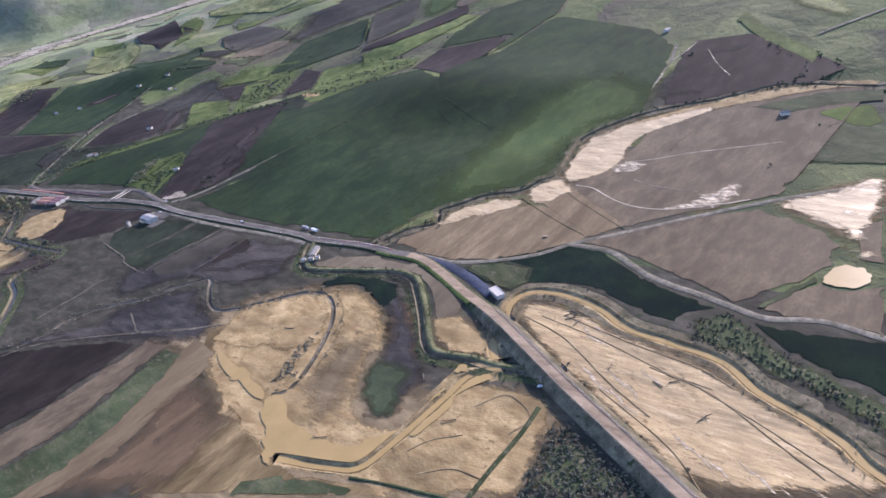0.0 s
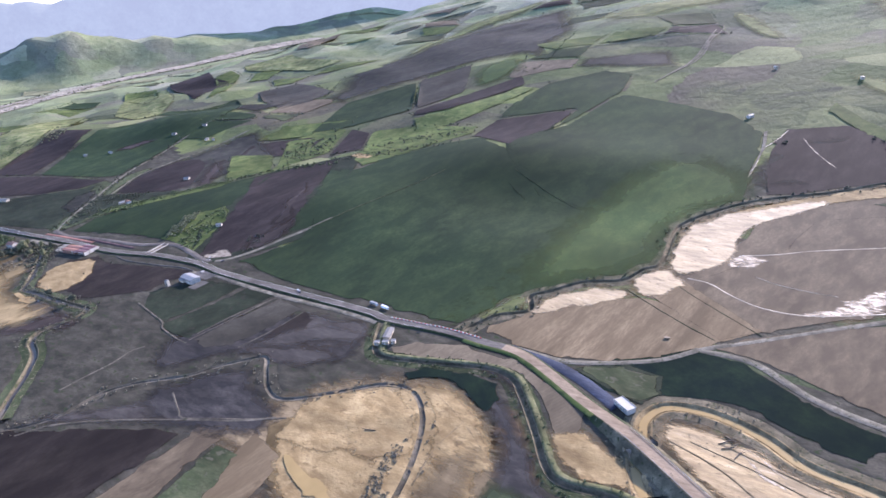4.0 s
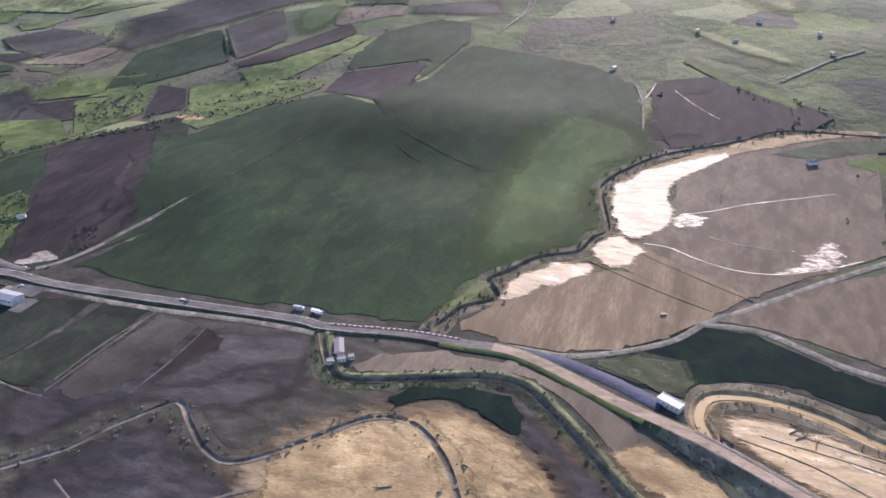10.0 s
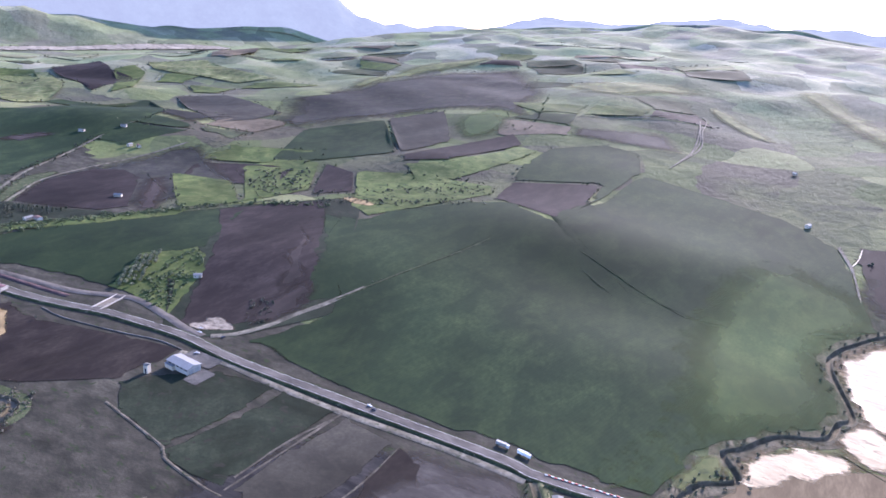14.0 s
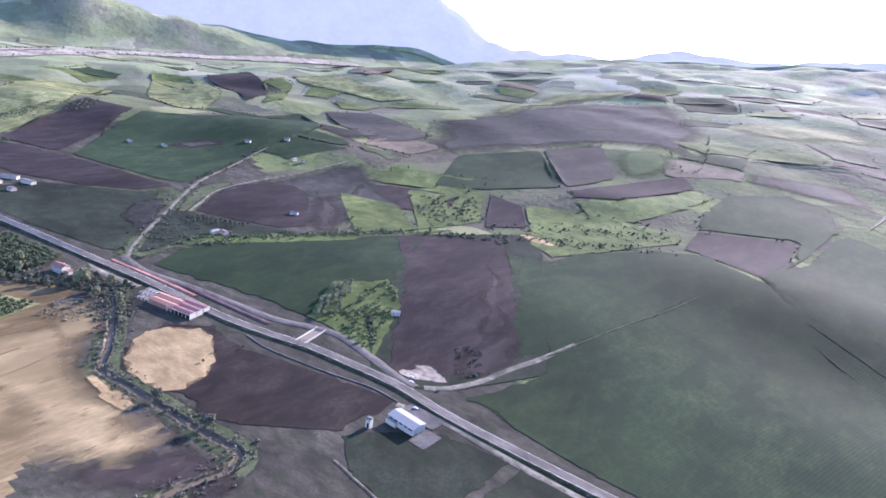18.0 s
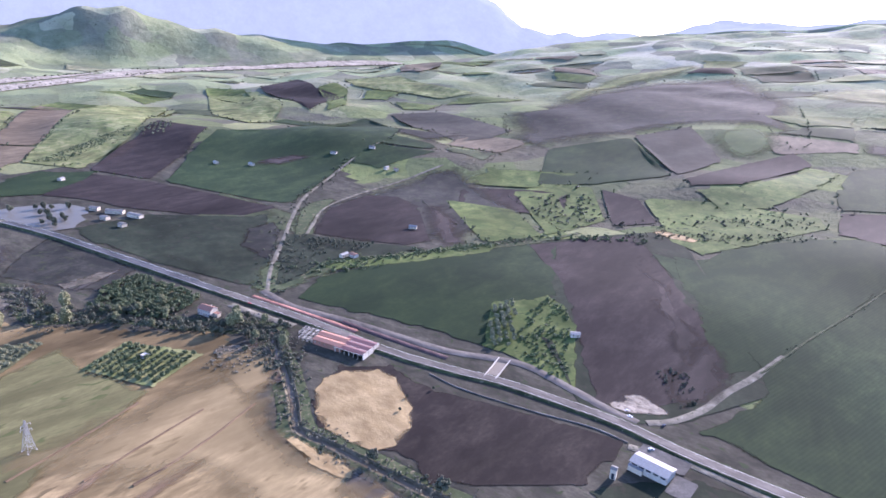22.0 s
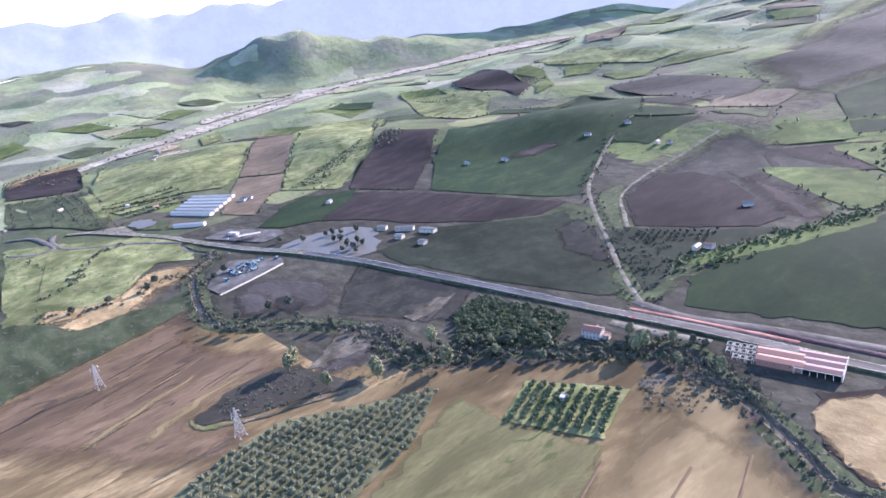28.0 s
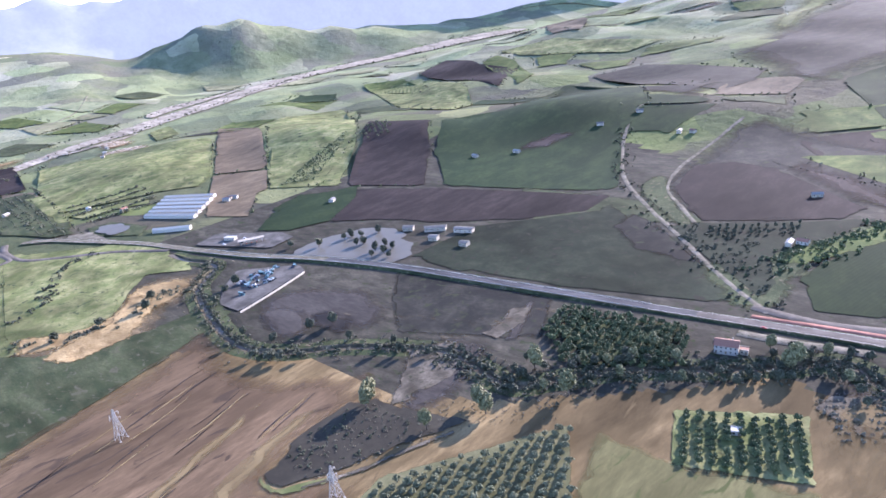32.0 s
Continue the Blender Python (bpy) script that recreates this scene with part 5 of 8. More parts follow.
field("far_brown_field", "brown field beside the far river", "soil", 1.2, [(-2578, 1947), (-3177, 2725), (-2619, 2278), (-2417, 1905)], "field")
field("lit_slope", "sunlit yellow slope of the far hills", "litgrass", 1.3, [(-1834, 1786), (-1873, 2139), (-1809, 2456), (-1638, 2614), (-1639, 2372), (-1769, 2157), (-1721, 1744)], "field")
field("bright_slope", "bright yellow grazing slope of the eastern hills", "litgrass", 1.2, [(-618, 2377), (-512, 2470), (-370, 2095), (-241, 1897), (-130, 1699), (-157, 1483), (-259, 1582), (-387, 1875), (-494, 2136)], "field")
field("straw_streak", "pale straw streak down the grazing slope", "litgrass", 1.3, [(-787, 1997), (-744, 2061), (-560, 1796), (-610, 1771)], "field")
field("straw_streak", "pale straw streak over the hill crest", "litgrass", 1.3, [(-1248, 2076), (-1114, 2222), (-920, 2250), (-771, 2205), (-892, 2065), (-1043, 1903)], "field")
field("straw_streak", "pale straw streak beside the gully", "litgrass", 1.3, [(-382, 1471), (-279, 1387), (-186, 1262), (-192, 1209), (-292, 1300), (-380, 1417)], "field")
field("straw_streak", "pale green streak on the grazing slope", "meadow", 1.3, [(-370, 1289), (-305, 1197), (-205, 1097), (-210, 1058), (-306, 1151), (-373, 1243)], "field")
field("grazing_field", "grey-green rough grazing above the flood plain", "fallow", 0.8, [(-398, 1095), (-306, 1151), (-211, 1052), (-219, 988), (-313, 960), (-399, 923), (-422, 995)], "field")
field("orange_plot", "orange-tan bare plot beside the river", "fringe", 1.8, [(-2839, 942), (-2812, 958), (-2579, 869), (-2560, 829)], "field")
field("white_pond", "white shining gravel pond beside the river", "glint", 2.0, [(-2717, 449), (-2753, 476), (-2729, 559), (-2613, 529), (-2689, 494)], "pool")
field("white_pond", "white shining gravel bank beside the river", "glint", 2.0, [(-2884, 513), (-2864, 570), (-2796, 573), (-2768, 481)], "pool")
field("purple_field", "dark purple ploughed field near the river", "plough", 1.4, [(-2839, 155), (-2890, 237), (-2881, 334), (-2536, 258), (-2594, 194), (-2617, 124)], "field")
field("lit_knoll_field", "bright green plot near the river", "sunmeadow", 1.6, [(-2889, 643), (-2920, 715), (-2776, 670), (-2726, 588)], "field")
field("lit_meadow", "bright meadow beside the gravel river", "meadow", 1.4, [(-2798, 1273), (-2693, 1353), (-2532, 1272), (-2391, 1153), (-2671, 1199)], "field")
field("green_slope", "dark green meadow slope above the road", "crop", 0.9, [(-1303, 410), (-1328, 460), (-1317, 530), (-1285, 614), (-1251, 694), (-1200, 759), (-1153, 676), (-1097, 581), (-1112, 585), (-1112, 543), (-1086, 479), (-1093, 459), (-1131, 453), (-1182, 443), (-1238, 425)], "field")
field("grove_meadow", "bright grassy meadow with scattered olive trees", "meadow", 1.2, [(-1150, 535), (-1128, 559), (-1114, 587), (-1087, 575), (-1057, 547), (-1032, 501), (-1007, 453), (-1018, 452), (-1047, 452), (-1080, 462), (-1106, 456)], "field")
field("olive_fallow_field", "olive-brown fallow field with thin grass", "oliveland", 2, [(-1304, 19), (-1326, 112), (-1344, 162), (-1361, 209), (-1314, 208), (-1244, 226), (-1229, 201), (-1208, 148), (-1193, 122), (-1180, 93), (-1268, 11)], "field")
field("sandy_oval", "pale oval sheet of flood sand", "ovalsand", 2, [(-1159, 311), (-1167, 327), (-1164, 347), (-1145, 369), (-1125, 369), (-1104, 355), (-1086, 345), (-1070, 325), (-1063, 301), (-1071, 286), (-1091, 282), (-1114, 281), (-1134, 289)], "sand flat")
field("landslip", "pale oval of wet clay at the foot of the ploughed field", "clay", 2, [(-976, 451), (-978, 468), (-968, 482), (-946, 483), (-933, 475), (-944, 458), (-962, 450)], "bare earth")
field("torn_earth", "torn brown earth below the ploughed field", "streaksoil", 1.7, [(-956, 502), (-969, 528), (-960, 552), (-962, 573), (-954, 608), (-925, 584), (-911, 544), (-914, 507), (-930, 482), (-942, 484)], "bare earth")
field("erosion_streak", "pale eroded streak down the ploughed field", "streaksoil", 1.5, [(-1094, 749), (-1099, 786), (-1024, 692), (-956, 605), (-936, 562), (-955, 552), (-980, 570), (-1021, 628)], "field")
field("mud_puddle", "long yellow patch of damp sand beside the river belt", "sand", 3.2, [(-1132, 261), (-1118, 263), (-1083, 266), (-1065, 263), (-1064, 252), (-1086, 247), (-1112, 250)], "sand flat")
field("brown_silt_field", "wide reddish brown field streaked by flood water", "brownsilt", 1.3, [(-1639, -60), (-1663, -34), (-1676, 23), (-1695, 104), (-1713, 151), (-1661, 140), (-1606, 130), (-1574, 141), (-1557, 161), (-1526, 181), (-1491, 159), (-1499, 121), (-1492, 89), (-1491, 76), (-1481, 70), (-1463, 95), (-1444, 115), (-1434, 97), (-1421, 76), (-1402, 63), (-1467, 2), (-1577, -72)], "field")
field("green_bank_strip", "green sprouting strip along the eroded bank", "pasture", 1.2, [(-1844, -20), (-1850, 9), (-1791, 50), (-1771, 84), (-1756, 132), (-1756, 191), (-1717, 182), (-1702, 148), (-1685, 100), (-1666, 20), (-1651, -37), (-1628, -62)], "field")
field("grassy_scrub_corner", "olive green grass beside the dark crop", "dullgreen", 1.5, [(-410, 456), (-365, 486), (-330, 483), (-321, 458), (-330, 436), (-345, 439), (-364, 443)], "field")
field("dark_basin", "dark silted hollow beside the yard", "darksilt", 1.8, [(-1649, 214), (-1627, 236), (-1599, 230), (-1592, 204), (-1617, 195)], "silt flat")
field("pale_silt_flow", "pale silt flow below the road", "silt", 1.9, [(-1497, 326), (-1490, 336), (-1475, 302), (-1463, 270), (-1470, 261), (-1484, 291)], "silt flat")
field("pale_silt_flow", "pale silt bar beside the river", "riverbed", 1.6, [(-1530, 220), (-1503, 247), (-1478, 231), (-1471, 207), (-1477, 168), (-1480, 149), (-1504, 186)], "silt flat")
field("pale_silt_flow", "pale silt sheet in the river bend", "silt", 1.9, [(-1706, 188), (-1676, 219), (-1624, 209), (-1619, 182), (-1633, 168)], "silt flat")
field("rough_clods", "rough clods of torn soil beside the orchard", "riverbed", 1.9, [(-1269, 294), (-1264, 312), (-1238, 332), (-1220, 337), (-1206, 282), (-1224, 282), (-1240, 280)], "bare earth")
field("silt_wash", "thin tan silt washed over the valley floor", "fringe", 0.45, [(-644, 214), (-620, 288), (-584, 338), (-544, 377), (-487, 399), (-412, 359), (-357, 311), (-308, 288), (-248, 303), (-203, 276), (-185, 203), (-446, 56), (-473, 163), (-477, 206), (-555, 211)], "silt flat")
field("dark_crop_field", "very dark green crop field above the grassy terrace", "darkcrop", 0.7, [(-132, 477), (-94, 474), (-33, 484), (-1, 487), (7, 406), (-24, 424), (-55, 431), (-91, 446)], "field")
field("scrub_ground", "dark green scrubby river terrace", "scrub", 1.2, [(-170, 436), (-167, 461), (-145, 484), (-132, 477), (-91, 446), (-55, 431), (-24, 424), (7, 406), (10, 381), (-18, 385), (-59, 403), (-108, 420), (-145, 430)], "field")
field("tan_terrace", "pale tan terrace between scrub and river", "bank", 0.9, [(-161, 432), (-145, 430), (-108, 420), (-59, 403), (-18, 385), (5, 374), (6, 360), (-15, 367), (-52, 383), (-97, 396), (-135, 413)], "field")
field("grey_lobe", "grey-brown silt lobe inside the meander", "fringe", 2.5, [(-425, 239), (-435, 275), (-440, 309), (-439, 348), (-397, 319), (-384, 282), (-367, 252), (-339, 234), (-353, 223), (-382, 219)], "silt flat")
field("wet_pan", "smooth yellow mud pan on the flood sand", "mudwater", 3.0, [(-544, 246), (-520, 240), (-485, 232), (-449, 226), (-436, 217), (-445, 215), (-472, 221), (-502, 225), (-528, 233)], "pool")
field("dark_band", "dark band across the tilled field", "brownsilt", 1.5, [(-1135, 116), (-1141, 136), (-1146, 172), (-1158, 216), (-1163, 268), (-1149, 261), (-1140, 210), (-1132, 165), (-1129, 131), (-1125, 112)], "field")
field("dark_band", "dark band across the tilled field", "brownsilt", 1.5, [(-1175, 129), (-1181, 151), (-1196, 194), (-1205, 236), (-1194, 233), (-1184, 189), (-1170, 147), (-1166, 126)], "field")
field("dark_band", "dark band across the tilled field", "brownsilt", 1.5, [(-1107, 135), (-1111, 159), (-1116, 186), (-1106, 185), (-1101, 158), (-1098, 137)], "field")
field("torn_silt", "rough torn silt beside the river belt", "streaksoil", 1.8, [(-1030, 193), (-1024, 215), (-1012, 240), (-998, 265), (-966, 273), (-939, 270), (-944, 250), (-980, 214), (-1019, 182)], "bare earth")
field("torn_silt", "dark torn silt behind the orchard", "streaksoil", 1.8, [(-1274, 303), (-1257, 338), (-1197, 327), (-1167, 301), (-1198, 284), (-1235, 289)], "bare earth")
field("flooded_grove_water", "sheet of grey flood water round drowned trees", "floodwater", 2, [(-1793, 292), (-1797, 323), (-1792, 362), (-1769, 399), (-1729, 405), (-1698, 391), (-1663, 360), (-1664, 331), (-1712, 316), (-1753, 300)], "pool")
field("reservoir", "small pale reservoir with a dark rim", "floodwater", 3, [(-2131, 218), (-2140, 236), (-2105, 254), (-2077, 246), (-2077, 224), (-2098, 213)], "pool")
field("dark_valley_field", "dark fallow field with a small house", "plough", 1, [(-1524, 653), (-1542, 747), (-1501, 780), (-1443, 765), (-1364, 689), (-1317, 648), (-1331, 608), (-1387, 581), (-1449, 558), (-1474, 585)], "field")
field("brown_strip", "narrow grey-brown ploughed strip", "streaksoil", 1.3, [(-1443, 765), (-1425, 803), (-1359, 753), (-1289, 682), (-1266, 667), (-1298, 633), (-1317, 648), (-1364, 689)], "field")
field("brown_patch", "small brown patch in the green hill field", "streaksoil", 2.2, [(-1810, 728), (-1822, 770), (-1801, 816), (-1761, 838), (-1760, 810), (-1767, 760)], "field")
field("side_valley_ground", "dark scrubby ground of the side valley", "dullgreen", 1.4, [(-1474, 533), (-1447, 555), (-1381, 580), (-1326, 610), (-1298, 633), (-1317, 574), (-1348, 524), (-1357, 495), (-1337, 446), (-1336, 415), (-1349, 420), (-1403, 469)], "field")
field("rough_pasture", "rough grey-green grazing with ditches beside the track", "fallow", 1.3, [(-1522, 511), (-1528, 561), (-1485, 538), (-1438, 494), (-1396, 457), (-1427, 457), (-1472, 464)], "field")
field("bright_bank", "bright grassy bank above the green slope", "meadow", 1.6, [(-1354, 478), (-1346, 522), (-1316, 571), (-1297, 629), (-1269, 676), (-1250, 702), (-1239, 662), (-1253, 625), (-1277, 574), (-1300, 533), (-1330, 487)], "field")
field("dark_wedge_field", "dark green wedge of crop at the foot of the hill", "crop", 1.3, [(-1946, 374), (-1961, 442), (-1931, 517), (-1887, 475), (-1839, 392), (-1861, 344), (-1902, 323)], "field")
field("vine_slope", "yellow-green slope striped with vine rows", "sunmeadow", 1.3, [(-2598, 773), (-2621, 855), (-2586, 1031), (-2154, 715), (-2092, 623), (-1999, 509), (-1990, 481), (-2057, 443), (-2218, 547)], "field")
field("river_side_bar", "pale gravel bar beside the far river", "gravel", 1.2, [(-2905, 398), (-2853, 465), (-2908, 604), (-2948, 661), (-2891, 613), (-2826, 484), (-2855, 409)], "river bed")
field("river_side_bar", "pale gravel bar beside the far river", "gravel", 1.2, [(-3192, 764), (-3258, 860), (-3303, 1005), (-3402, 1194), (-3388, 1235), (-3242, 1038), (-3165, 856), (-3084, 736)], "river bed")
field("river_side_bar", "tan sand bar beside the far river", "tanfield", 1.2, [(-2925, 174), (-2961, 254), (-2952, 357), (-2912, 373), (-2846, 254), (-2775, 149)], "river bed")
field("garden_block", "grey-green garden ground by the junction", "pasture", 1.5, [(-2583, 118), (-2549, 199), (-2492, 248), (-2252, 228), (-2141, 198), (-2158, 167), (-2280, 115), (-2350, 78)], "field")
field("flood_margin", "pale dirt apron by the junction", "track", 1.9, [(-2149, 184), (-2127, 214), (-2055, 215), (-2008, 230), (-2056, 199), (-2113, 177)], "field")
# ploughed soil darkened in its colour for the cloud shade
field("dark_river_field", "dark ploughed field between road and river, darkened for cloud shade", "wetplough", 0.9, [(-1177, 352), (-1143, 384), (-1100, 377), (-1053, 390), (-1011, 405), (-948, 420), (-943, 393), (-945, 353), (-1020, 283), (-1053, 296), (-1083, 283), (-1121, 278), (-1151, 298)], "field")
field("sand_margin", "thin margin of flood sand by the creek", "wetsand", 2, [(-492, 514), (-496, 543), (-481, 577), (-454, 599), (-429, 612), (-411, 599), (-428, 572), (-459, 543), (-477, 521)], "sand flat")
field("sand_tongue", "tongue of pale flood sand", "wetsand", 2.1, [(-430, 616), (-424, 659), (-407, 676), (-384, 658), (-364, 648), (-393, 597)], "sand flat")
field("sand_by_creek", "bright sheet of flood sand beside the creek", "wetsand", 2, [(-406, 665), (-423, 732), (-435, 790), (-388, 858), (-320, 903), (-288, 932), (-283, 916), (-324, 855), (-356, 817), (-359, 773), (-349, 740), (-354, 700), (-374, 669)], "sand flat")
field("sand_wash", "thin wash of bright sand over the wet field", "glint", 2.2, [(-355, 736), (-333, 738), (-310, 735), (-324, 711), (-353, 695)], "field")
field("sand_wash", "mottled shining wash over the wet field", "glint", 2.3, [(-266, 633), (-250, 651), (-236, 676), (-217, 710), (-195, 722), (-192, 662), (-223, 642), (-252, 630)], "field")
field("pale_grass", "pale dry grass beside the creek", "litgrass", 1.8, [(-537, 476), (-532, 509), (-526, 547), (-505, 551), (-499, 528), (-515, 501)], "field")
field("tan_edge", "pale tan edge between green strip and brown field", "furrow", 0.9, [(-540, 21), (-503, 79), (-504, 115), (-517, 174), (-531, 242), (-587, 252), (-573, 194), (-555, 138), (-548, 86), (-570, 32)], "field")
field("wrinkled_bank", "pale wrinkled earth below the tree belt", "tanfield", 2.05, [(-1265, 290), (-1261, 305), (-1247, 319), (-1227, 325), (-1206, 319), (-1186, 297), (-1179, 260), (-1201, 264), (-1223, 268), (-1242, 283), (-1254, 285)], "field")
field("silt_streak", "pale tan streak of silt combed by the flood", "tanfield", 2.1, [(-1498, 15), (-1510, 43), (-1523, 78), (-1529, 112), (-1523, 137), (-1516, 113), (-1503, 74), (-1491, 44), (-1483, 26)], "field")
field("silt_streak", "pale wet streak of silt along the field edge", "tanfield", 2.1, [(-1530, -8), (-1539, 16), (-1551, 51), (-1564, 101), (-1571, 124), (-1551, 89), (-1536, 44), (-1515, 3)], "field")
field("damp_hollow", "dark damp silt in the hollow of the old bend", "darksilt", 2.2, [(-501, 405), (-467, 413), (-408, 381), (-356, 328), (-331, 307), (-321, 289), (-323, 251), (-335, 237), (-347, 239), (-381, 277), (-387, 313), (-405, 343), (-441, 368)], "silt flat")


# ---- the patchwork of far fields ----
def patchwork():
    rnd = random.Random(5)
    kinds = [("crop", "green sprouting field among the far hills"), ("meadow", "yellow-green pasture among the far hills"), ("pasture", "dull green grazing land among the far hills"),
             ("plough", "dark ploughed field among the far hills"), ("soil", "brown tilled field among the far hills"), ("fallow", "grey fallow field among the far hills"),
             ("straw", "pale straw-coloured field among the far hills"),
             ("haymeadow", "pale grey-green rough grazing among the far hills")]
    c, s = math.cos(0.35), math.sin(0.35)
    known = list(FIELDS)
    w, d = 165.0, 120.0
    jit = {}

    def corner(i, j):
        if (i, j) not in jit:
            u, v = i * w + rnd.uniform(-0.33, 0.33) * w, j * d + rnd.uniform(-0.33, 0.33) * d
            jit[i, j] = (-1000 + c * u - s * v, 700 + s * u + c * v)
        return jit[i, j]

    for i in range(-30, 16):
        for j in range(-14, 36):
            quad = [corner(i, j), corner(i + 1, j), corner(i + 1, j + 1), corner(i, j + 1)]
            m = np.mean(quad, 0)
            r = math.hypot(m[0] + 350, m[1])
            if max(math.hypot(a + 350, b) for a, b in quad) > 4255 or (r > 2800 and not -95 < math.degrees(math.atan2(m[0] + 350, m[1])) < 25) or m[1] < -500 or m[0] > 900 or (-2000 < m[0] < 100 and -200 < m[1] < 540):
                continue
            if m[0] > -2000 and m[1] < -100:
                continue
            if math.hypot(m[0] + 900, m[1] - 250) > 2900 or rnd.random() < (0.5 if r < 2300 else 0.68) or (m[0] > -800 and m[1] > 850) or abs(m[0] - np.interp(m[1], [290, 860, 1330, 2300], [-2840, -3100, -3390, -3300])) < 170:
                continue
            if any((p.min(0) < m).all() and (p.max(0) > m).all() and inside(np.array([m[0]]), np.array([m[1]]), p)[0] for p in known):
                continue
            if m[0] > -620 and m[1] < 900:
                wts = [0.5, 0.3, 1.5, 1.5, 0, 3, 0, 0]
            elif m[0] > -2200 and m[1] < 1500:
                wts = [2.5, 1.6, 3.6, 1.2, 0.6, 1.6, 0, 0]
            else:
                # the farthest plots take the two haze-paled kinds
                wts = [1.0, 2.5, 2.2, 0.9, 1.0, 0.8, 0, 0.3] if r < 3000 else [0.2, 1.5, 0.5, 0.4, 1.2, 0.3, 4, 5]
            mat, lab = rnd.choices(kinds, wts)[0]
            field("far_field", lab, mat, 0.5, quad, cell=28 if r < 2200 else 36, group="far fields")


patchwork()


def flow_streaks(name, label, mat, level, area, turn, count, long, wide, seed):
    """Long thin bands that running water left on a flat."""
    rnd = random.Random(seed)
    p = np.array(area, float)
    lo, hi = p.min(0), p.max(0)
    c, s = math.cos(radians(turn)), math.sin(radians(turn))
    while count:
        x, y = rnd.uniform(lo[0], hi[0]), rnd.uniform(lo[1], hi[1])
        if not inside(np.array([x]), np.array([y]), p)[0]:
            continue
        count -= 1
        a, b, bend = rnd.uniform(0.5, 1) * long, rnd.uniform(0.5, 1.2) * wide, rnd.uniform(-0.12, 0.12)
        u = np.linspace(-1, 1, 7)
        w = b * (1 - u ** 2) ** 0.7 + 0.4
        mid = np.c_[u * a, bend * a * u ** 2 + b * 0.8 * np.sin(u * 5 + rnd.random() * 6)]
        q = np.r_[mid + np.c_[0 * u, w], (mid - np.c_[0 * u, w])[::-1]]
        level += 0.004
        field(name, label, mat, level, [(x + c * e - s * f, y + s * e + c * f) for e, f in q], "silt flat", cell=14)


EAST_FLAT = [(-275, 425), (-230, 425), (-150, 390), (-60, 335), (10, 290), (-30, 262), (-130, 305), (-230, 365)]
LOOP_FLAT = [(-560, 325), (-500, 345), (-440, 330), (-400, 290), (-330, 265), (-240, 260), (-260, 215), (-360, 190), (-440, 200), (-500, 260)]
flow_streaks("mud_streak", "brown mud streak combed by flood water", "fringe", 1.3, EAST_FLAT, -30, 16, 34, 3.2, 71)
flow_streaks("wet_streak", "shining wet streak on the flood sand", "glint", 1.7, EAST_FLAT, -30, 14, 30, 1.6, 72)
flow_streaks("mud_streak", "brown mud streak combed by flood water", "fringe", 2.3, LOOP_FLAT, -60, 18, 26, 3.6, 73)
flow_streaks("silt_streak", "dark combed streak on the silt field", "darksilt", 2.4, [(-1601, -42), (-1630, 24), (-1654, 100), (-1578, 119), (-1528, 126), (-1520, 76), (-1494, 24)], 106, 12, 34, 0.6, 77)
flow_streaks("silt_streak", "pale combed streak on the silt field", "tanfield", 2.6, [(-1601, -42), (-1630, 24), (-1654, 100), (-1578, 119), (-1528, 126), (-1520, 76), (-1494, 24)], 106, 9, 38, 0.6, 78)
flow_streaks("mud_streak", "brown silt streak beside the river", "fringe", 2.8, [(-1660, 190), (-1560, 330), (-1460, 340), (-1420, 250), (-1500, 240)], 35, 12, 26, 2.6, 76)


# ---- roads and tracks ----
def track(name, label, line, width, mat="track", lift=0.4, skirt=1.6):
    w = width / 2
    ob = thing(name, label, "track", pose(0, 0, 0), kind="structure")
    e = lambda k: np.array([0.7 * noise.noise(Vector((i * 0.4, k, 3))) for i in range(len(line))])
    part("roadway", ribbon("roadway", line, [(-w - skirt, 0.1), (-w + e(1), lift), (0, lift + 0.08), (w + e(2), lift), (w + skirt, 0.1)], mat), ob)
    return ob


RISE = 1.3 + 5.2 * ease((ROAD[:, 0] + 390) / 90) + 0.7 * ease((-1380 - ROAD[:, 0]) / 120) - 0.9 * ease((-1740 - ROAD[:, 0]) / 150)
road = thing("road", "straight grey main road on a low embankment, partly covered with mud", "road", pose(0, 0, 0), kind="structure")
toe = 6.4 + 1.1 * RISE
for mask, mat, lab in ((ROAD[:, 0] <= -330, "verge", "embankment with dark rough grass"), (ROAD[:, 0] > -342, "bank", "high embankment of brown earth and dry grass")):
    k = np.flatnonzero(mask)
    t_, r_ = toe[k], RISE[k]
    part("embankment", ribbon("embankment", ROAD[k], [(-t_, -r_ - 0.1), (-6.2, -0.1), (-5.2, -0.04), (5.2, -0.04), (6.2, -0.1), (t_, -r_ - 0.1)], mat, r_, 1), road, lab)
FAR_WEST, EAST = ROAD[:, 0] < -1740, ROAD[:, 0] > -480
WEST = (ROAD[:, 0] < -1375) & ~FAR_WEST
for mask, mat, lab in ((FAR_WEST, "track", "pale tan carriageway by the junction"), (WEST, "asphalt", "dark asphalt carriageway"), (~WEST & ~EAST & ~FAR_WEST, "muddy_asphalt", "pale mud-covered carriageway"), (EAST, "mud_deck", "tan mud-covered carriageway on the high embankment")):
    k = np.flatnonzero(mask)
    k = np.r_[k, min(k[-1] + 1, len(ROAD) - 1)] if k[-1] + 1 < len(ROAD) else k
    part("carriageway", ribbon("carriageway", ROAD[k], [(-4.9, 0.04), (0, 0.12), (4.9, 0.04)], mat, RISE[k], 1), road, lab)
k = np.flatnonzero(ROAD[:, 0] < -560)
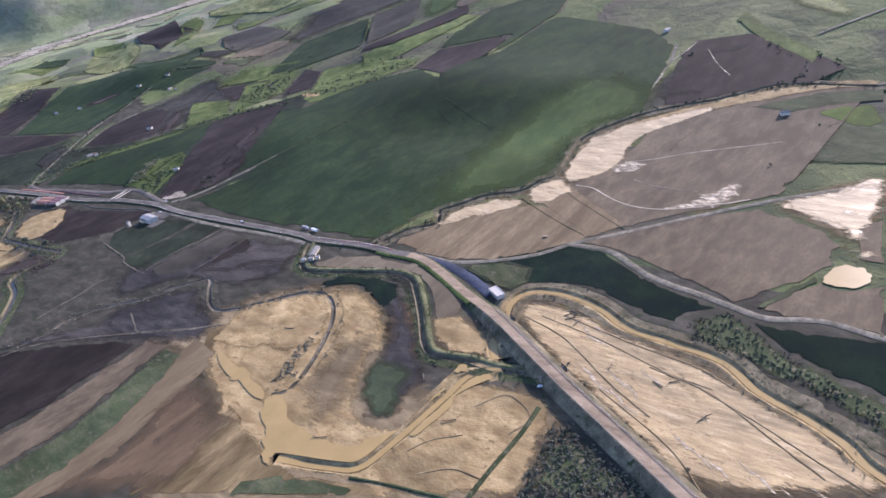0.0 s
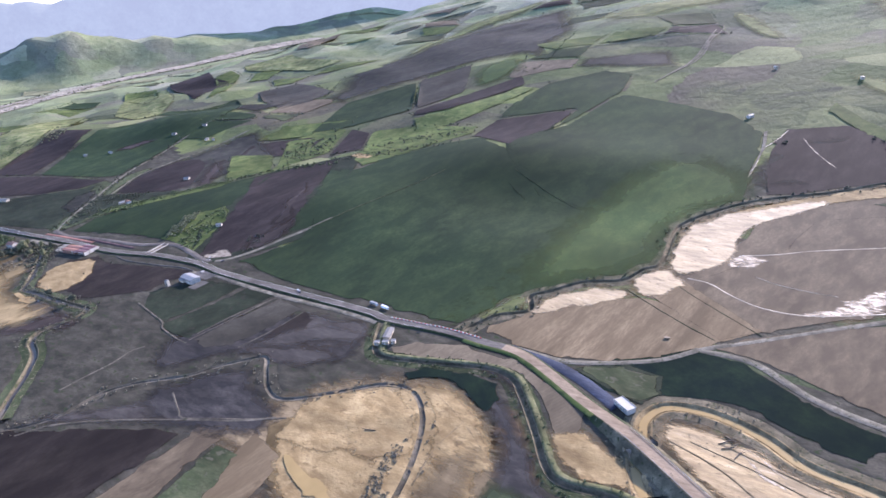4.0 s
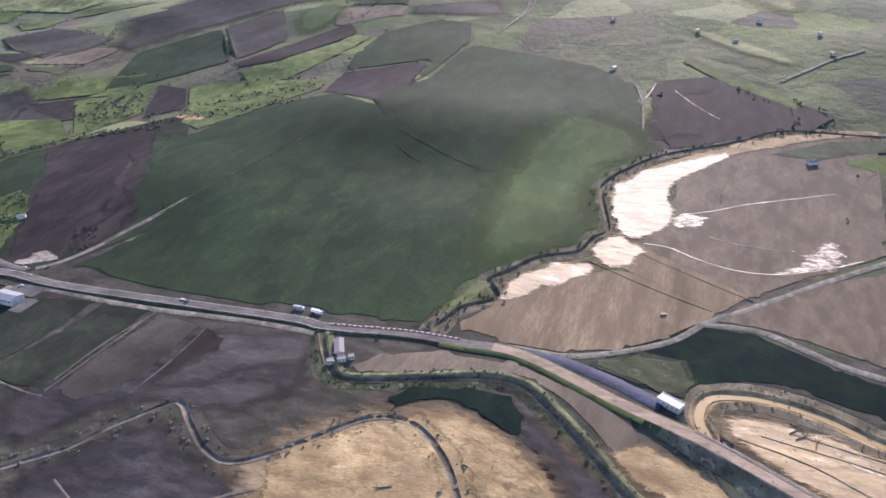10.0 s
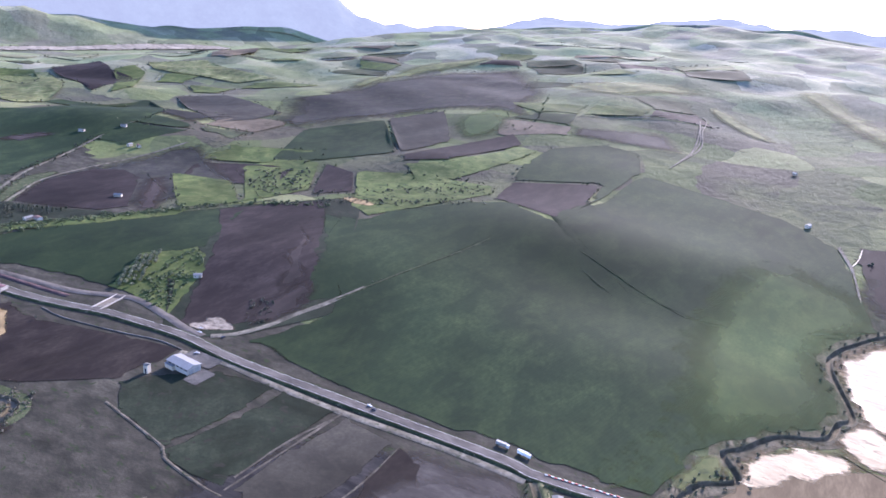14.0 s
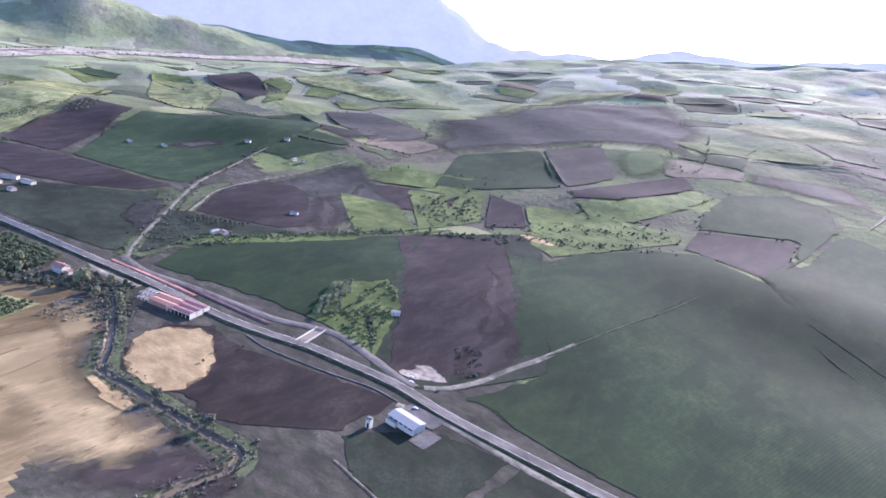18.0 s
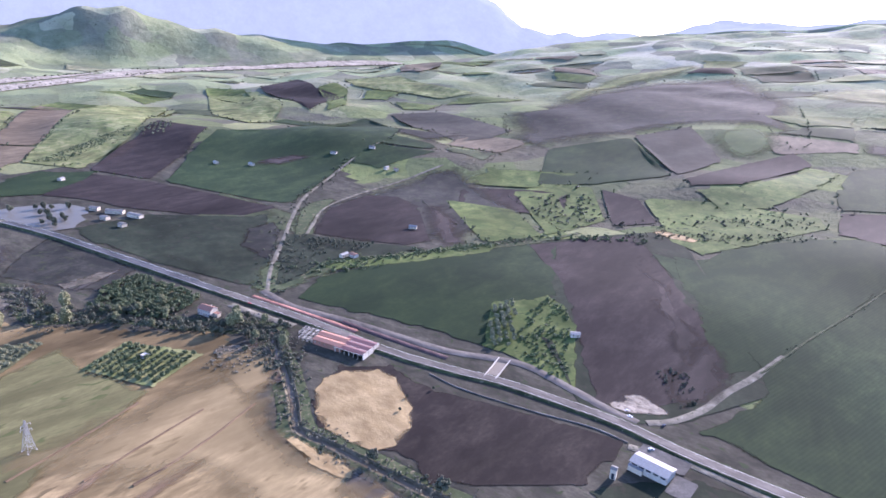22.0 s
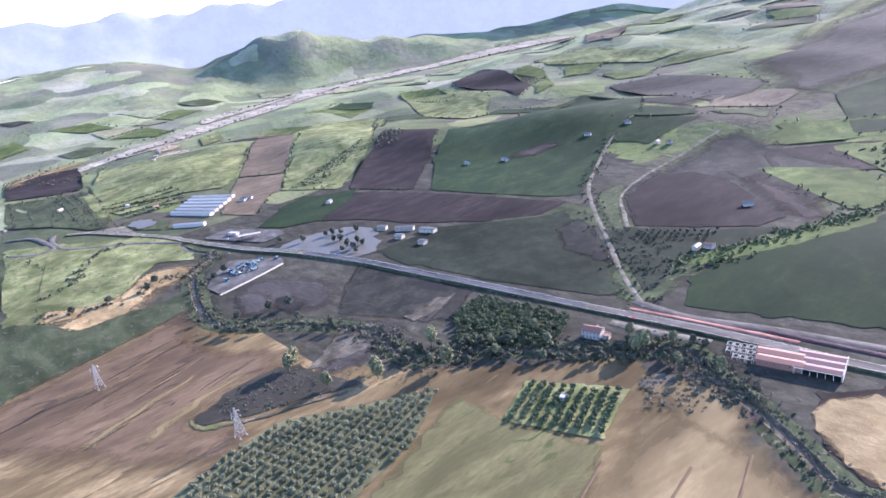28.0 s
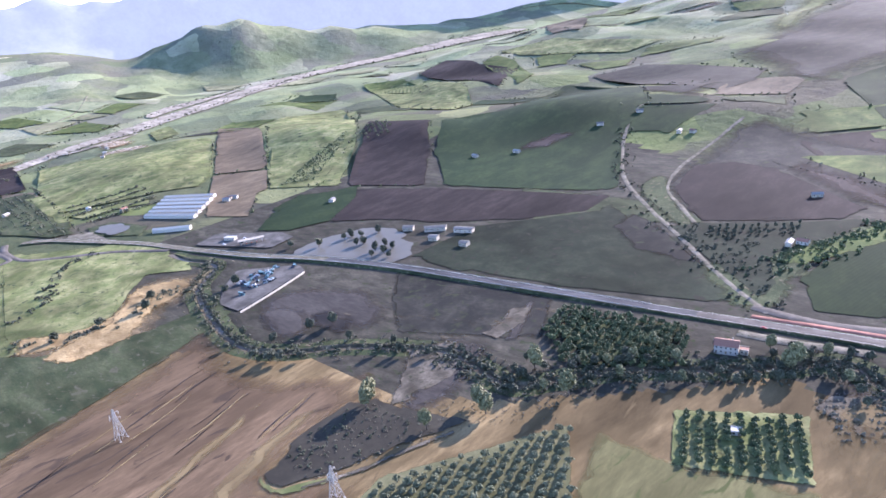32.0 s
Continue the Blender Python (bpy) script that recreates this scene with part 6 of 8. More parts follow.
for off in (-4.4, 4.4):
    part("edge_line", ribbon("edge_line", ROAD[k], [(off - 0.08, 0.14), (off + 0.08, 0.14)], "line_white", RISE[k], 1), road)


def rail(off, x0, x1, label):
    """A guard rail along the road, with posts."""
    k = np.flatnonzero((ROAD[:, 0] > x0) & (ROAD[:, 0] < x1))
    ob = thing("guard_rail", label, "guard rail", pose(0, 0, 0))
    part("rail", ribbon("rail", ROAD[k], [(off - 0.06, 0.45), (off - 0.06, 0.85), (off + 0.06, 0.85), (off + 0.06, 0.45)], "galvanised", RISE[k], 1), ob)
    me = block("post", "galvanised", (-0.07, -0.07, -0.2, 0.07, 0.07, 0.8))
    n = normals(ROAD)
    for i in k[::2]:
        p = ROAD[i] + n[i] * off
        part("post", me, ob, at=pose(p[0], p[1], float(height(ROAD[i, 0], ROAD[i, 1]) + RISE[i])))


rail(5.0, -1900, -1400, "galvanised steel guard rail beside the main road")
rail(-5.0, -1900, -1400, "galvanised steel guard rail beside the main road")
rail(5.0, -330, 10, "muddy steel guard rail on the high embankment")
rail(-5.0, -330, 10, "muddy steel guard rail on the high embankment")
track("road_slip", "dark blue asphalt slip road beside the embankment", SLIP_ROAD, 6.0, "blue_asphalt", 0.7, 3.0)
track("track_hill_foot", "pale gravel track at the foot of the green hill", TRACK_HILL_FOOT, 4.0)
track("track_upper", "narrow paved lane above the main road", TRACK_UPPER, 4.4, "muddy_asphalt", 0.7, 2.5)
track("track_service", "pale service track along the main road", SERVICE_TRACK, 4.0)
track("track_farm", "pale farm track on a low bank between fields", FARM_TRACK, 3.8)
track("track_river", "pale farm track above the dark fields", RIVER_TRACK, 4.2)
track("drain", "pale concrete lining of a roadside drain", CANAL_WALL, 1.3, "concrete", 0.5, 0.2)
track("track_hill", "winding pale dirt track climbing the hill", HILL_TRACK, 2.6)
track("track_valley", "pale dirt track up the side valley", VALLEY_TRACK, 2.2)
track("track_far_lane", "far lane on the slope", FAR_LANE, 3.0)
track("verge_red", "strip of red gravel beside the main road", smooth_line([(-1335, 384), (-1290, 391), (-1240, 398), (-1205, 402)]), 4.0, "red_gravel", 1.3)
track("verge_yard", "pale dirt yard beside the main road", smooth_line([(-1335, 358), (-1300, 362), (-1255, 371)]), 6.0, "track", 0.6)
track("verge_red", "red gravel bed between road and lane", smooth_line([(-1230, 408), (-1190, 412), (-1150, 417), (-1115, 422)]), 3.0, "dull_red", 0.8)
track("road_loop", "pale slip road looping beside the junction", LOOP_ROAD, 6.0, "muddy_asphalt", 0.9)
track("road_junction", "pale road round the junction island", FAR_ROAD, 6.0, "muddy_asphalt", 0.9)
for line_, lab_ in ((PATH_A, "thin pale field path"), (PATH_B, "thin pale field path through silt"), (PATH_C, "pale path between strip fields")):
    track("path", lab_, line_, 0.8, "riverbed", 0.45, 0.8)
for line_ in (RUT_A, RUT_B, RUT_C):
    track("field_ditch", "shallow dark brown drainage furrow across the tilled field", line_, 1.5, "brownsilt", 0.85, 0.5)
track("field_ditch", "overgrown ditch between two green fields", HILL_DITCH, 1.6, "verge", 0.9, 0.8)
track("far_track", "pale far lane along the hill crest", smooth_line([(-918, 1761), (-764, 1817), (-742, 1750), (-724, 1642), (-728, 1468)]), 2.6, "track", 0.8, 0.6)
track("far_track", "pale farm lane on the eastern slope", smooth_line([(-1014, 1684), (-905, 1764), (-768, 1910), (-735, 1740), (-716, 1616), (-733, 1406)]), 2.4, "track", 0.8, 0.6)
track("plain_lane", "pale lane across the western plain", smooth_line([(-3307, 499), (-3431, 659), (-3708, 816)]), 2.2, "track", 0.8, 0.6)
track("valley_path", "pale thin path across the dark silt", smooth_line([(-773, 128), (-756, 156), (-710, 191), (-659, 222), (-607, 251), (-584, 270)]), 1.4, "riverbed", 0.35, 0.9)
track("field_ditch", "dark ditch across the flood sand", smooth_line([(-311, 192), (-284, 200), (-259, 206), (-239, 211)]), 1.6, "verge", 0.9, 0.9)
track("field_ditch", "dark ditch beside the embankment scrub", smooth_line([(-227, 312), (-225, 282), (-226, 246), (-226, 219)]), 2.6, "verge", 0.9, 0.9)
# water lines in a pale colour that paints their shine
track("wet_line", "thin shining line of water across the wet field", smooth_line([(-349, 734), (-316, 752), (-282, 776), (-225, 806), (-190, 824)]), 0.65, "glint", 0.45, 0.77)
track("wet_line", "long thin shining line of water across the wet field", smooth_line([(-379, 661), (-355, 659), (-331, 645), (-303, 633), (-275, 631), (-249, 638), (-213, 658), (-184, 679)]), 0.81, "glint", 0.45, 0.77)
track("wet_line", "thin shining line of water across the wet field", smooth_line([(-319, 692), (-293, 684), (-264, 682), (-241, 683)]), 0.32, "glint", 0.45, 0.64)
track("field_ditch", "thin dark ditch between tilled strips", smooth_line([(-425, 611), (-382, 588), (-346, 570), (-314, 556)]), 0.5, "verge", 0.45, 0.32)
track("field_ditch", "thin dark ditch between tilled strips", smooth_line([(-405, 657), (-363, 629), (-321, 604), (-281, 581)]), 0.5, "verge", 0.45, 0.32)
track("silt_line", "pale wavy silt line in the dark valley", smooth_line([(-703, 242), (-671, 229), (-659, 225), (-635, 238), (-604, 255), (-575, 274)]), 0.9, "riverbed", 0.4, 0.9)
track("silt_line", "pale wavy silt line beside the meadow", smooth_line([(-926, 327), (-886, 321), (-849, 315), (-836, 307), (-797, 302), (-778, 302)]), 0.9, "riverbed", 0.4, 0.9)
track("silt_line", "pale wavy silt line in the dark valley", smooth_line([(-813, 184), (-814, 212), (-814, 237), (-819, 261), (-814, 275)]), 0.9, "riverbed", 0.35, 0.9)
# gullies whose white is painted in for the glare on them
track("white_gully", "thin white washed-out gully beside the wheat field", smooth_line([(-437, 1139), (-427, 1095), (-420, 1063), (-412, 1009), (-408, 960)]), 0.72, "glint", 0.45, 0.64)
track("white_gully", "short white side arm of the gully", smooth_line([(-420, 1068), (-411, 1105), (-406, 1152)]), 0.54, "glint", 0.45, 0.56)
track("white_gully", "thin white gully in the grazing field", smooth_line([(-376, 1116), (-354, 1077), (-332, 1044), (-311, 1018)]), 0.54, "glint", 0.45, 0.56)
track("field_ditch", "thin dark ditch across the wheat field", smooth_line([(-729, 863), (-676, 836), (-633, 814), (-605, 801), (-579, 790)]), 0.45, "verge", 0.45, 0.48)
track("grey_lane", "grey lane up the eastern hill", smooth_line([(-722, 1542), (-735, 1692), (-763, 1867)]), 1.8, "track", 1.2, 1.2)
FLOW_LINES = [
    [(-490, 369), (-436, 344), (-392, 317)],
    [(-429, 270), (-440, 309), (-441, 345)],
    [(-297, 408), (-249, 393), (-192, 358), (-152, 338)],
    [(-283, 414), (-224, 404), (-159, 387), (-124, 383)],
    [(-264, 422), (-196, 409), (-143, 402), (-111, 390)],
    [(-173, 388), (-123, 378), (-71, 350), (-41, 334)],
    [(-196, 349), (-132, 318), (-101, 292)],
    [(-131, 380), (-88, 364), (-47, 346), (-18, 334)],
    [(-272, 291), (-255, 313), (-227, 300), (-233, 278)],
    [(-290, 230), (-281, 247), (-262, 263)],
    [(-269, 218), (-250, 233), (-227, 235)],
]
for k_, pts_ in enumerate(FLOW_LINES):
    track("flow_line", "thin wavy line of darker silt left by the flood", smooth_line(pts_, 4.0), 0.3 + 0.3 * (k_ % 3), "fringe", 0.5, 0.8)
GRASS = np.flatnonzero((ROAD[:, 0] > -520) & (ROAD[:, 0] < -350))
part("grass_verge", ribbon("grass_verge", ROAD[GRASS], [(-9.5, -0.9), (-8.0, -0.25), (-5.6, 0.15), (-5.0, 0.16)], "meadow", RISE[GRASS], 1), road, "bright yellow-green grass verge")

levee = thing("levee", "low grassy levee bank along the canal", "bank", pose(0, 0, 0), kind="structure")
wob = lambda k: np.array([0.8 * noise.noise(Vector((i * 0.35, k, 5))) for i in range(len(CANAL))])
part("levee_bank", ribbon("levee_bank", CANAL, [(2.9, 0.2), (4.2 + wob(1), 1.1 + 0.3 * wob(2)), (6.0 + wob(3), 1.15), (9.0 + wob(4), 0.05)], "levee"), levee)


def culvert(i, side, label):
    """A concrete headwall with a deep arched opening where water passes under the road."""
    n = normals(ROAD)[i]
    d = np.gradient(ROAD, axis=0)[i]
    c = ROAD[i] + n * side * 11.5
    ob = thing("culvert", label, "culvert", pose(c[0], c[1], float(height(*c)) + 0.2, 0, 0, math.degrees(math.atan2(d[1], d[0])) + (180 if side > 0 else 0)))
    w, h, r = 4.6, 4.9, 3.4
    arc = [(r * math.cos(a), 0.6 + r * math.sin(a)) for a in np.linspace(math.pi, 0, 13)]
    inner = [(-r, -2.6)] + arc + [(r, -2.6)]
    outer = [(-w, -2.6), (-w, 0.6)] + [(-w + 2 * w * k / 10, h) for k in range(11)] + [(w, 0.6), (w, -2.6)]
    v = [(x, -0.6, z) for x, z in inner] + [(x, -0.6, z) for x, z in outer] + [(x, 7.0, z) for x, z in inner]
    m = len(inner)
    f = [(k, k + 1, m + k + 1, m + k) for k in range(m - 1)] + [(k, 2 * m + k, 2 * m + k + 1, k + 1) for k in range(m - 1)]
    part("headwall", mesh_of("headwall", v, f, "muddy_concrete"), ob)
    # black sheet closes the arch and paints the shade inside
    part("back", block("back", "tyre", (-r, 6.9, -2.6, r, 7.1, 4.2)), ob, "black sheet standing in for the shade inside the culvert")


for x_ in (-309, -238):
    for s_ in (-1, 1):
        culvert(int(np.argmin(np.abs(ROAD[:, 0] - x_))), s_, "concrete arched culvert under the high embankment")


# ---- trees ----
OCTA = np.array([(1, 0, 0), (-1, 0, 0), (0, 1, 0), (0, -1, 0), (0, 0, 1), (0, 0, -1)], float)
OFACE = np.array([(0, 2, 4), (2, 1, 4), (1, 3, 4), (3, 0, 4), (2, 0, 5), (1, 2, 5), (3, 1, 5), (0, 3, 5)])


def clumps(rng, n, rx, rz, zc, size, low=-0.5):
    """n uneven leaf clumps round a crown's hull, with gaps."""
    v, f = [], []
    lobes = rng.normal(0, 0.35, (5, 3)) * (rx, rx, rz)
    for i in range(n):
        d = rng.normal(0, 1, 3)
        d /= np.linalg.norm(d)
        d[2] = max(d[2], low)
        r = rng.uniform(0.55, 1.0) ** 0.6
        c = d * (rx, rx, rz) * r * 0.8 + lobes[i % 5] * 0.7 + (0, 0, zc)
        s = size * rng.uniform(0.6, 1.3)
        q = OCTA * (s * rng.uniform(0.7, 1.3, 3))
        a = rng.uniform(0, 6.28)
        q = np.c_[q[:, 0] * np.cos(a) - q[:, 1] * np.sin(a), q[:, 0] * np.sin(a) + q[:, 1] * np.cos(a), q[:, 2]] + rng.normal(0, 0.18 * s, (6, 3))
        f.append(OFACE + 6 * i)
        v.append(q + c)
    return np.concatenate(v), np.concatenate(f)


def trunk_mesh(rng, h, r, spread, limbs=4):
    v, f = [], []
    top = (rng.normal(0, 0.1), rng.normal(0, 0.1), h)
    strut(v, f, (0, 0, -0.3), (top[0] * 0.5, top[1] * 0.5, h * 0.5), r, 6)
    strut(v, f, (top[0] * 0.5, top[1] * 0.5, h * 0.45), top, r * 0.7, 5)
    for i in range(limbs):
        a = 6.28 * i / limbs + rng.uniform(-0.4, 0.4)
        strut(v, f, (0, 0, h * rng.uniform(0.5, 0.8)), (math.cos(a) * spread, math.sin(a) * spread, h * rng.uniform(1.15, 1.6)), r * 0.35, 4)
    return mesh_of("trunk", v, f, "bark", True)


def tree_kind(name, seed, h, r, spread, n, rx, rz, zc, size, leaf, variants=3):
    out = []
    for k in range(variants):
        rng = np.random.default_rng(seed + k)
        out.append((trunk_mesh(rng, h, r, spread), mesh_of("crown", *clumps(rng, n, rx, rz, zc, size), leaf)))
    return name, out


OLIVE = tree_kind("olive_tree", 10, 1.5, 0.22, 1.2, 72, 2.3, 1.7, 2.9, 0.58, "olive_leaf")
CITRUS = tree_kind("citrus_tree", 20, 1.0, 0.16, 0.9, 70, 2.2, 1.6, 2.3, 0.58, "citrus_leaf")
POPLAR = tree_kind("poplar_tree", 30, 5.0, 0.4, 2.6, 230, 4.2, 5.6, 8.5, 0.95, "poplar_leaf")
ALDER = tree_kind("riverside_tree", 40, 3.2, 0.3, 2.2, 150, 3.6, 3.6, 5.6, 0.85, "dark_leaf")
PINE = tree_kind("dark_tree", 50, 2.6, 0.28, 1.5, 110, 2.6, 2.8, 4.6, 0.75, "dark_leaf")
TREES = random.Random(3)


def plant(kind, x, y, scale, label, group, sink=0.0):
    name, forms = kind
    trunk, crown = TREES.choice(forms)
    s = scale * TREES.uniform(0.85, 1.18)
    ob = thing(name, label, "tree", pose(x, y, float(height(x, y)) + 0.3 - sink, 0, 0, TREES.uniform(0, 360)) @ Matrix.Diagonal((s, s, s * TREES.uniform(0.9, 1.15), 1)), group)
    part("trunk", trunk, ob)
    part("crown", crown, ob)


def orchard(kind, poly, step, turn, scale, label, group, skip=0.05, jitter=0.5):
    """Trees in straight rows inside a plot."""
    p = np.array(poly, float)
    c, s = math.cos(radians(turn)), math.sin(radians(turn))
    m = p.mean(0)
    for i in range(-60, 61):
        for j in range(-60, 61):
            u, v = i * step[0], j * step[1]
            x, y = m[0] + c * u - s * v, m[1] + s * u + c * v
            if inside(np.array([x]), np.array([y]), p)[0] and TREES.random() > skip:
                plant(kind, x + TREES.uniform(-jitter, jitter), y + TREES.uniform(-jitter, jitter), scale, label, group)


def thicket(name, label, points, size, leaf, n=9, tall=1.0, seed=1, lift=0.2):
    """Scrub nobody could count: one mesh of many small clumped bushes."""
    rng = np.random.default_rng(seed)
    vs, fs, k = [], [], 0
    for x, y in points:
        s = size * rng.uniform(0.5, 1.5)
        v, f = clumps(rng, n, s, s * 0.75 * tall, s * 0.55 * tall, s * 0.42, -0.3)
        vs.append(v + (x, y, float(height(x, y)) + lift))
        fs.append(f + k)
        k += len(v)
    return tagged(new(name, mesh_of(name, np.concatenate(vs), np.concatenate(fs), leaf)), label, "bushes", kind="stuff")


def along(line, x0, x1, spread, count, seed, gap=0.0):
    """Places beside a line, on both sides."""
    rnd = random.Random(seed)
    k = np.flatnonzero((line[:, 0] > x0) & (line[:, 0] < x1))
    n = normals(line)
    out = []
    for _ in range(count):
        i = rnd.choice(list(k))
        o = rnd.choice((-1, 1)) * (gap + abs(rnd.gauss(0, spread)))
        out.append((line[i, 0] + n[i, 0] * o + rnd.uniform(-3, 3), line[i, 1] + n[i, 1] * o + rnd.uniform(-3, 3)))
    return out


def filled(poly, count, seed):
    rnd = random.Random(seed)
    p = np.array(poly, float)
    lo, hi = p.min(0), p.max(0)
    out = []
    while len(out) < count:
        q = (rnd.uniform(lo[0], hi[0]), rnd.uniform(lo[1], hi[1]))
        if inside(np.array([q[0]]), np.array([q[1]]), p)[0]:
            out.append(q)
    return out


# ---- orchards and woods ----
ORCHARD = [(-1411, 4), (-1427, 59), (-1431, 105), (-1404, 150), (-1373, 203), (-1340, 153), (-1328, 100), (-1322, 65), (-1318, 35)]
orchard(OLIVE, ORCHARD, (6.6, 6.8), 18, 0.92, "grey-green olive tree in a planted row", "olive orchard", 0.04)
orchard(CITRUS, [(-1329, 248), (-1266, 282), (-1249, 230), (-1310, 206)], (7.4, 5.4), 22, 0.95, "dark green citrus tree in a planted row", "citrus orchard", 0.05, 0.4)
orchard(CITRUS, [(-1454, 289), (-1462, 333), (-1368, 352), (-1346, 295), (-1413, 258)], (5.8, 5.8), 10, 1.1, "dark green tree of a dense grove", "dense grove", 0.1)
orchard(OLIVE, [(-1144, 533), (-1132, 553), (-1104, 511), (-1083, 476), (-1096, 461), (-1118, 488)], (6.2, 5.6), 40, 0.95, "olive tree on the grassy slope above the lane", "slope olives", 0.15, 0.8)
orchard(OLIVE, [(-2129, 688), (-2169, 760), (-2146, 784), (-2080, 719), (-2099, 682)], (13, 13), 10, 1.15, "lone olive tree on the ploughed hill", "hilltop olives", 0.1, 2.0)
for x_, y_ in ((-1810, 310), (-1778, 326), (-1769, 355), (-1767, 365), (-1741, 349), (-1737, 357), (-1708, 347), (-1699, 334), (-1693, 346), (-1681, 343), (-1709, 364), (-1749, 389), (-1696, 361), (-1757, 370)):
    plant(PINE, x_, y_, 1.25, "dark tree standing in flood water", "drowned trees")
for x_, y_ in ((-1496, 148), (-1500, 154), (-1445, 153), (-1432, 189), (-1437, 193), (-1425, 186), (-1428, 243), (-1393, 231), (-1288, 333), (-1292, 328)):
    plant(POPLAR, x_, y_, 1.05, "tall yellow-green poplar by the river", "riverside poplars")
for x_, y_ in ((-1612, 213), (-1621, 196), (-1607, 147), (-1600, 152), (-1800, 137), (-1746, 181), (-1763, 200), (-1771, 217), (-1815, 60), (-1805, 96), (-1822, 153), (-1063, 279), (-1010, 285)):
    plant(ALDER, x_, y_, 1.1, "dark round riverside tree", "riverside trees")
for x_, y_ in along(RIVER_WEST, -1440, -1225, 8, 62, 4, 6):
    if math.hypot(x_ + 1332, y_ - 322) < 24:
        continue
    plant(ALDER if TREES.random() < 0.75 else POPLAR, x_, y_, 0.72, "dark tree of the river belt", "river belt trees")
for x_, y_ in along(RIVER_WEST, -1700, -1440, 6, 12, 6, 7):
    plant(ALDER, x_, y_, 0.8, "dark tree of the river belt", "river belt trees")
orchard(PINE, [(-1434, 545), (-1360, 585), (-1346, 562), (-1416, 520)], (7.0, 9.0), 20, 0.5, "small dark tree in a planted row", "side valley orchard", 0.1, 0.5)
OXBOW = [(-1487, 75), (-1499, 98), (-1502, 134), (-1492, 171), (-1462, 178), (-1398, 227), (-1384, 204), (-1419, 174), (-1435, 140), (-1453, 107), (-1466, 83)]
VR = random.Random(36)
VINE_A, VINE_B, VINE_C = (-1269, 302), (-1237, 320), (-1246, 272)
ROWS_OF_VINES = [(VINE_A[0] + (VINE_B[0] - VINE_A[0]) * (i + VR.uniform(-0.2, 0.2)) / 12 + (VINE_C[0] - VINE_A[0]) * (j + VR.uniform(-0.2, 0.2)) / 6,
                  VINE_A[1] + (VINE_B[1] - VINE_A[1]) * i / 12 + (VINE_C[1] - VINE_A[1]) * (j + VR.uniform(-0.2, 0.2)) / 6) for i in range(13) for j in range(7) if VR.random() < 0.8]
for x_, y_ in ((-1092, 375), (-1099, 352), (-1091, 335)):
    plant(ALDER, x_, y_, 0.32, "dark lone tree at the edge of the flood sand", "lone trees")
thicket("riverside_scrub", "dark scrub along the river banks", along(RIVER_WEST, -1860, -1500, 5, 260, 39, 1.5) + along(RIVER_WEST, -1500, -1200, 7, 700, 11, 1.5) + along(RIVER_WEST, -1200, -940, 5, 45, 37, 2), 1.5, "dark_leaf", seed=2)
thicket("dry_scrub", "dry grey-brown scrub along the river banks", along(RIVER_WEST, -1860, -1500, 8, 260, 42, 2) + along(RIVER_WEST, -1500, -1200, 10, 520, 12, 2.5) + along(RIVER_WEST, -1200, -940, 7, 420, 38, 1.5), 0.9, "dry_leaf", seed=3)
thicket("canal_scrub", "green scrub along the canal banks", along(CANAL, -620, -240, 1.5, 150, 13, 5.5), 1.0, "citrus_leaf", seed=4)
thicket("river_scrub", "dry scrub along the muddy river", along(RIVER_MID, -950, -430, 2.5, 150, 14, 5.5), 1.0, "dry_leaf", seed=5)
thicket("river_scrub", "scrub on the banks below the terrace", along(RIVER_EAST, -330, 60, 3.0, 260, 15, 6.5), 0.6, "dry_leaf", seed=6)
thicket("creek_scrub", "dark bushes along the creek", along(CREEK, -540, -60, 2.5, 190, 16, 5.5), 1.2, "dark_leaf", seed=7)
thicket("terrace_scrub", "dark green scrub on the river terrace", filled([(-161, 433), (-169, 454), (-143, 478), (-126, 468), (-87, 443), (-20, 404), (-18, 388), (-60, 408), (-110, 425)], 460, 17), 0.8, "dark_leaf", seed=8)
CORNER = [(-197, 225), (-203, 256), (-206, 283), (-209, 306), (-195, 303), (-169, 293), (-135, 279), (-118, 269)]
thicket("corner_scrub", "dark scrub and reeds below the embankment", filled(CORNER, 260, 18), 1.1, "dark_leaf", seed=9)
thicket("corner_scrub", "dry brown brush below the embankment", filled(CORNER, 420, 58), 0.9, "dry_leaf", seed=59)
thicket("oxbow_reeds", "dry brown reeds and brush in the dry oxbow", filled(OXBOW, 320, 41), 0.6, "dry_leaf", 7, 0.9, 41)
thicket("willow_scrub", "brown willow scrub on a dry oxbow", filled([(-1494, 82), (-1504, 94), (-1508, 134), (-1500, 150), (-1452, 155), (-1449, 125), (-1466, 90)], 110, 19), 0.9, "dark_leaf", seed=10)
thicket("hedge", "bushy green hedge along the side valley", along(smooth_line([(-1371, 462), (-1326, 492), (-1315, 550), (-1294, 607), (-1264, 682), (-1243, 727), (-1190, 790), (-1110, 830)]), -1500, -1000, 7, 240, 20), 1.8, "citrus_leaf", seed=11)
thicket("hedge", "dark hedge beside the pale hill track", along(HILL_TRACK, -1700, -1330, 6, 150, 21, 4), 1.5, "dark_leaf", seed=12)
thicket("bank_bushes", "dark bushes on the eroded bank", along(smooth_line([(-1837, 30), (-1815, 60), (-1805, 96), (-1801, 137), (-1822, 153), (-1813, 203)]), -1900, -1780, 5, 70, 23), 1.8, "dark_leaf", seed=14)
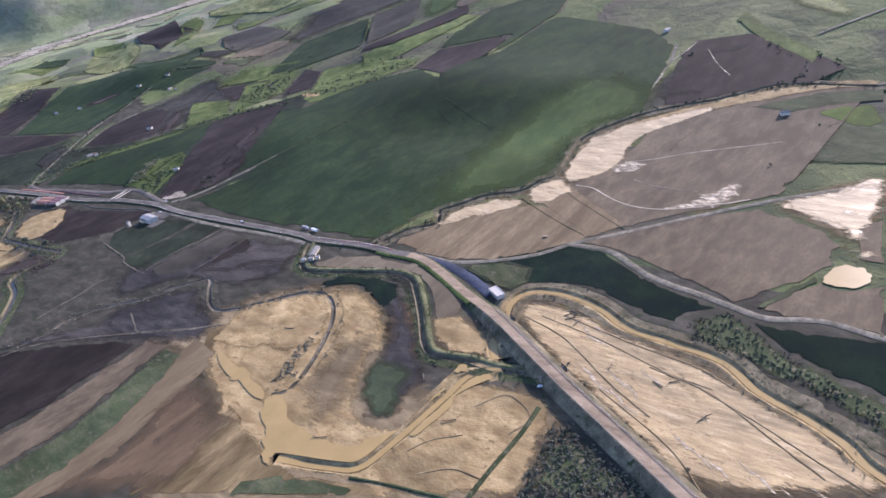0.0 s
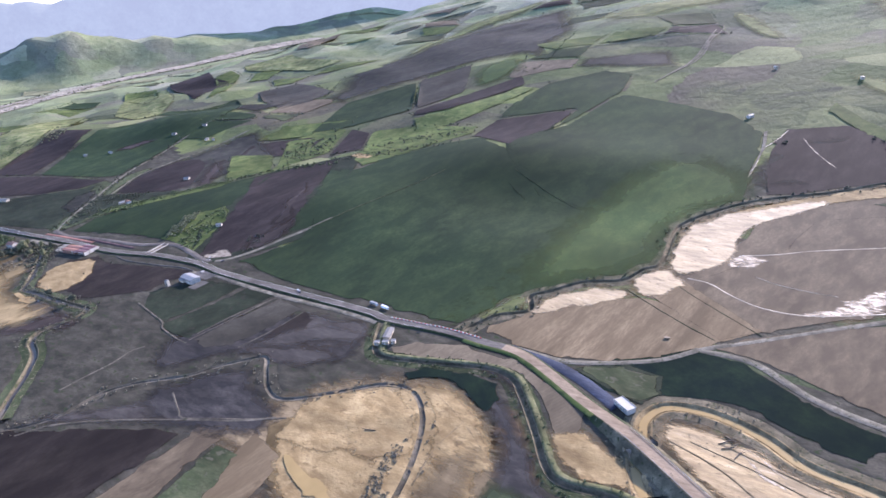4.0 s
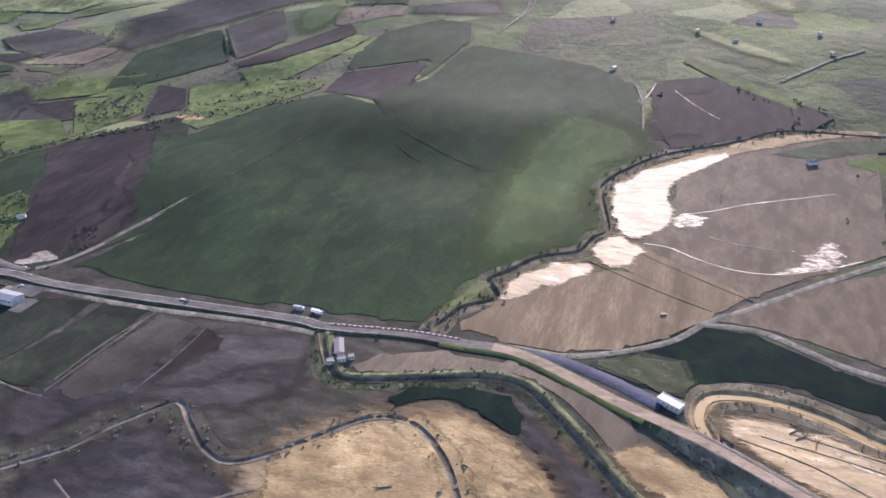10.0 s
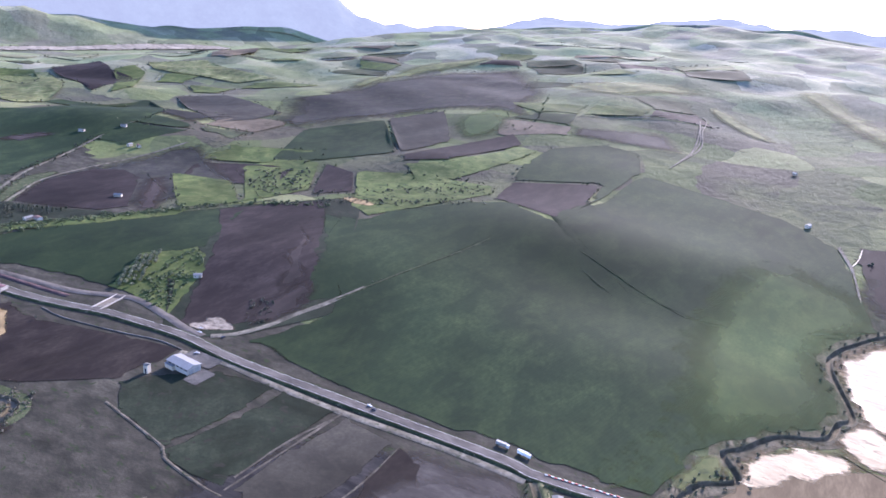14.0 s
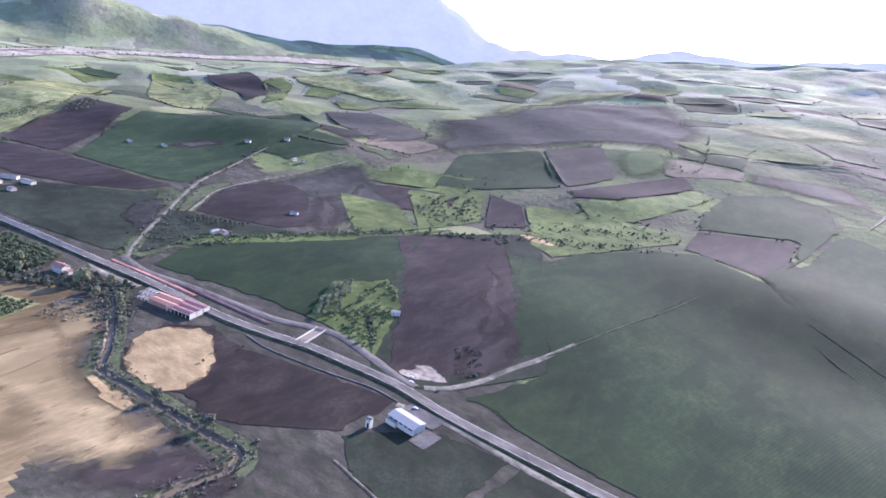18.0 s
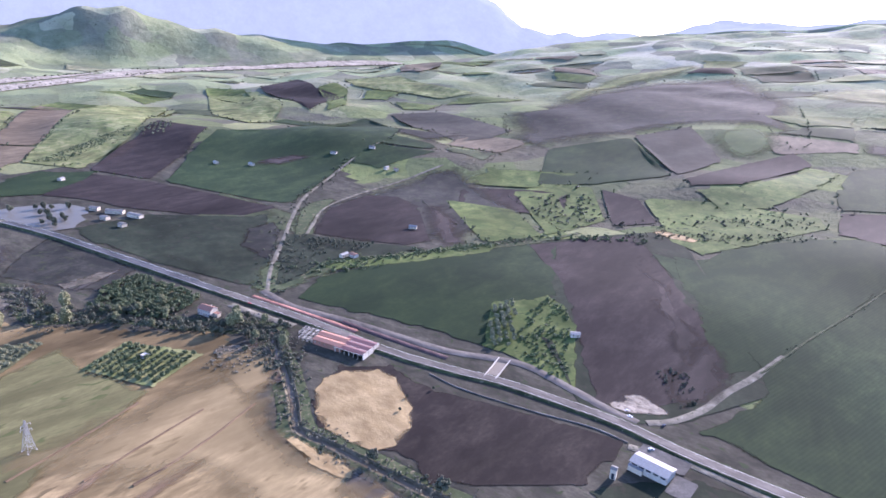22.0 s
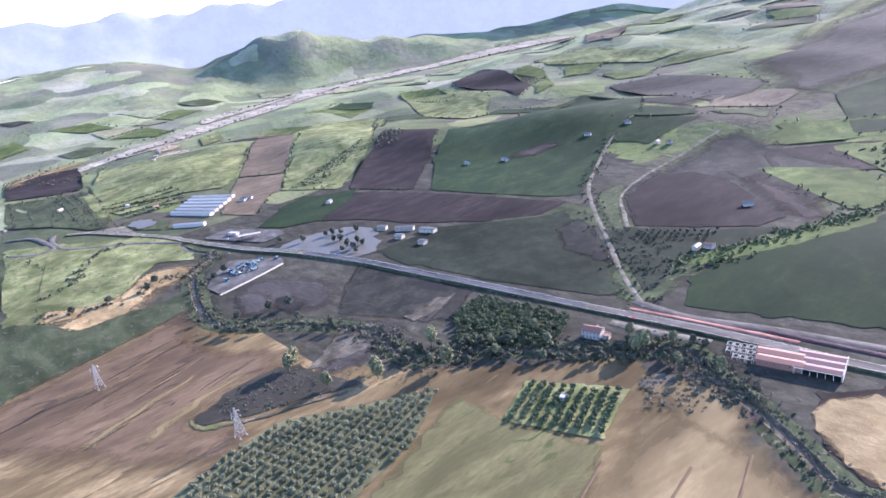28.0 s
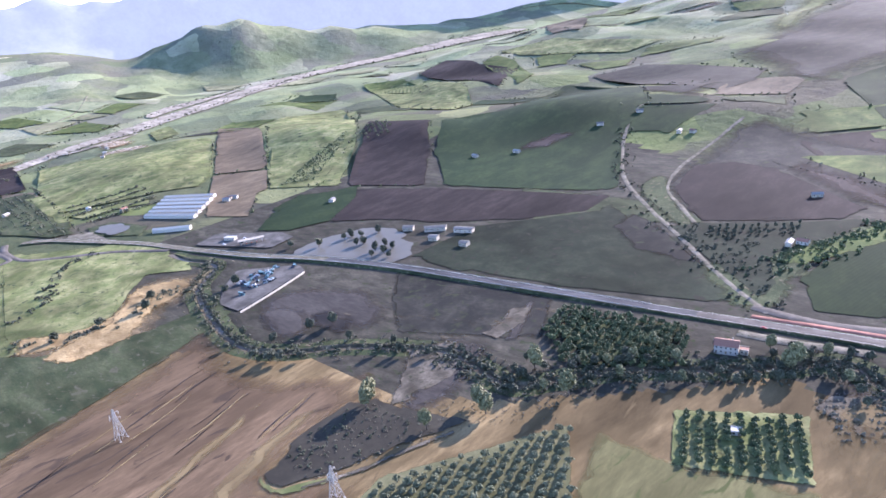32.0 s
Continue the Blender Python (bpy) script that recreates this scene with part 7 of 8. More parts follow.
thicket("meadow_bushes", "dark bushes along a ditch in the meadow", along(smooth_line([(-1900, 50), (-1936, 90), (-2008, 132), (-2028, 178)]), -2050, -1880, 4, 60, 24), 2.0, "dark_leaf", seed=15)
thicket("slope_bushes", "yellow-green bushes on the meadow slope", filled([(-1086, 479), (-1107, 533), (-1110, 579), (-1084, 570), (-1063, 543), (-1039, 495), (-1021, 460), (-1041, 457)], 170, 25), 1.5, "citrus_leaf", seed=16)
thicket("garden_trees", "trees and hedges between garden plots", filled([(-1366, 910), (-1271, 833), (-1210, 828), (-1200, 900), (-1290, 1000)], 130, 26), 2.0, "dark_leaf", seed=17)
thicket("terrace_hedges", "hedge lines on the green terraces", along(smooth_line([(-1180, 870), (-1090, 960), (-960, 1040)]), -1300, -900, 12, 90, 27) + along(smooth_line([(-1140, 840), (-1060, 900), (-930, 980)]), -1300, -900, 8, 90, 28), 1.6, "dark_leaf", seed=18)
thicket("landslip_scrub", "dark bushes among the torn earth", filled([(-969, 515), (-969, 528), (-956, 547), (-926, 505), (-933, 481)], 40, 51), 1.1, "dark_leaf", seed=51)
thicket("road_debris", "brown mud clods and broken rails along the high embankment", along(ROAD, -330, -20, 0.9, 240, 52, 3.2), 0.38, "dry_leaf", 3, 0.6, 52, 6.5)
thicket("embankment_scrub", "dry scrub on the embankment slopes", along(ROAD, -330, 10, 3.0, 200, 29, 9), 0.9, "dry_leaf", seed=19)

thicket("hedge", "low dark bushes along the field ditch", along(HILL_DITCH, -2000, 0, 1.0, 26, 34, 0.8), 0.6, "dark_leaf", seed=34)
thicket("withered_vines", "dark withered shrubs in rows on the flooded field", ROWS_OF_VINES, 1.2, "dry_leaf", 7, 0.8, 35)

GARDEN = [((-2592, 178), (-2246, 137)), ((-2502, 240), (-2225, 194))]
for i_ in range(7):
    k_ = i_ / 6
    p_, q_ = [np.array(GARDEN[0][e_]) * (1 - k_) + np.array(GARDEN[1][e_]) * k_ for e_ in (0, 1)]
    thicket("garden_hedge", "clipped dark hedge row between garden strips", [tuple(p_ + (q_ - p_) * (j_ + VR.random()) / 26) for j_ in range(26)], 1.5, "dark_leaf", 6, 0.9, 60 + i_)

TERRACE_LINES = [((-1136, 910), (-1004, 886)), ((-1114, 941), (-983, 914)), ((-1087, 1000), (-957, 973)), ((-1055, 1057), (-934, 1028)), ((-1379, 910), (-1208, 794)), ((-1462, 788), (-1266, 686))]
for i_, (p_, q_) in enumerate(TERRACE_LINES):
    thicket("terrace_hedge", "thin dark hedge between green terraces", [(p_[0] + (q_[0] - p_[0]) * (j_ + VR.random()) / 30, p_[1] + (q_[1] - p_[1]) * (j_ + VR.random()) / 30) for j_ in range(30)], 1.1, "dark_leaf", 6, 0.8, 70 + i_)

thicket("bank_scrub", "yellow-green bushes on the bright bank above the green slope", along(smooth_line([(-1354, 484), (-1339, 518), (-1313, 565), (-1291, 613), (-1265, 664)]), -3000, 0, 7, 260, 53), 1.5, "citrus_leaf", 7, 0.9, 53)
thicket("valley_scrub", "dark scrub in the side valley", filled([(-1467, 527), (-1445, 552), (-1387, 535), (-1346, 468), (-1336, 415), (-1354, 424), (-1403, 469)], 150, 54), 1.4, "dark_leaf", 6, 0.8, 54)
FAR_BED = smooth_line([(-2800, 200), (-2950, 480), (-3080, 760), (-3230, 1040), (-3390, 1340), (-3400, 1620), (-3380, 1900), (-3320, 2300), (-3240, 2650)], 20)
thicket("river_trees", "dark trees along the far gravel river", along(FAR_BED, -3500, -2700, 16, 420, 55, 62), 3.0, "dark_leaf", 5, 1.0, 55)
thicket("river_bushes", "olive bushes on the gravel of the far river", along(FAR_BED, -3500, -2700, 40, 260, 56, 8), 2.2, "olive_leaf", 4, 0.8, 56)
GARDEN_LINES = [((-2236, 228), (-2227, 345)), ((-2204, 226), (-2201, 339)), ((-2263, 232), (-2257, 349)), ((-2291, 237), (-2283, 349)), ((-2179, 227), (-2170, 329)), ((-2163, 176), (-2499, 210)), ((-2180, 165), (-2517, 200)), ((-2138, 185), (-2489, 224)), ((-2335, 95), (-2576, 128)), ((-2298, 119), (-2589, 152)), ((-2136, 201), (-2566, 269))]
for i_, (p_, q_) in enumerate(GARDEN_LINES):
    thicket("garden_hedge", "clipped dark hedge row between garden strips", [(p_[0] + (q_[0] - p_[0]) * (j_ + VR.random()) / 34, p_[1] + (q_[1] - p_[1]) * (j_ + VR.random()) / 34) for j_ in range(34)], 2.6, "dark_leaf", 5, 0.8, 80 + i_)
VINE_LINES = [((-2050, 465), (-2136, 603)), ((-2047, 469), (-2142, 617)), ((-2043, 474), (-2147, 630)), ((-2040, 478), (-2152, 642)), ((-2037, 483), (-2156, 655)), ((-2033, 488), (-2160, 668)), ((-2030, 492), (-2165, 681)), ((-2027, 497), (-2170, 695)), ((-2024, 501), (-2177, 710))]
for i_, (p_, q_) in enumerate(VINE_LINES):
    thicket("vine_row", "low green vine row on the sunny slope", [(p_[0] + (q_[0] - p_[0]) * (j_ + VR.random()) / 30, p_[1] + (q_[1] - p_[1]) * (j_ + VR.random()) / 30) for j_ in range(30)], 2.2, "citrus_leaf", 4, 0.7, 100 + i_)


def far_scrub():
    """Hedges and lone trees of the far hills."""
    rnd = random.Random(9)
    pts, dark = [], []
    for p in HEDGED:
        m = p.mean(0)
        if m[1] < 760 and m[0] > -1950:
            continue
        if math.hypot(m[0] + 600, m[1]) > 3600:
            continue
        for a, b in zip(p, np.roll(p, -1, 0)):
            if rnd.random() < 0.3:
                n = int(np.hypot(*(b - a)) / 11)
                for i in range(n):
                    q = a + (b - a) * (i + rnd.random()) / max(n, 1)
                    if rnd.random() < 0.6:
                        (pts if rnd.random() < 0.5 else dark).append((q[0] + rnd.gauss(0, 2), q[1] + rnd.gauss(0, 2)))
    thicket("far_hedges", "green hedges and trees among the far fields", pts[:3200], 2.3, "citrus_leaf", 5, 1.0, 20)
    thicket("far_trees", "dark trees among the far fields", dark[:3200], 2.5, "dark_leaf", 5, 1.2, 21)


far_scrub()


# ---- buildings ----
def gable_roof(w, d, h, rise, over, thick, mat, name="roof"):
    """Two sloped slabs; the ridge runs along x."""
    x, y = w / 2 + over, d / 2 + over
    k = rise / (d / 2)
    v, f = [], []
    for s in (-1, 1):
        n = len(v)
        lo, hi = h - over * k, h + rise
        for z in (0, thick):
            v += [(-x, s * y, lo + z), (x, s * y, lo + z), (x, 0, hi + z), (-x, 0, hi + z)]
        f += [(n, n + 1, n + 2, n + 3), (n + 7, n + 6, n + 5, n + 4), (n, n + 4, n + 5, n + 1), (n + 1, n + 5, n + 6, n + 2), (n + 2, n + 6, n + 7, n + 3), (n + 3, n + 7, n + 4, n)]
    return mesh_of(name, v, f, mat)


def gable_walls(w, d, h, rise, mat):
    x, y = w / 2, d / 2
    v = [(-x, -y, -1), (x, -y, -1), (x, y, -1), (-x, y, -1), (-x, -y, h), (x, -y, h), (x, y, h), (-x, y, h), (-x, 0, h + rise - 0.02), (x, 0, h + rise - 0.02)]
    f = [(0, 1, 5, 4), (2, 3, 7, 6), (1, 2, 6, 9, 5), (3, 0, 4, 8, 7), (0, 3, 2, 1)]
    return mesh_of("wall", v, f, mat)


def openings(ob, w, d, h, cols, rows, win="dark_glass"):
    """Windows with frames on the long sides, and a door."""
    pane = block("pane", win, (-0.5, -0.03, -0.6, 0.5, 0.03, 0.6))
    fr = block("window_frame", "white_wall", (-0.62, -0.06, -0.72, -0.5, 0.06, 0.72), (0.5, -0.06, -0.72, 0.62, 0.06, 0.72), (-0.5, -0.06, 0.6, 0.5, 0.06, 0.72), (-0.5, -0.06, -0.72, 0.5, 0.06, -0.6))
    for s in (-1, 1):
        for i in range(cols):
            for j in range(rows):
                x, z = -w / 2 + w * (i + 0.5) / cols, h * (j + 0.55) / rows
                if s == -1 and j == 0 and i == cols // 2:
                    continue
                a = part("window", fr, ob, at=pose(x, s * (d / 2 + 0.03), z))
                part("pane", pane, a)
    x = -w / 2 + w * (cols // 2 + 0.5) / cols
    part("door", block("door", "wood", (-0.55, -0.06, 0, 0.55, 0.06, 2.1)), ob, "brown wooden door", pose(x, -d / 2 - 0.04, 0.05))


def house(name, label, category, x, y, turn, w, d, h, rise, wall="white_wall", roof="red_roof", cols=3, rows=1, group="", lift=0.4, roof_label="", chimney=False):
    ob = thing(name, label, category, pose(x, y, float(height(x, y)) + lift, 0, 0, turn), group)
    part("wall", gable_walls(w, d, h, rise, wall), ob)
    part("roof", gable_roof(w, d, h, rise, 0.5, 0.22, roof), ob, roof_label)
    openings(ob, w, d, h, cols, rows)
    if chimney:
        part("chimney", block("chimney", "cream_wall", (w * 0.2, d * 0.12, h + rise * 0.5, w * 0.2 + 0.7, d * 0.12 + 0.7, h + rise + 1.0)), ob)
    return ob


def flat_house(name, label, category, x, y, turn, w, d, h, wall="white_wall", roof="grey_roof", cols=3, rows=1, group="", lift=0.4):
    ob = thing(name, label, category, pose(x, y, float(height(x, y)) + lift, 0, 0, turn), group)
    part("wall", block("wall", wall, (-w / 2, -d / 2, -1, w / 2, d / 2, h)), ob)
    part("roof", block("roof", roof, (-w / 2 - 0.3, -d / 2 - 0.3, h, w / 2 + 0.3, d / 2 + 0.3, h + 0.3)), ob)
    part("parapet", block("parapet", wall, (-w / 2 - 0.3, -d / 2 - 0.3, h + 0.3, w / 2 + 0.3, -d / 2 - 0.05, h + 0.7), (-w / 2 - 0.3, d / 2 + 0.05, h + 0.3, w / 2 + 0.3, d / 2 + 0.3, h + 0.7)), ob)
    openings(ob, w, d, h, cols, rows)
    return ob


# the farm shed beside the road, with its tower and paving
shed = thing("farm_shed", "large pale farm shed with a metal roof and white walls", "shed", pose(-921, 397, 0.4, 0, 0, -3))
part("wall", gable_walls(26, 13.5, 5.6, 1.5, "white_wall"), shed)
part("roof", gable_roof(26, 13.5, 5.6, 1.5, 0.7, 0.25, "pale_roof"), shed, "pale blue-grey sheet metal roof")
part("lean_to", block("lean_to", "cream_wall", (-13, -9.2, -1, -3, -6.76, 3.6)), shed)
part("lean_to_roof", block("lean_to_roof", "pale_roof", (-13.3, -9.6, 3.6, -2.7, -6.3, 3.85)), shed)
for i_ in range(5):
    part("strip_window", block("strip_window", "dark_glass", (-11.5 + 5 * i_, -6.84, 3.6, -8 + 5 * i_, -6.74, 4.8)), shed)
for s_ in (-1, 1):
    part("gate", block("gate", "galvanised", (12.98, s_ * 3.2 - 2.2, 0, 13.1, s_ * 3.2 + 2.2, 4.2)), shed, "grey sliding metal gate")
for n_, a_ in (("yard_paving", (-938, 407, -903, 424)), ("yard_paving", (-907, 383, -892, 405))):
    field(n_, "pale concrete paving beside the farm shed", "concrete", 2, [(a_[0], a_[1]), (a_[2], a_[1]), (a_[2], a_[3]), (a_[0], a_[3])], "paving")
tower = thing("transformer_tower", "small pale concrete transformer tower beside the shed", "tower", pose(-938, 374, 0.3, 0, 0, 10))
part("shaft", block("shaft", "cream_wall", (-2, -2, -0.6, 2, 2, 7.2)), tower)
part("cap", gable_roof(4, 4, 7.2, 0.7, 0.3, 0.2, "grey_roof", "cap"), tower)
part("doorway", block("doorway", "dark_glass", (-0.9, -2.06, 0, 0.9, -1.98, 4.2)), tower)
part("insulator", block("insulator", "steel", (-1.6, -2.3, 6.0, 1.6, -2.0, 6.2)), tower)

# the short bridge between road and lane
span = thing("overpass", "short concrete bridge with white parapets between road and lane", "bridge", pose(-1073.5, 437, 0.6, 0, 0, 104))
part("deck", block("deck", "muddy_concrete", (-17, -5, 0.5, 17, 5, 1.3)), span)
for s_ in (-1, 1):
    part("parapet", block("parapet", "white_wall", (-17.5, s_ * 5 - 0.3, 1.304, 17.5, s_ * 5 + 0.3, 2.5)), span, "white concrete parapet")
    part("abutment", block("abutment", "plain_concrete", (s_ * 15 - 2, -4.9, -1.5, s_ * 15 + 2, 4.9, 0.496)), span)

house("hut", "small white field hut with a pale roof", "hut", -1051, 529, 40, 8.5, 5.5, 3.0, 0.9, roof="pale_roof", cols=2)
house("red_roofed_house", "white two-storey farmhouse with a red tiled hip roof", "house", -1332, 331, 14, 15, 10, 6.0, 2.4, cols=5, rows=2, chimney=True)
flat_house("porch_annex", "low cream annex beside the farmhouse", "annex", -1321.5, 334, 14, 5, 5, 3.0, "cream_wall", "red_roof", 2)
flat_house("orchard_hut", "small white flat-roofed hut among citrus trees", "hut", -1294, 248, 22, 5.2, 4.2, 2.8, roof="white_wall", cols=2)
house("pink_hut", "small pink-roofed hut in the olive orchard", "hut", -1336, 62, 18, 5.5, 4.5, 2.6, 0.9, "cream_wall", "barrier_red", 2)
flat_house("roadside_building", "white flat-roofed roadside building", "building", -340, 427, -28, 17, 8, 4.2, roof="white_wall", cols=5)
house("roadside_house", "long low grey-roofed building by the junction", "building", -592, 420, 118, 19, 7, 2.6, 0.9, "cream_wall", "grey_roof", 6)
for x_, y_, w_ in ((-583, 406, 6), (-590, 401, 5), (-577, 411, 4)):
    flat_house("small_shed", "small pale shed by the junction building", "shed", x_, y_, 30, w_, 4, 2.5, "cream_wall", "pale_roof", 2)


# the halls with dark red roofs
def hall(x, y, turn, w, d, h, roof, label):
    ob = thing("market_hall", label, "hall", pose(x, y, 0.5, 0, 0, turn), "market halls")
    part("roof", gable_roof(w, d, h, 0.9, 0.25, 0.2, roof), ob)
    part("gutter", block("gutter", "white_wall", (-w / 2, -d / 2 - 0.55, h - 0.3, w / 2, -d / 2 - 0.3, h + 0.1)), ob)
    part("end_wall", block("end_wall", "white_wall", (w / 2 - 0.2, -d / 2, -1, w / 2 + 0.2, d / 2, h + 0.9)), ob)
    part("back_wall", block("back_wall", "cream_wall", (-w / 2 - 0.2, -d / 2, -1, -w / 2 + 0.2, d / 2, h + 0.5)), ob)
    me = block("pillar", "plain_concrete", (-0.2, -0.2, -1, 0.2, 0.2, h))
    for i in range(7):
        for s in (-1, 1):
            part("pillar", me, ob, at=pose(-w / 2 + 0.6 + (w - 1.2) * i / 6, s * (d / 2 - 0.3), 0))
    return ob


for i_ in range(3):
    hall(-1184 + 2.0 * i_, 388 - 8.6 * i_, 12, 29, 8, 4.6, "dark_red_roof", "open market hall with a dark red roof and white gutters")
for i_ in range(2):
    house("brick_hall", "rust-brown ruined hall with torn roof edges", "hall", -1207 + 3.5 * i_, 376 - 9.0 * i_, 12, 29, 8, 4.4, 1.0, "red_roof", "red_roof", 6)


def pens():
    """White concrete frames of roofless stalls."""
    me = block("frame", "white_wall", (-1.9, -2.6, 2.5, 1.9, -2.3, 2.9), (-1.9, 2.3, 2.5, 1.9, 2.6, 2.9), (-1.9, -2.3, 2.5, -1.6, 2.3, 2.9), (1.6, -2.3, 2.5, 1.9, 2.3, 2.9))
    leg = block("leg", "white_wall", (-0.15, -0.15, -0.6, 0.15, 0.15, 2.5))
    for i in range(6):
        for j in range(3):
            if i == 0 and j == 2:
                continue
            a, b = -1242 + 4.6 * i + 3.2 * j, 374 + 1.1 * i - 7.6 * j
            ob = thing("stall_frame", "roofless white concrete stall frame", "stall", pose(a, b, 0.4, 0, 0, 12), "stall frames")
            part("beam", me, ob)
            for s in (-1, 1):
                for t in (-1, 1):
                    part("leg", leg, ob, at=pose(1.75 * s, 2.45 * t, 0))


pens()


# greenhouses, station, works yard
def greenhouse(x, y, turn, w, d, label):
    ob = thing("greenhouse", label, "greenhouse", pose(x, y, float(height(x, y)) + 0.5, 0, 0, turn), "greenhouses")
    part("cover", gable_roof(w, d, 3.2, 1.6, 0.1, 0.12, "film_roof", "cover"), ob, "white plastic film roof")
    part("wall", gable_walls(w, d, 3.15, 1.5, "film_roof"), ob)
    for i in range(9):
        part("rib", block("rib", "steel", (-w / 2 + w * i / 8 - 0.08, -d / 2 - 0.12, 0, -w / 2 + w * i / 8 + 0.08, -d / 2 - 0.02, 3.2)), ob)


for i_ in range(6):
    greenhouse(-2078 - 12.5 * i_, 300 + 12.5 * i_, 24 + i_, 84, 9.5, "long greenhouse with white film roof")
greenhouse(-2018, 272, 40, 50, 8, "low greenhouse with white film roof beside the road")
flat_house("filling_station_kiosk", "white filling station kiosk", "kiosk", -1904, 290, 25, 14, 7, 3.6, roof="white_wall", cols=4)
can = thing("filling_station_canopy", "pale filling station canopy on four posts", "canopy", pose(-1868, 296, 0.5, 0, 0, 60))
part("roof", block("roof", "cream_wall", (-15, -4, 4.6, 15, 4, 5.4)), can)
for x_ in (-12, 12):
    for y_ in (-2.5, 2.5):
        part("post", block("post", "steel", (x_ - 0.2, y_ - 0.2, -0.4, x_ + 0.2, y_ + 0.2, 4.6)), can)
for x_ in (-6, 0, 6):
    part("pump", block("pump", "car_red", (x_ - 0.4, -0.3, 0, x_ + 0.4, 0.3, 1.7)), can)
wall_ = thing("yard_wall", "low white wall along the works yard", "wall", pose(0, 0, 0))
yl = smooth_line([(-1709, 183), (-1716, 215), (-1724, 245), (-1732, 272)], 5)
part("panel", ribbon("panel", yl, [(-0.15, -0.2), (-0.15, 1.6), (0.15, 1.6), (0.15, -0.2)], "cream_wall"), wall_)
part("coping", ribbon("coping", yl, [(-0.2, 1.6), (-0.2, 1.7), (0.2, 1.7), (0.2, 1.6)], "plain_concrete"), wall_)
SCR = random.Random(12)
for i_ in range(26):
    x_, y_ = SCR.gauss(-1760, 11), SCR.gauss(236, 13)
    hp = thing("scrap_heap", "heap of blue-green scrap metal in the works yard", "scrap", pose(x_, y_, 0.5, 0, 0, SCR.uniform(0, 180)), "scrap heaps")
    for j_ in range(4):
        part("scrap_piece", bevelled("scrap_piece", SCR.choice(("scrap_blue", "scrap_blue", "steel", "car_dark")), -2.2, -0.9, -0.4, 2.2, 0.9, 0.9, 0.1), hp,
             at=pose(SCR.uniform(-1.5, 1.5), SCR.uniform(-1.5, 1.5), 0.3 + 0.6 * j_, SCR.uniform(-15, 15), SCR.uniform(-20, 20), SCR.uniform(0, 180)))
for x_, y_, t_, w_ in ((-1692, 424, 35, 24), (-1658, 434, 15, 22), (-1673, 401, 20, 10), (-1630, 402, 10, 9), (-1722, 411, 30, 12)):
    house("farm_building", "long pale farm building beside the flooded grove", "barn", x_, y_, t_, w_, 8, 3.8, 1.2, "cream_wall", "grey_roof", 4, group="pond farm")

# far farms and houses, white specks on the hills
FARM = random.Random(21)
for x_, y_ in ((-1372, 669), (-1345, 533), (-1354, 526), (-1743, 866), (-1805, 727), (-1855, 688), (-1711, 935), (-2069, 382), (-1905, 446), (-2070, 394), (-1617, 876), (-1599, 882), (-480, 1206), (-207, 900)):
    house("farmhouse", "small white farmhouse on the slope", "house", x_, y_, FARM.uniform(0, 180), FARM.uniform(7, 12), FARM.uniform(5, 7), 3.4, 1.4,
          FARM.choice(("white_wall", "cream_wall")), FARM.choice(("pale_roof", "grey_roof", "red_roof")), 3, group="hill farms")
for x_, y_ in ((-291, 1365), (-355, 1418), (-146, 1292), (-155, 1402), (-2070, 386), (-2737, 473), (-2244, 253), (-2183, 280), (-2354, 172), (-2875, 403), (-2785, 499), (-2698, 453), (-250, 1480), (-520, 1500)):
    house("far_house", "distant pale house among fields", "house", x_, y_, FARM.uniform(0, 180), FARM.uniform(6, 10), FARM.uniform(5, 6), 3.2, 1.2,
          "cream_wall", FARM.choice(("cream_wall", "red_roof", "white_wall")), 3, group="far houses", lift=1.0)


# ---- pylons ----
def pylon(x, y, turn, h):
    ob = thing("power_pylon", "pale lattice steel power pylon in an open field", "pylon", pose(x, y, 0.2, 0, 0, turn), "power pylons")
    wid = lambda z: 2.7 * (1 - z / h) ** 1.15 + 0.32
    lev = [0, 5, 9.5, 13.5, 16.2, 18.6, 20.6, h]
    legs = []
    for sx in (-1, 1):
        for sy in (-1, 1):
            v, f = [], []
            for a, b in zip(lev, lev[1:]):
                strut(v, f, (sx * wid(a), sy * wid(a), a), (sx * wid(b), sy * wid(b), b), 0.17)
            part("leg", mesh_of("leg", v, f, "galvanised"), ob)
    v, f = [], []
    for a, b in zip(lev, lev[1:]):
        p, q = wid(a), wid(b)
        for c in range(4):
            r = lambda s, w, z: (w * (1, 1, -1, -1)[(c + s) % 4], w * (1, -1, -1, 1)[(c + s) % 4], z)
            strut(v, f, r(0, p, a), r(1, q, b), 0.09)
            strut(v, f, r(1, p, a), r(0, q, b), 0.09)
            strut(v, f, r(0, q, b), r(1, q, b), 0.09)
    part("bracing", mesh_of("bracing", v, f, "galvanised"), ob)
    for z, s, w in ((19.6, 1, 3.4), (17.4, -1, 3.6), (15.2, 1, 3.8), (19.6, -1, 3.2)):
        v, f = [], []
        strut(v, f, (0, 0, z + 0.5), (s * w, 0, z), 0.14)
        strut(v, f, (0, 0, z - 0.8), (s * w, 0, z), 0.12)
        arm = part("arm", mesh_of("arm", v, f, "galvanised"), ob)
        part("insulator", block("insulator", "white_wall", (s * w - 0.16, -0.16, z - 1.6, s * w + 0.16, 0.16, z)), arm)
    for sx in (-1, 1):
        for sy in (-1, 1):
            part("footing", block("footing", "plain_concrete", (sx * 3.0 - 0.5, sy * 3.0 - 0.5, -0.5, sx * 3.0 + 0.5, sy * 3.0 + 0.5, 0.4)), ob)


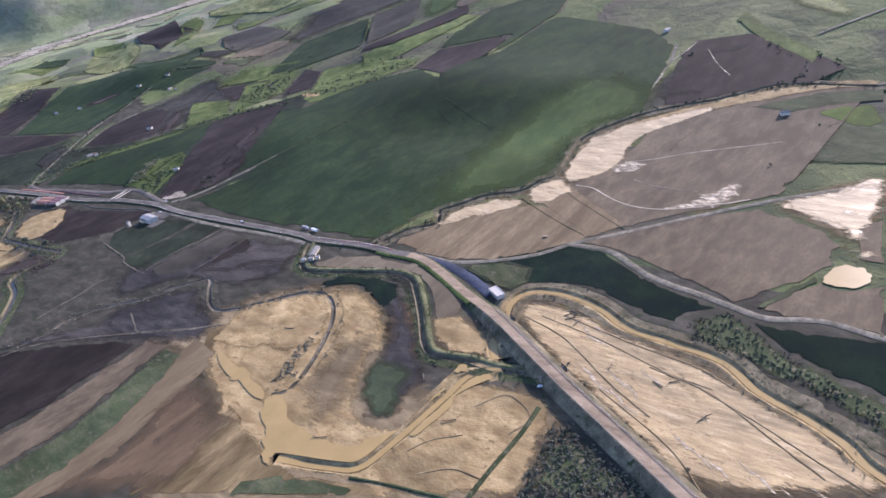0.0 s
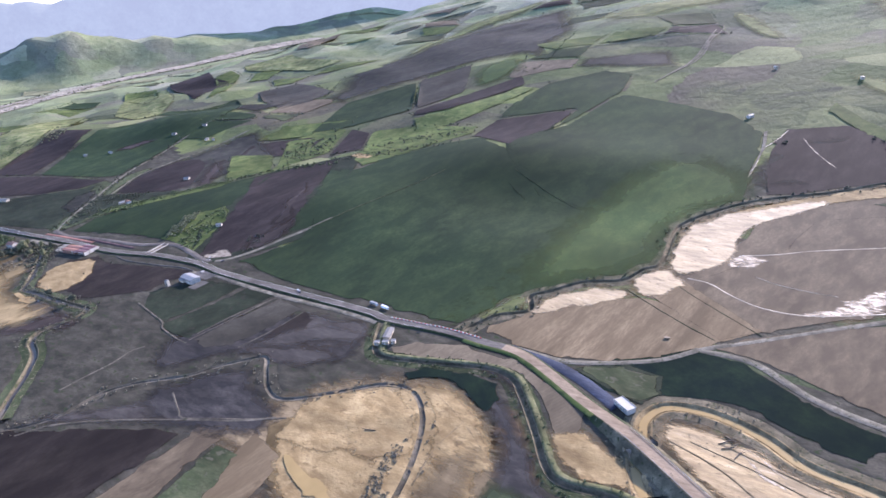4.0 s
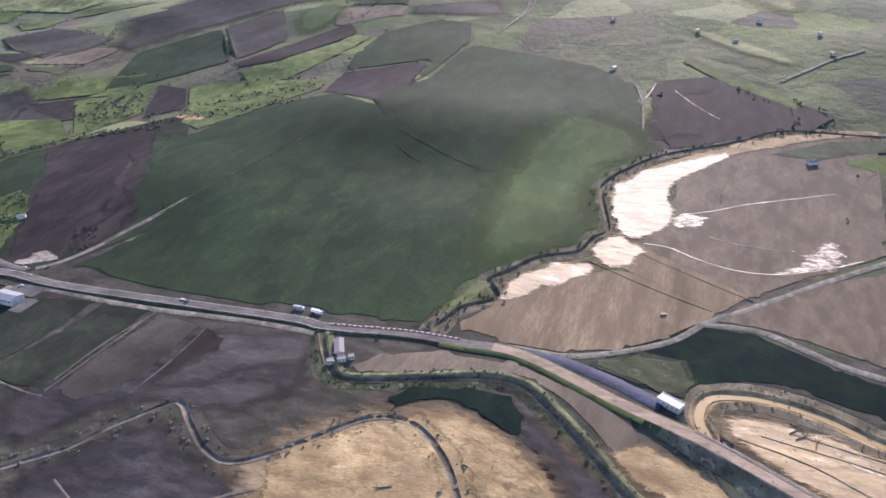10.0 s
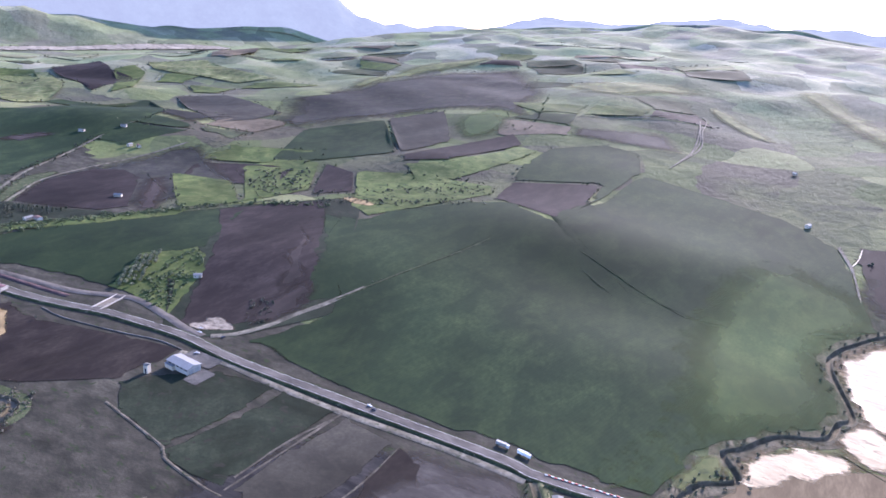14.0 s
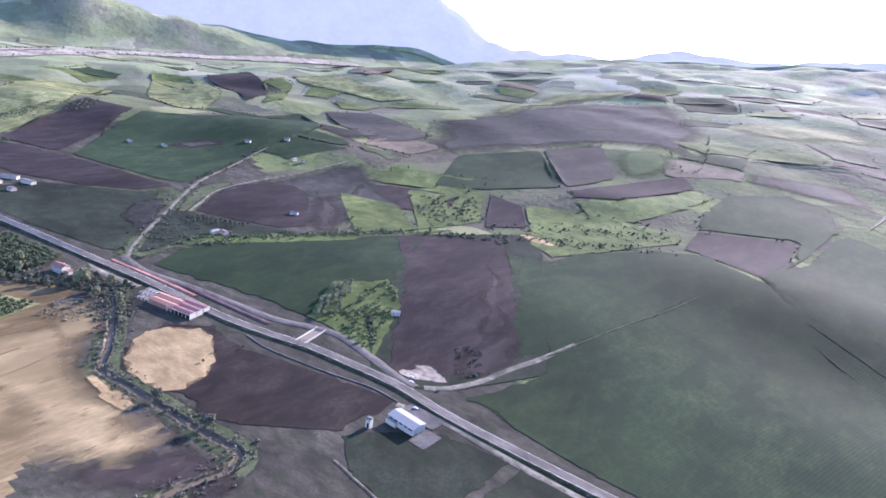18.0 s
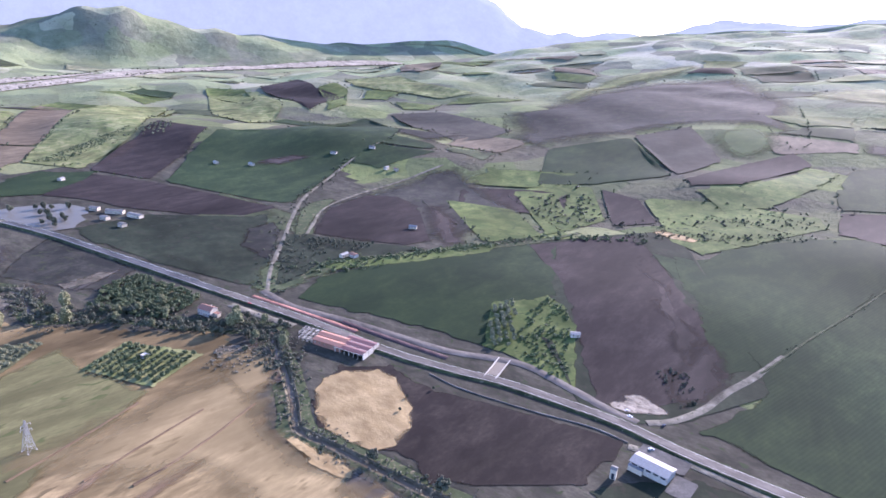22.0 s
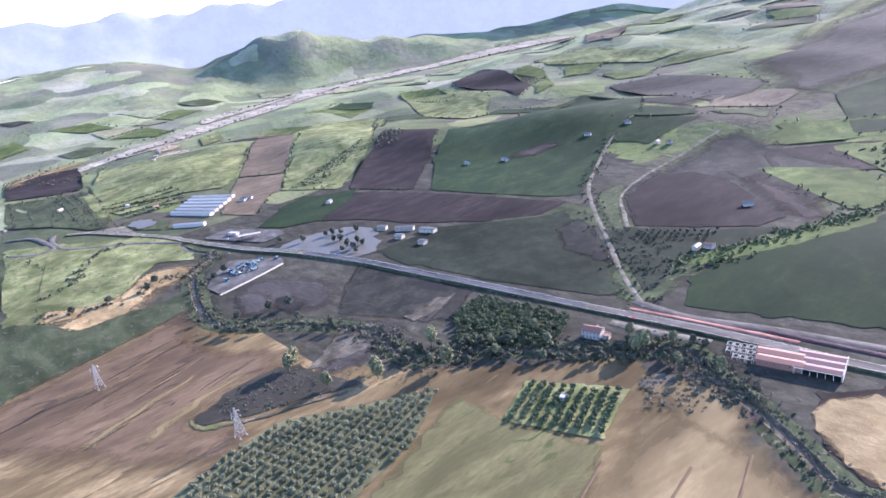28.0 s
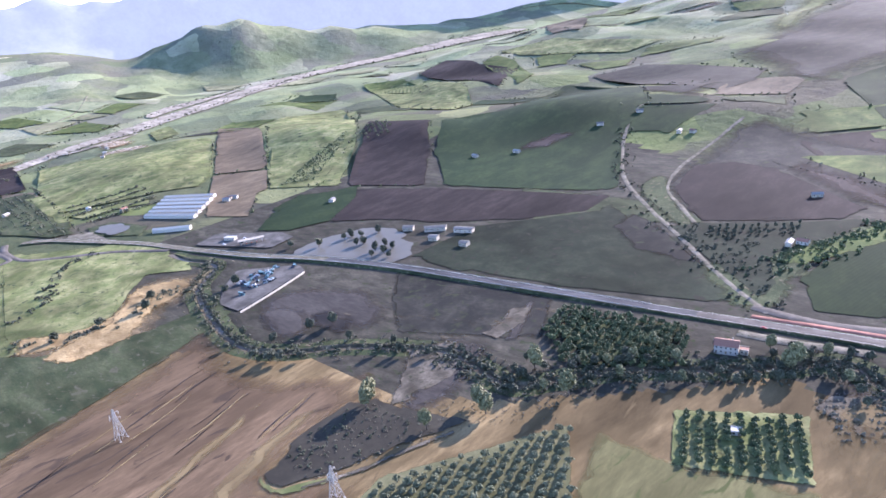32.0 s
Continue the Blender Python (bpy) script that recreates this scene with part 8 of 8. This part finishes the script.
for x_, y_ in ((-1232, 136), (-1443, 80), (-1610, 32)):
    pylon(x_, y_, 105, 22.8)


# ---- vehicles ----
def car(x, y, z, turn, mat, label):
    ob = thing("car", label, "car", pose(x, y, z, 0, 0, turn), "parked cars")
    part("body", bevelled("body", mat, -2.1, -0.85, 0.3, 2.1, 0.85, 0.95, 0.16), ob)
    part("cabin", bevelled("cabin", "dark_glass", -1.3, -0.75, 0.9, 0.9, 0.75, 1.45, 0.2), ob)
    part("roof", block("roof", mat, (-1.0, -0.68, 1.44, 0.6, 0.68, 1.5)), ob)
    for sx in (-1.3, 1.3):
        for sy in (-0.8, 0.8):
            v, f = [], []
            strut(v, f, (sx, sy - 0.1, 0.32), (sx, sy + 0.1, 0.32), 0.32, 10)
            f.append(tuple(range(len(v) - 10, len(v))))
            f.append(tuple(range(len(v) - 20, len(v) - 10))[::-1])
            part("wheel", mesh_of("wheel", v, f, "tyre"), ob)


def lorry(x, y, z, turn, mat, label):
    ob = thing("lorry", label, "lorry", pose(x, y, z, 0, 0, turn), "parked lorries")
    part("cargo_box", bevelled("cargo_box", mat, -5.5, -1.25, 1.0, 2.8, 1.25, 3.6, 0.06), ob)
    part("cab", bevelled("cab", "car_white", 3.1, -1.2, 0.6, 5.4, 1.2, 3.1, 0.2), ob)
    part("windscreen", block("windscreen", "dark_glass", (5.36, -1.0, 1.8, 5.44, 1.0, 2.8)), ob)
    part("chassis", block("chassis", "tyre", (-5.4, -0.8, 0.6, 5.2, 0.8, 0.96)), ob)
    for sx in (-4.4, -3.2, 4.2):
        for sy in (-1.05, 1.05):
            v, f = [], []
            strut(v, f, (sx, sy - 0.15, 0.5), (sx, sy + 0.15, 0.5), 0.5, 10)
            f.append(tuple(range(len(v) - 10, len(v))))
            f.append(tuple(range(len(v) - 20, len(v) - 10))[::-1])
            part("wheel", mesh_of("wheel", v, f, "tyre"), ob)


lorry(-652, 460.5, 0.6, 0, "galvanised", "white lorry parked beside the main road")
lorry(-634, 459.5, 0.6, -4, "car_white", "grey-white lorry parked beside the main road")
for x_, y_, z_, t_, m_, l_ in ((-762, 443, 1.5, 2, "car_white", "white car on the main road"), (-756, 440.5, 1.5, 2, "car_dark", "dark car on the main road"),
                              (-1297, 363, 0.4, 20, "car_dark", "dark car by the farmhouse"), (-1343, 341, 0.4, 60, "car_dark", "dark car beside the farmhouse"),
                              (-1322, 371, 1.5, 10, "car_red", "red car on the red gravel"), (-238, 332, 0.4, 40, "car_white", "white van stranded on the mud"),
                              (-931, 420, 0.7, 30, "car_white", "white car in the shed yard"), (-965, 455, 0.6, 40, "car_white", "white car at the track junction"),
                              (-960, 449, 0.6, 10, "car_white", "white car at the track junction"), (-936, 455, 0.6, 80, "car_dark", "dark car at the track junction"),
                              (-1890, 300, 0.6, 50, "car_white", "white car at the filling station"), (-1880, 290, 0.6, 20, "car_dark", "dark car at the filling station"),
                              (-1896, 276, 0.6, 30, "car_white", "white car at the filling station"), (-568, 444, 1.5, 5, "car_dark", "dark car by the barriers")):
    car(x_, y_, z_, t_, m_, l_)

trailer = thing("farm_trailer", "dark farm trailer standing in the tilled field", "trailer", pose(-352, 540, 0.7, 0, 0, 20))
part("bed", bevelled("bed", "wood", -2.4, -1.1, 0.7, 2.4, 1.1, 1.6, 0.08), trailer)
part("drawbar", block("drawbar", "steel", (2.4, -0.1, 0.6, 4.0, 0.1, 0.75)), trailer)
for sx_ in (-1.2, 1.2):
    for sy_ in (-1.1, 1.1):
        v_, f_ = [], []
        strut(v_, f_, (sx_, sy_ - 0.15, 0.45), (sx_, sy_ + 0.15, 0.45), 0.45, 10)
        f_ += [tuple(range(10, 20)), tuple(range(10))[::-1]]
        part("wheel", mesh_of("wheel", v_, f_, "tyre"), trailer)

# red and white barrier blocks on the road's edge
for i_ in range(46):
    k_ = int(np.argmin(np.abs(ROAD[:, 0] - (-612 + 2.4 * i_))))
    nb = thing("road_barrier", "red and white plastic road barrier" if i_ % 2 else "white plastic road barrier", "barrier", pose(-612 + 2.4 * i_, ROAD[k_, 1] + 3.6, RISE[k_] + 0.1, 0, 0, 3), "road barriers")
    part("block", bevelled("block", "barrier_red" if i_ % 2 else "line_white", -0.95, -0.3, 0, 0.95, 0.3, 0.95, 0.08), nb)
    part("foot", block("foot", "tyre", (-0.8, -0.4, -0.06, 0.8, 0.4, 0.0)), nb)


# ---- flood debris ----
thicket("flood_debris", "dark clods and driftwood scattered over the flood sand", filled([(-309, 430), (-280, 445), (-170, 405), (-20, 340), (0, 300), (-120, 300), (-230, 350)], 260, 31), 0.45, "dry_leaf", 3, 0.5, 31)
thicket("flood_debris", "dark clods and driftwood on the meander sand", filled([(-560, 330), (-480, 350), (-420, 330), (-300, 300), (-220, 290), (-215, 250), (-320, 175), (-440, 190)], 260, 32), 0.45, "dry_leaf", 3, 0.5, 32)
thicket("drift_pile", "long pile of flood drift and torn reeds", filled([(-450, 233), (-474, 297), (-462, 300), (-444, 250)], 120, 33), 1.1, "dry_leaf", 5, 0.5, 33)
LOG = random.Random(40)
for x_, y_ in ((-262, 425), (-258, 420), (-250, 416), (-160, 372), (-150, 380), (-120, 352), (-200, 375), (-330, 300), (-360, 210), (-280, 270), (-500, 300), (-260, 430)):
    v_, f_ = [], []
    strut(v_, f_, (-5, 0, 0.35), (4, 0.6, 0.6), 0.35, 6)
    for j_ in range(6):
        a_ = LOG.uniform(0, 6.28)
        strut(v_, f_, (1 + j_ * 0.5, 0.3, 0.5), (3 + j_ * 0.6 + math.cos(a_) * 2.2, math.sin(a_) * 2.6, 0.6 + LOG.uniform(0, 1.6)), 0.12, 4)
    tagged(new("fallen_tree", mesh_of("fallen_tree", v_, f_, "bark")), "bare fallen tree lying on the flood sand", "driftwood", "fallen trees").matrix_basis = pose(x_, y_, 0.4, 0, 0, LOG.uniform(0, 360))
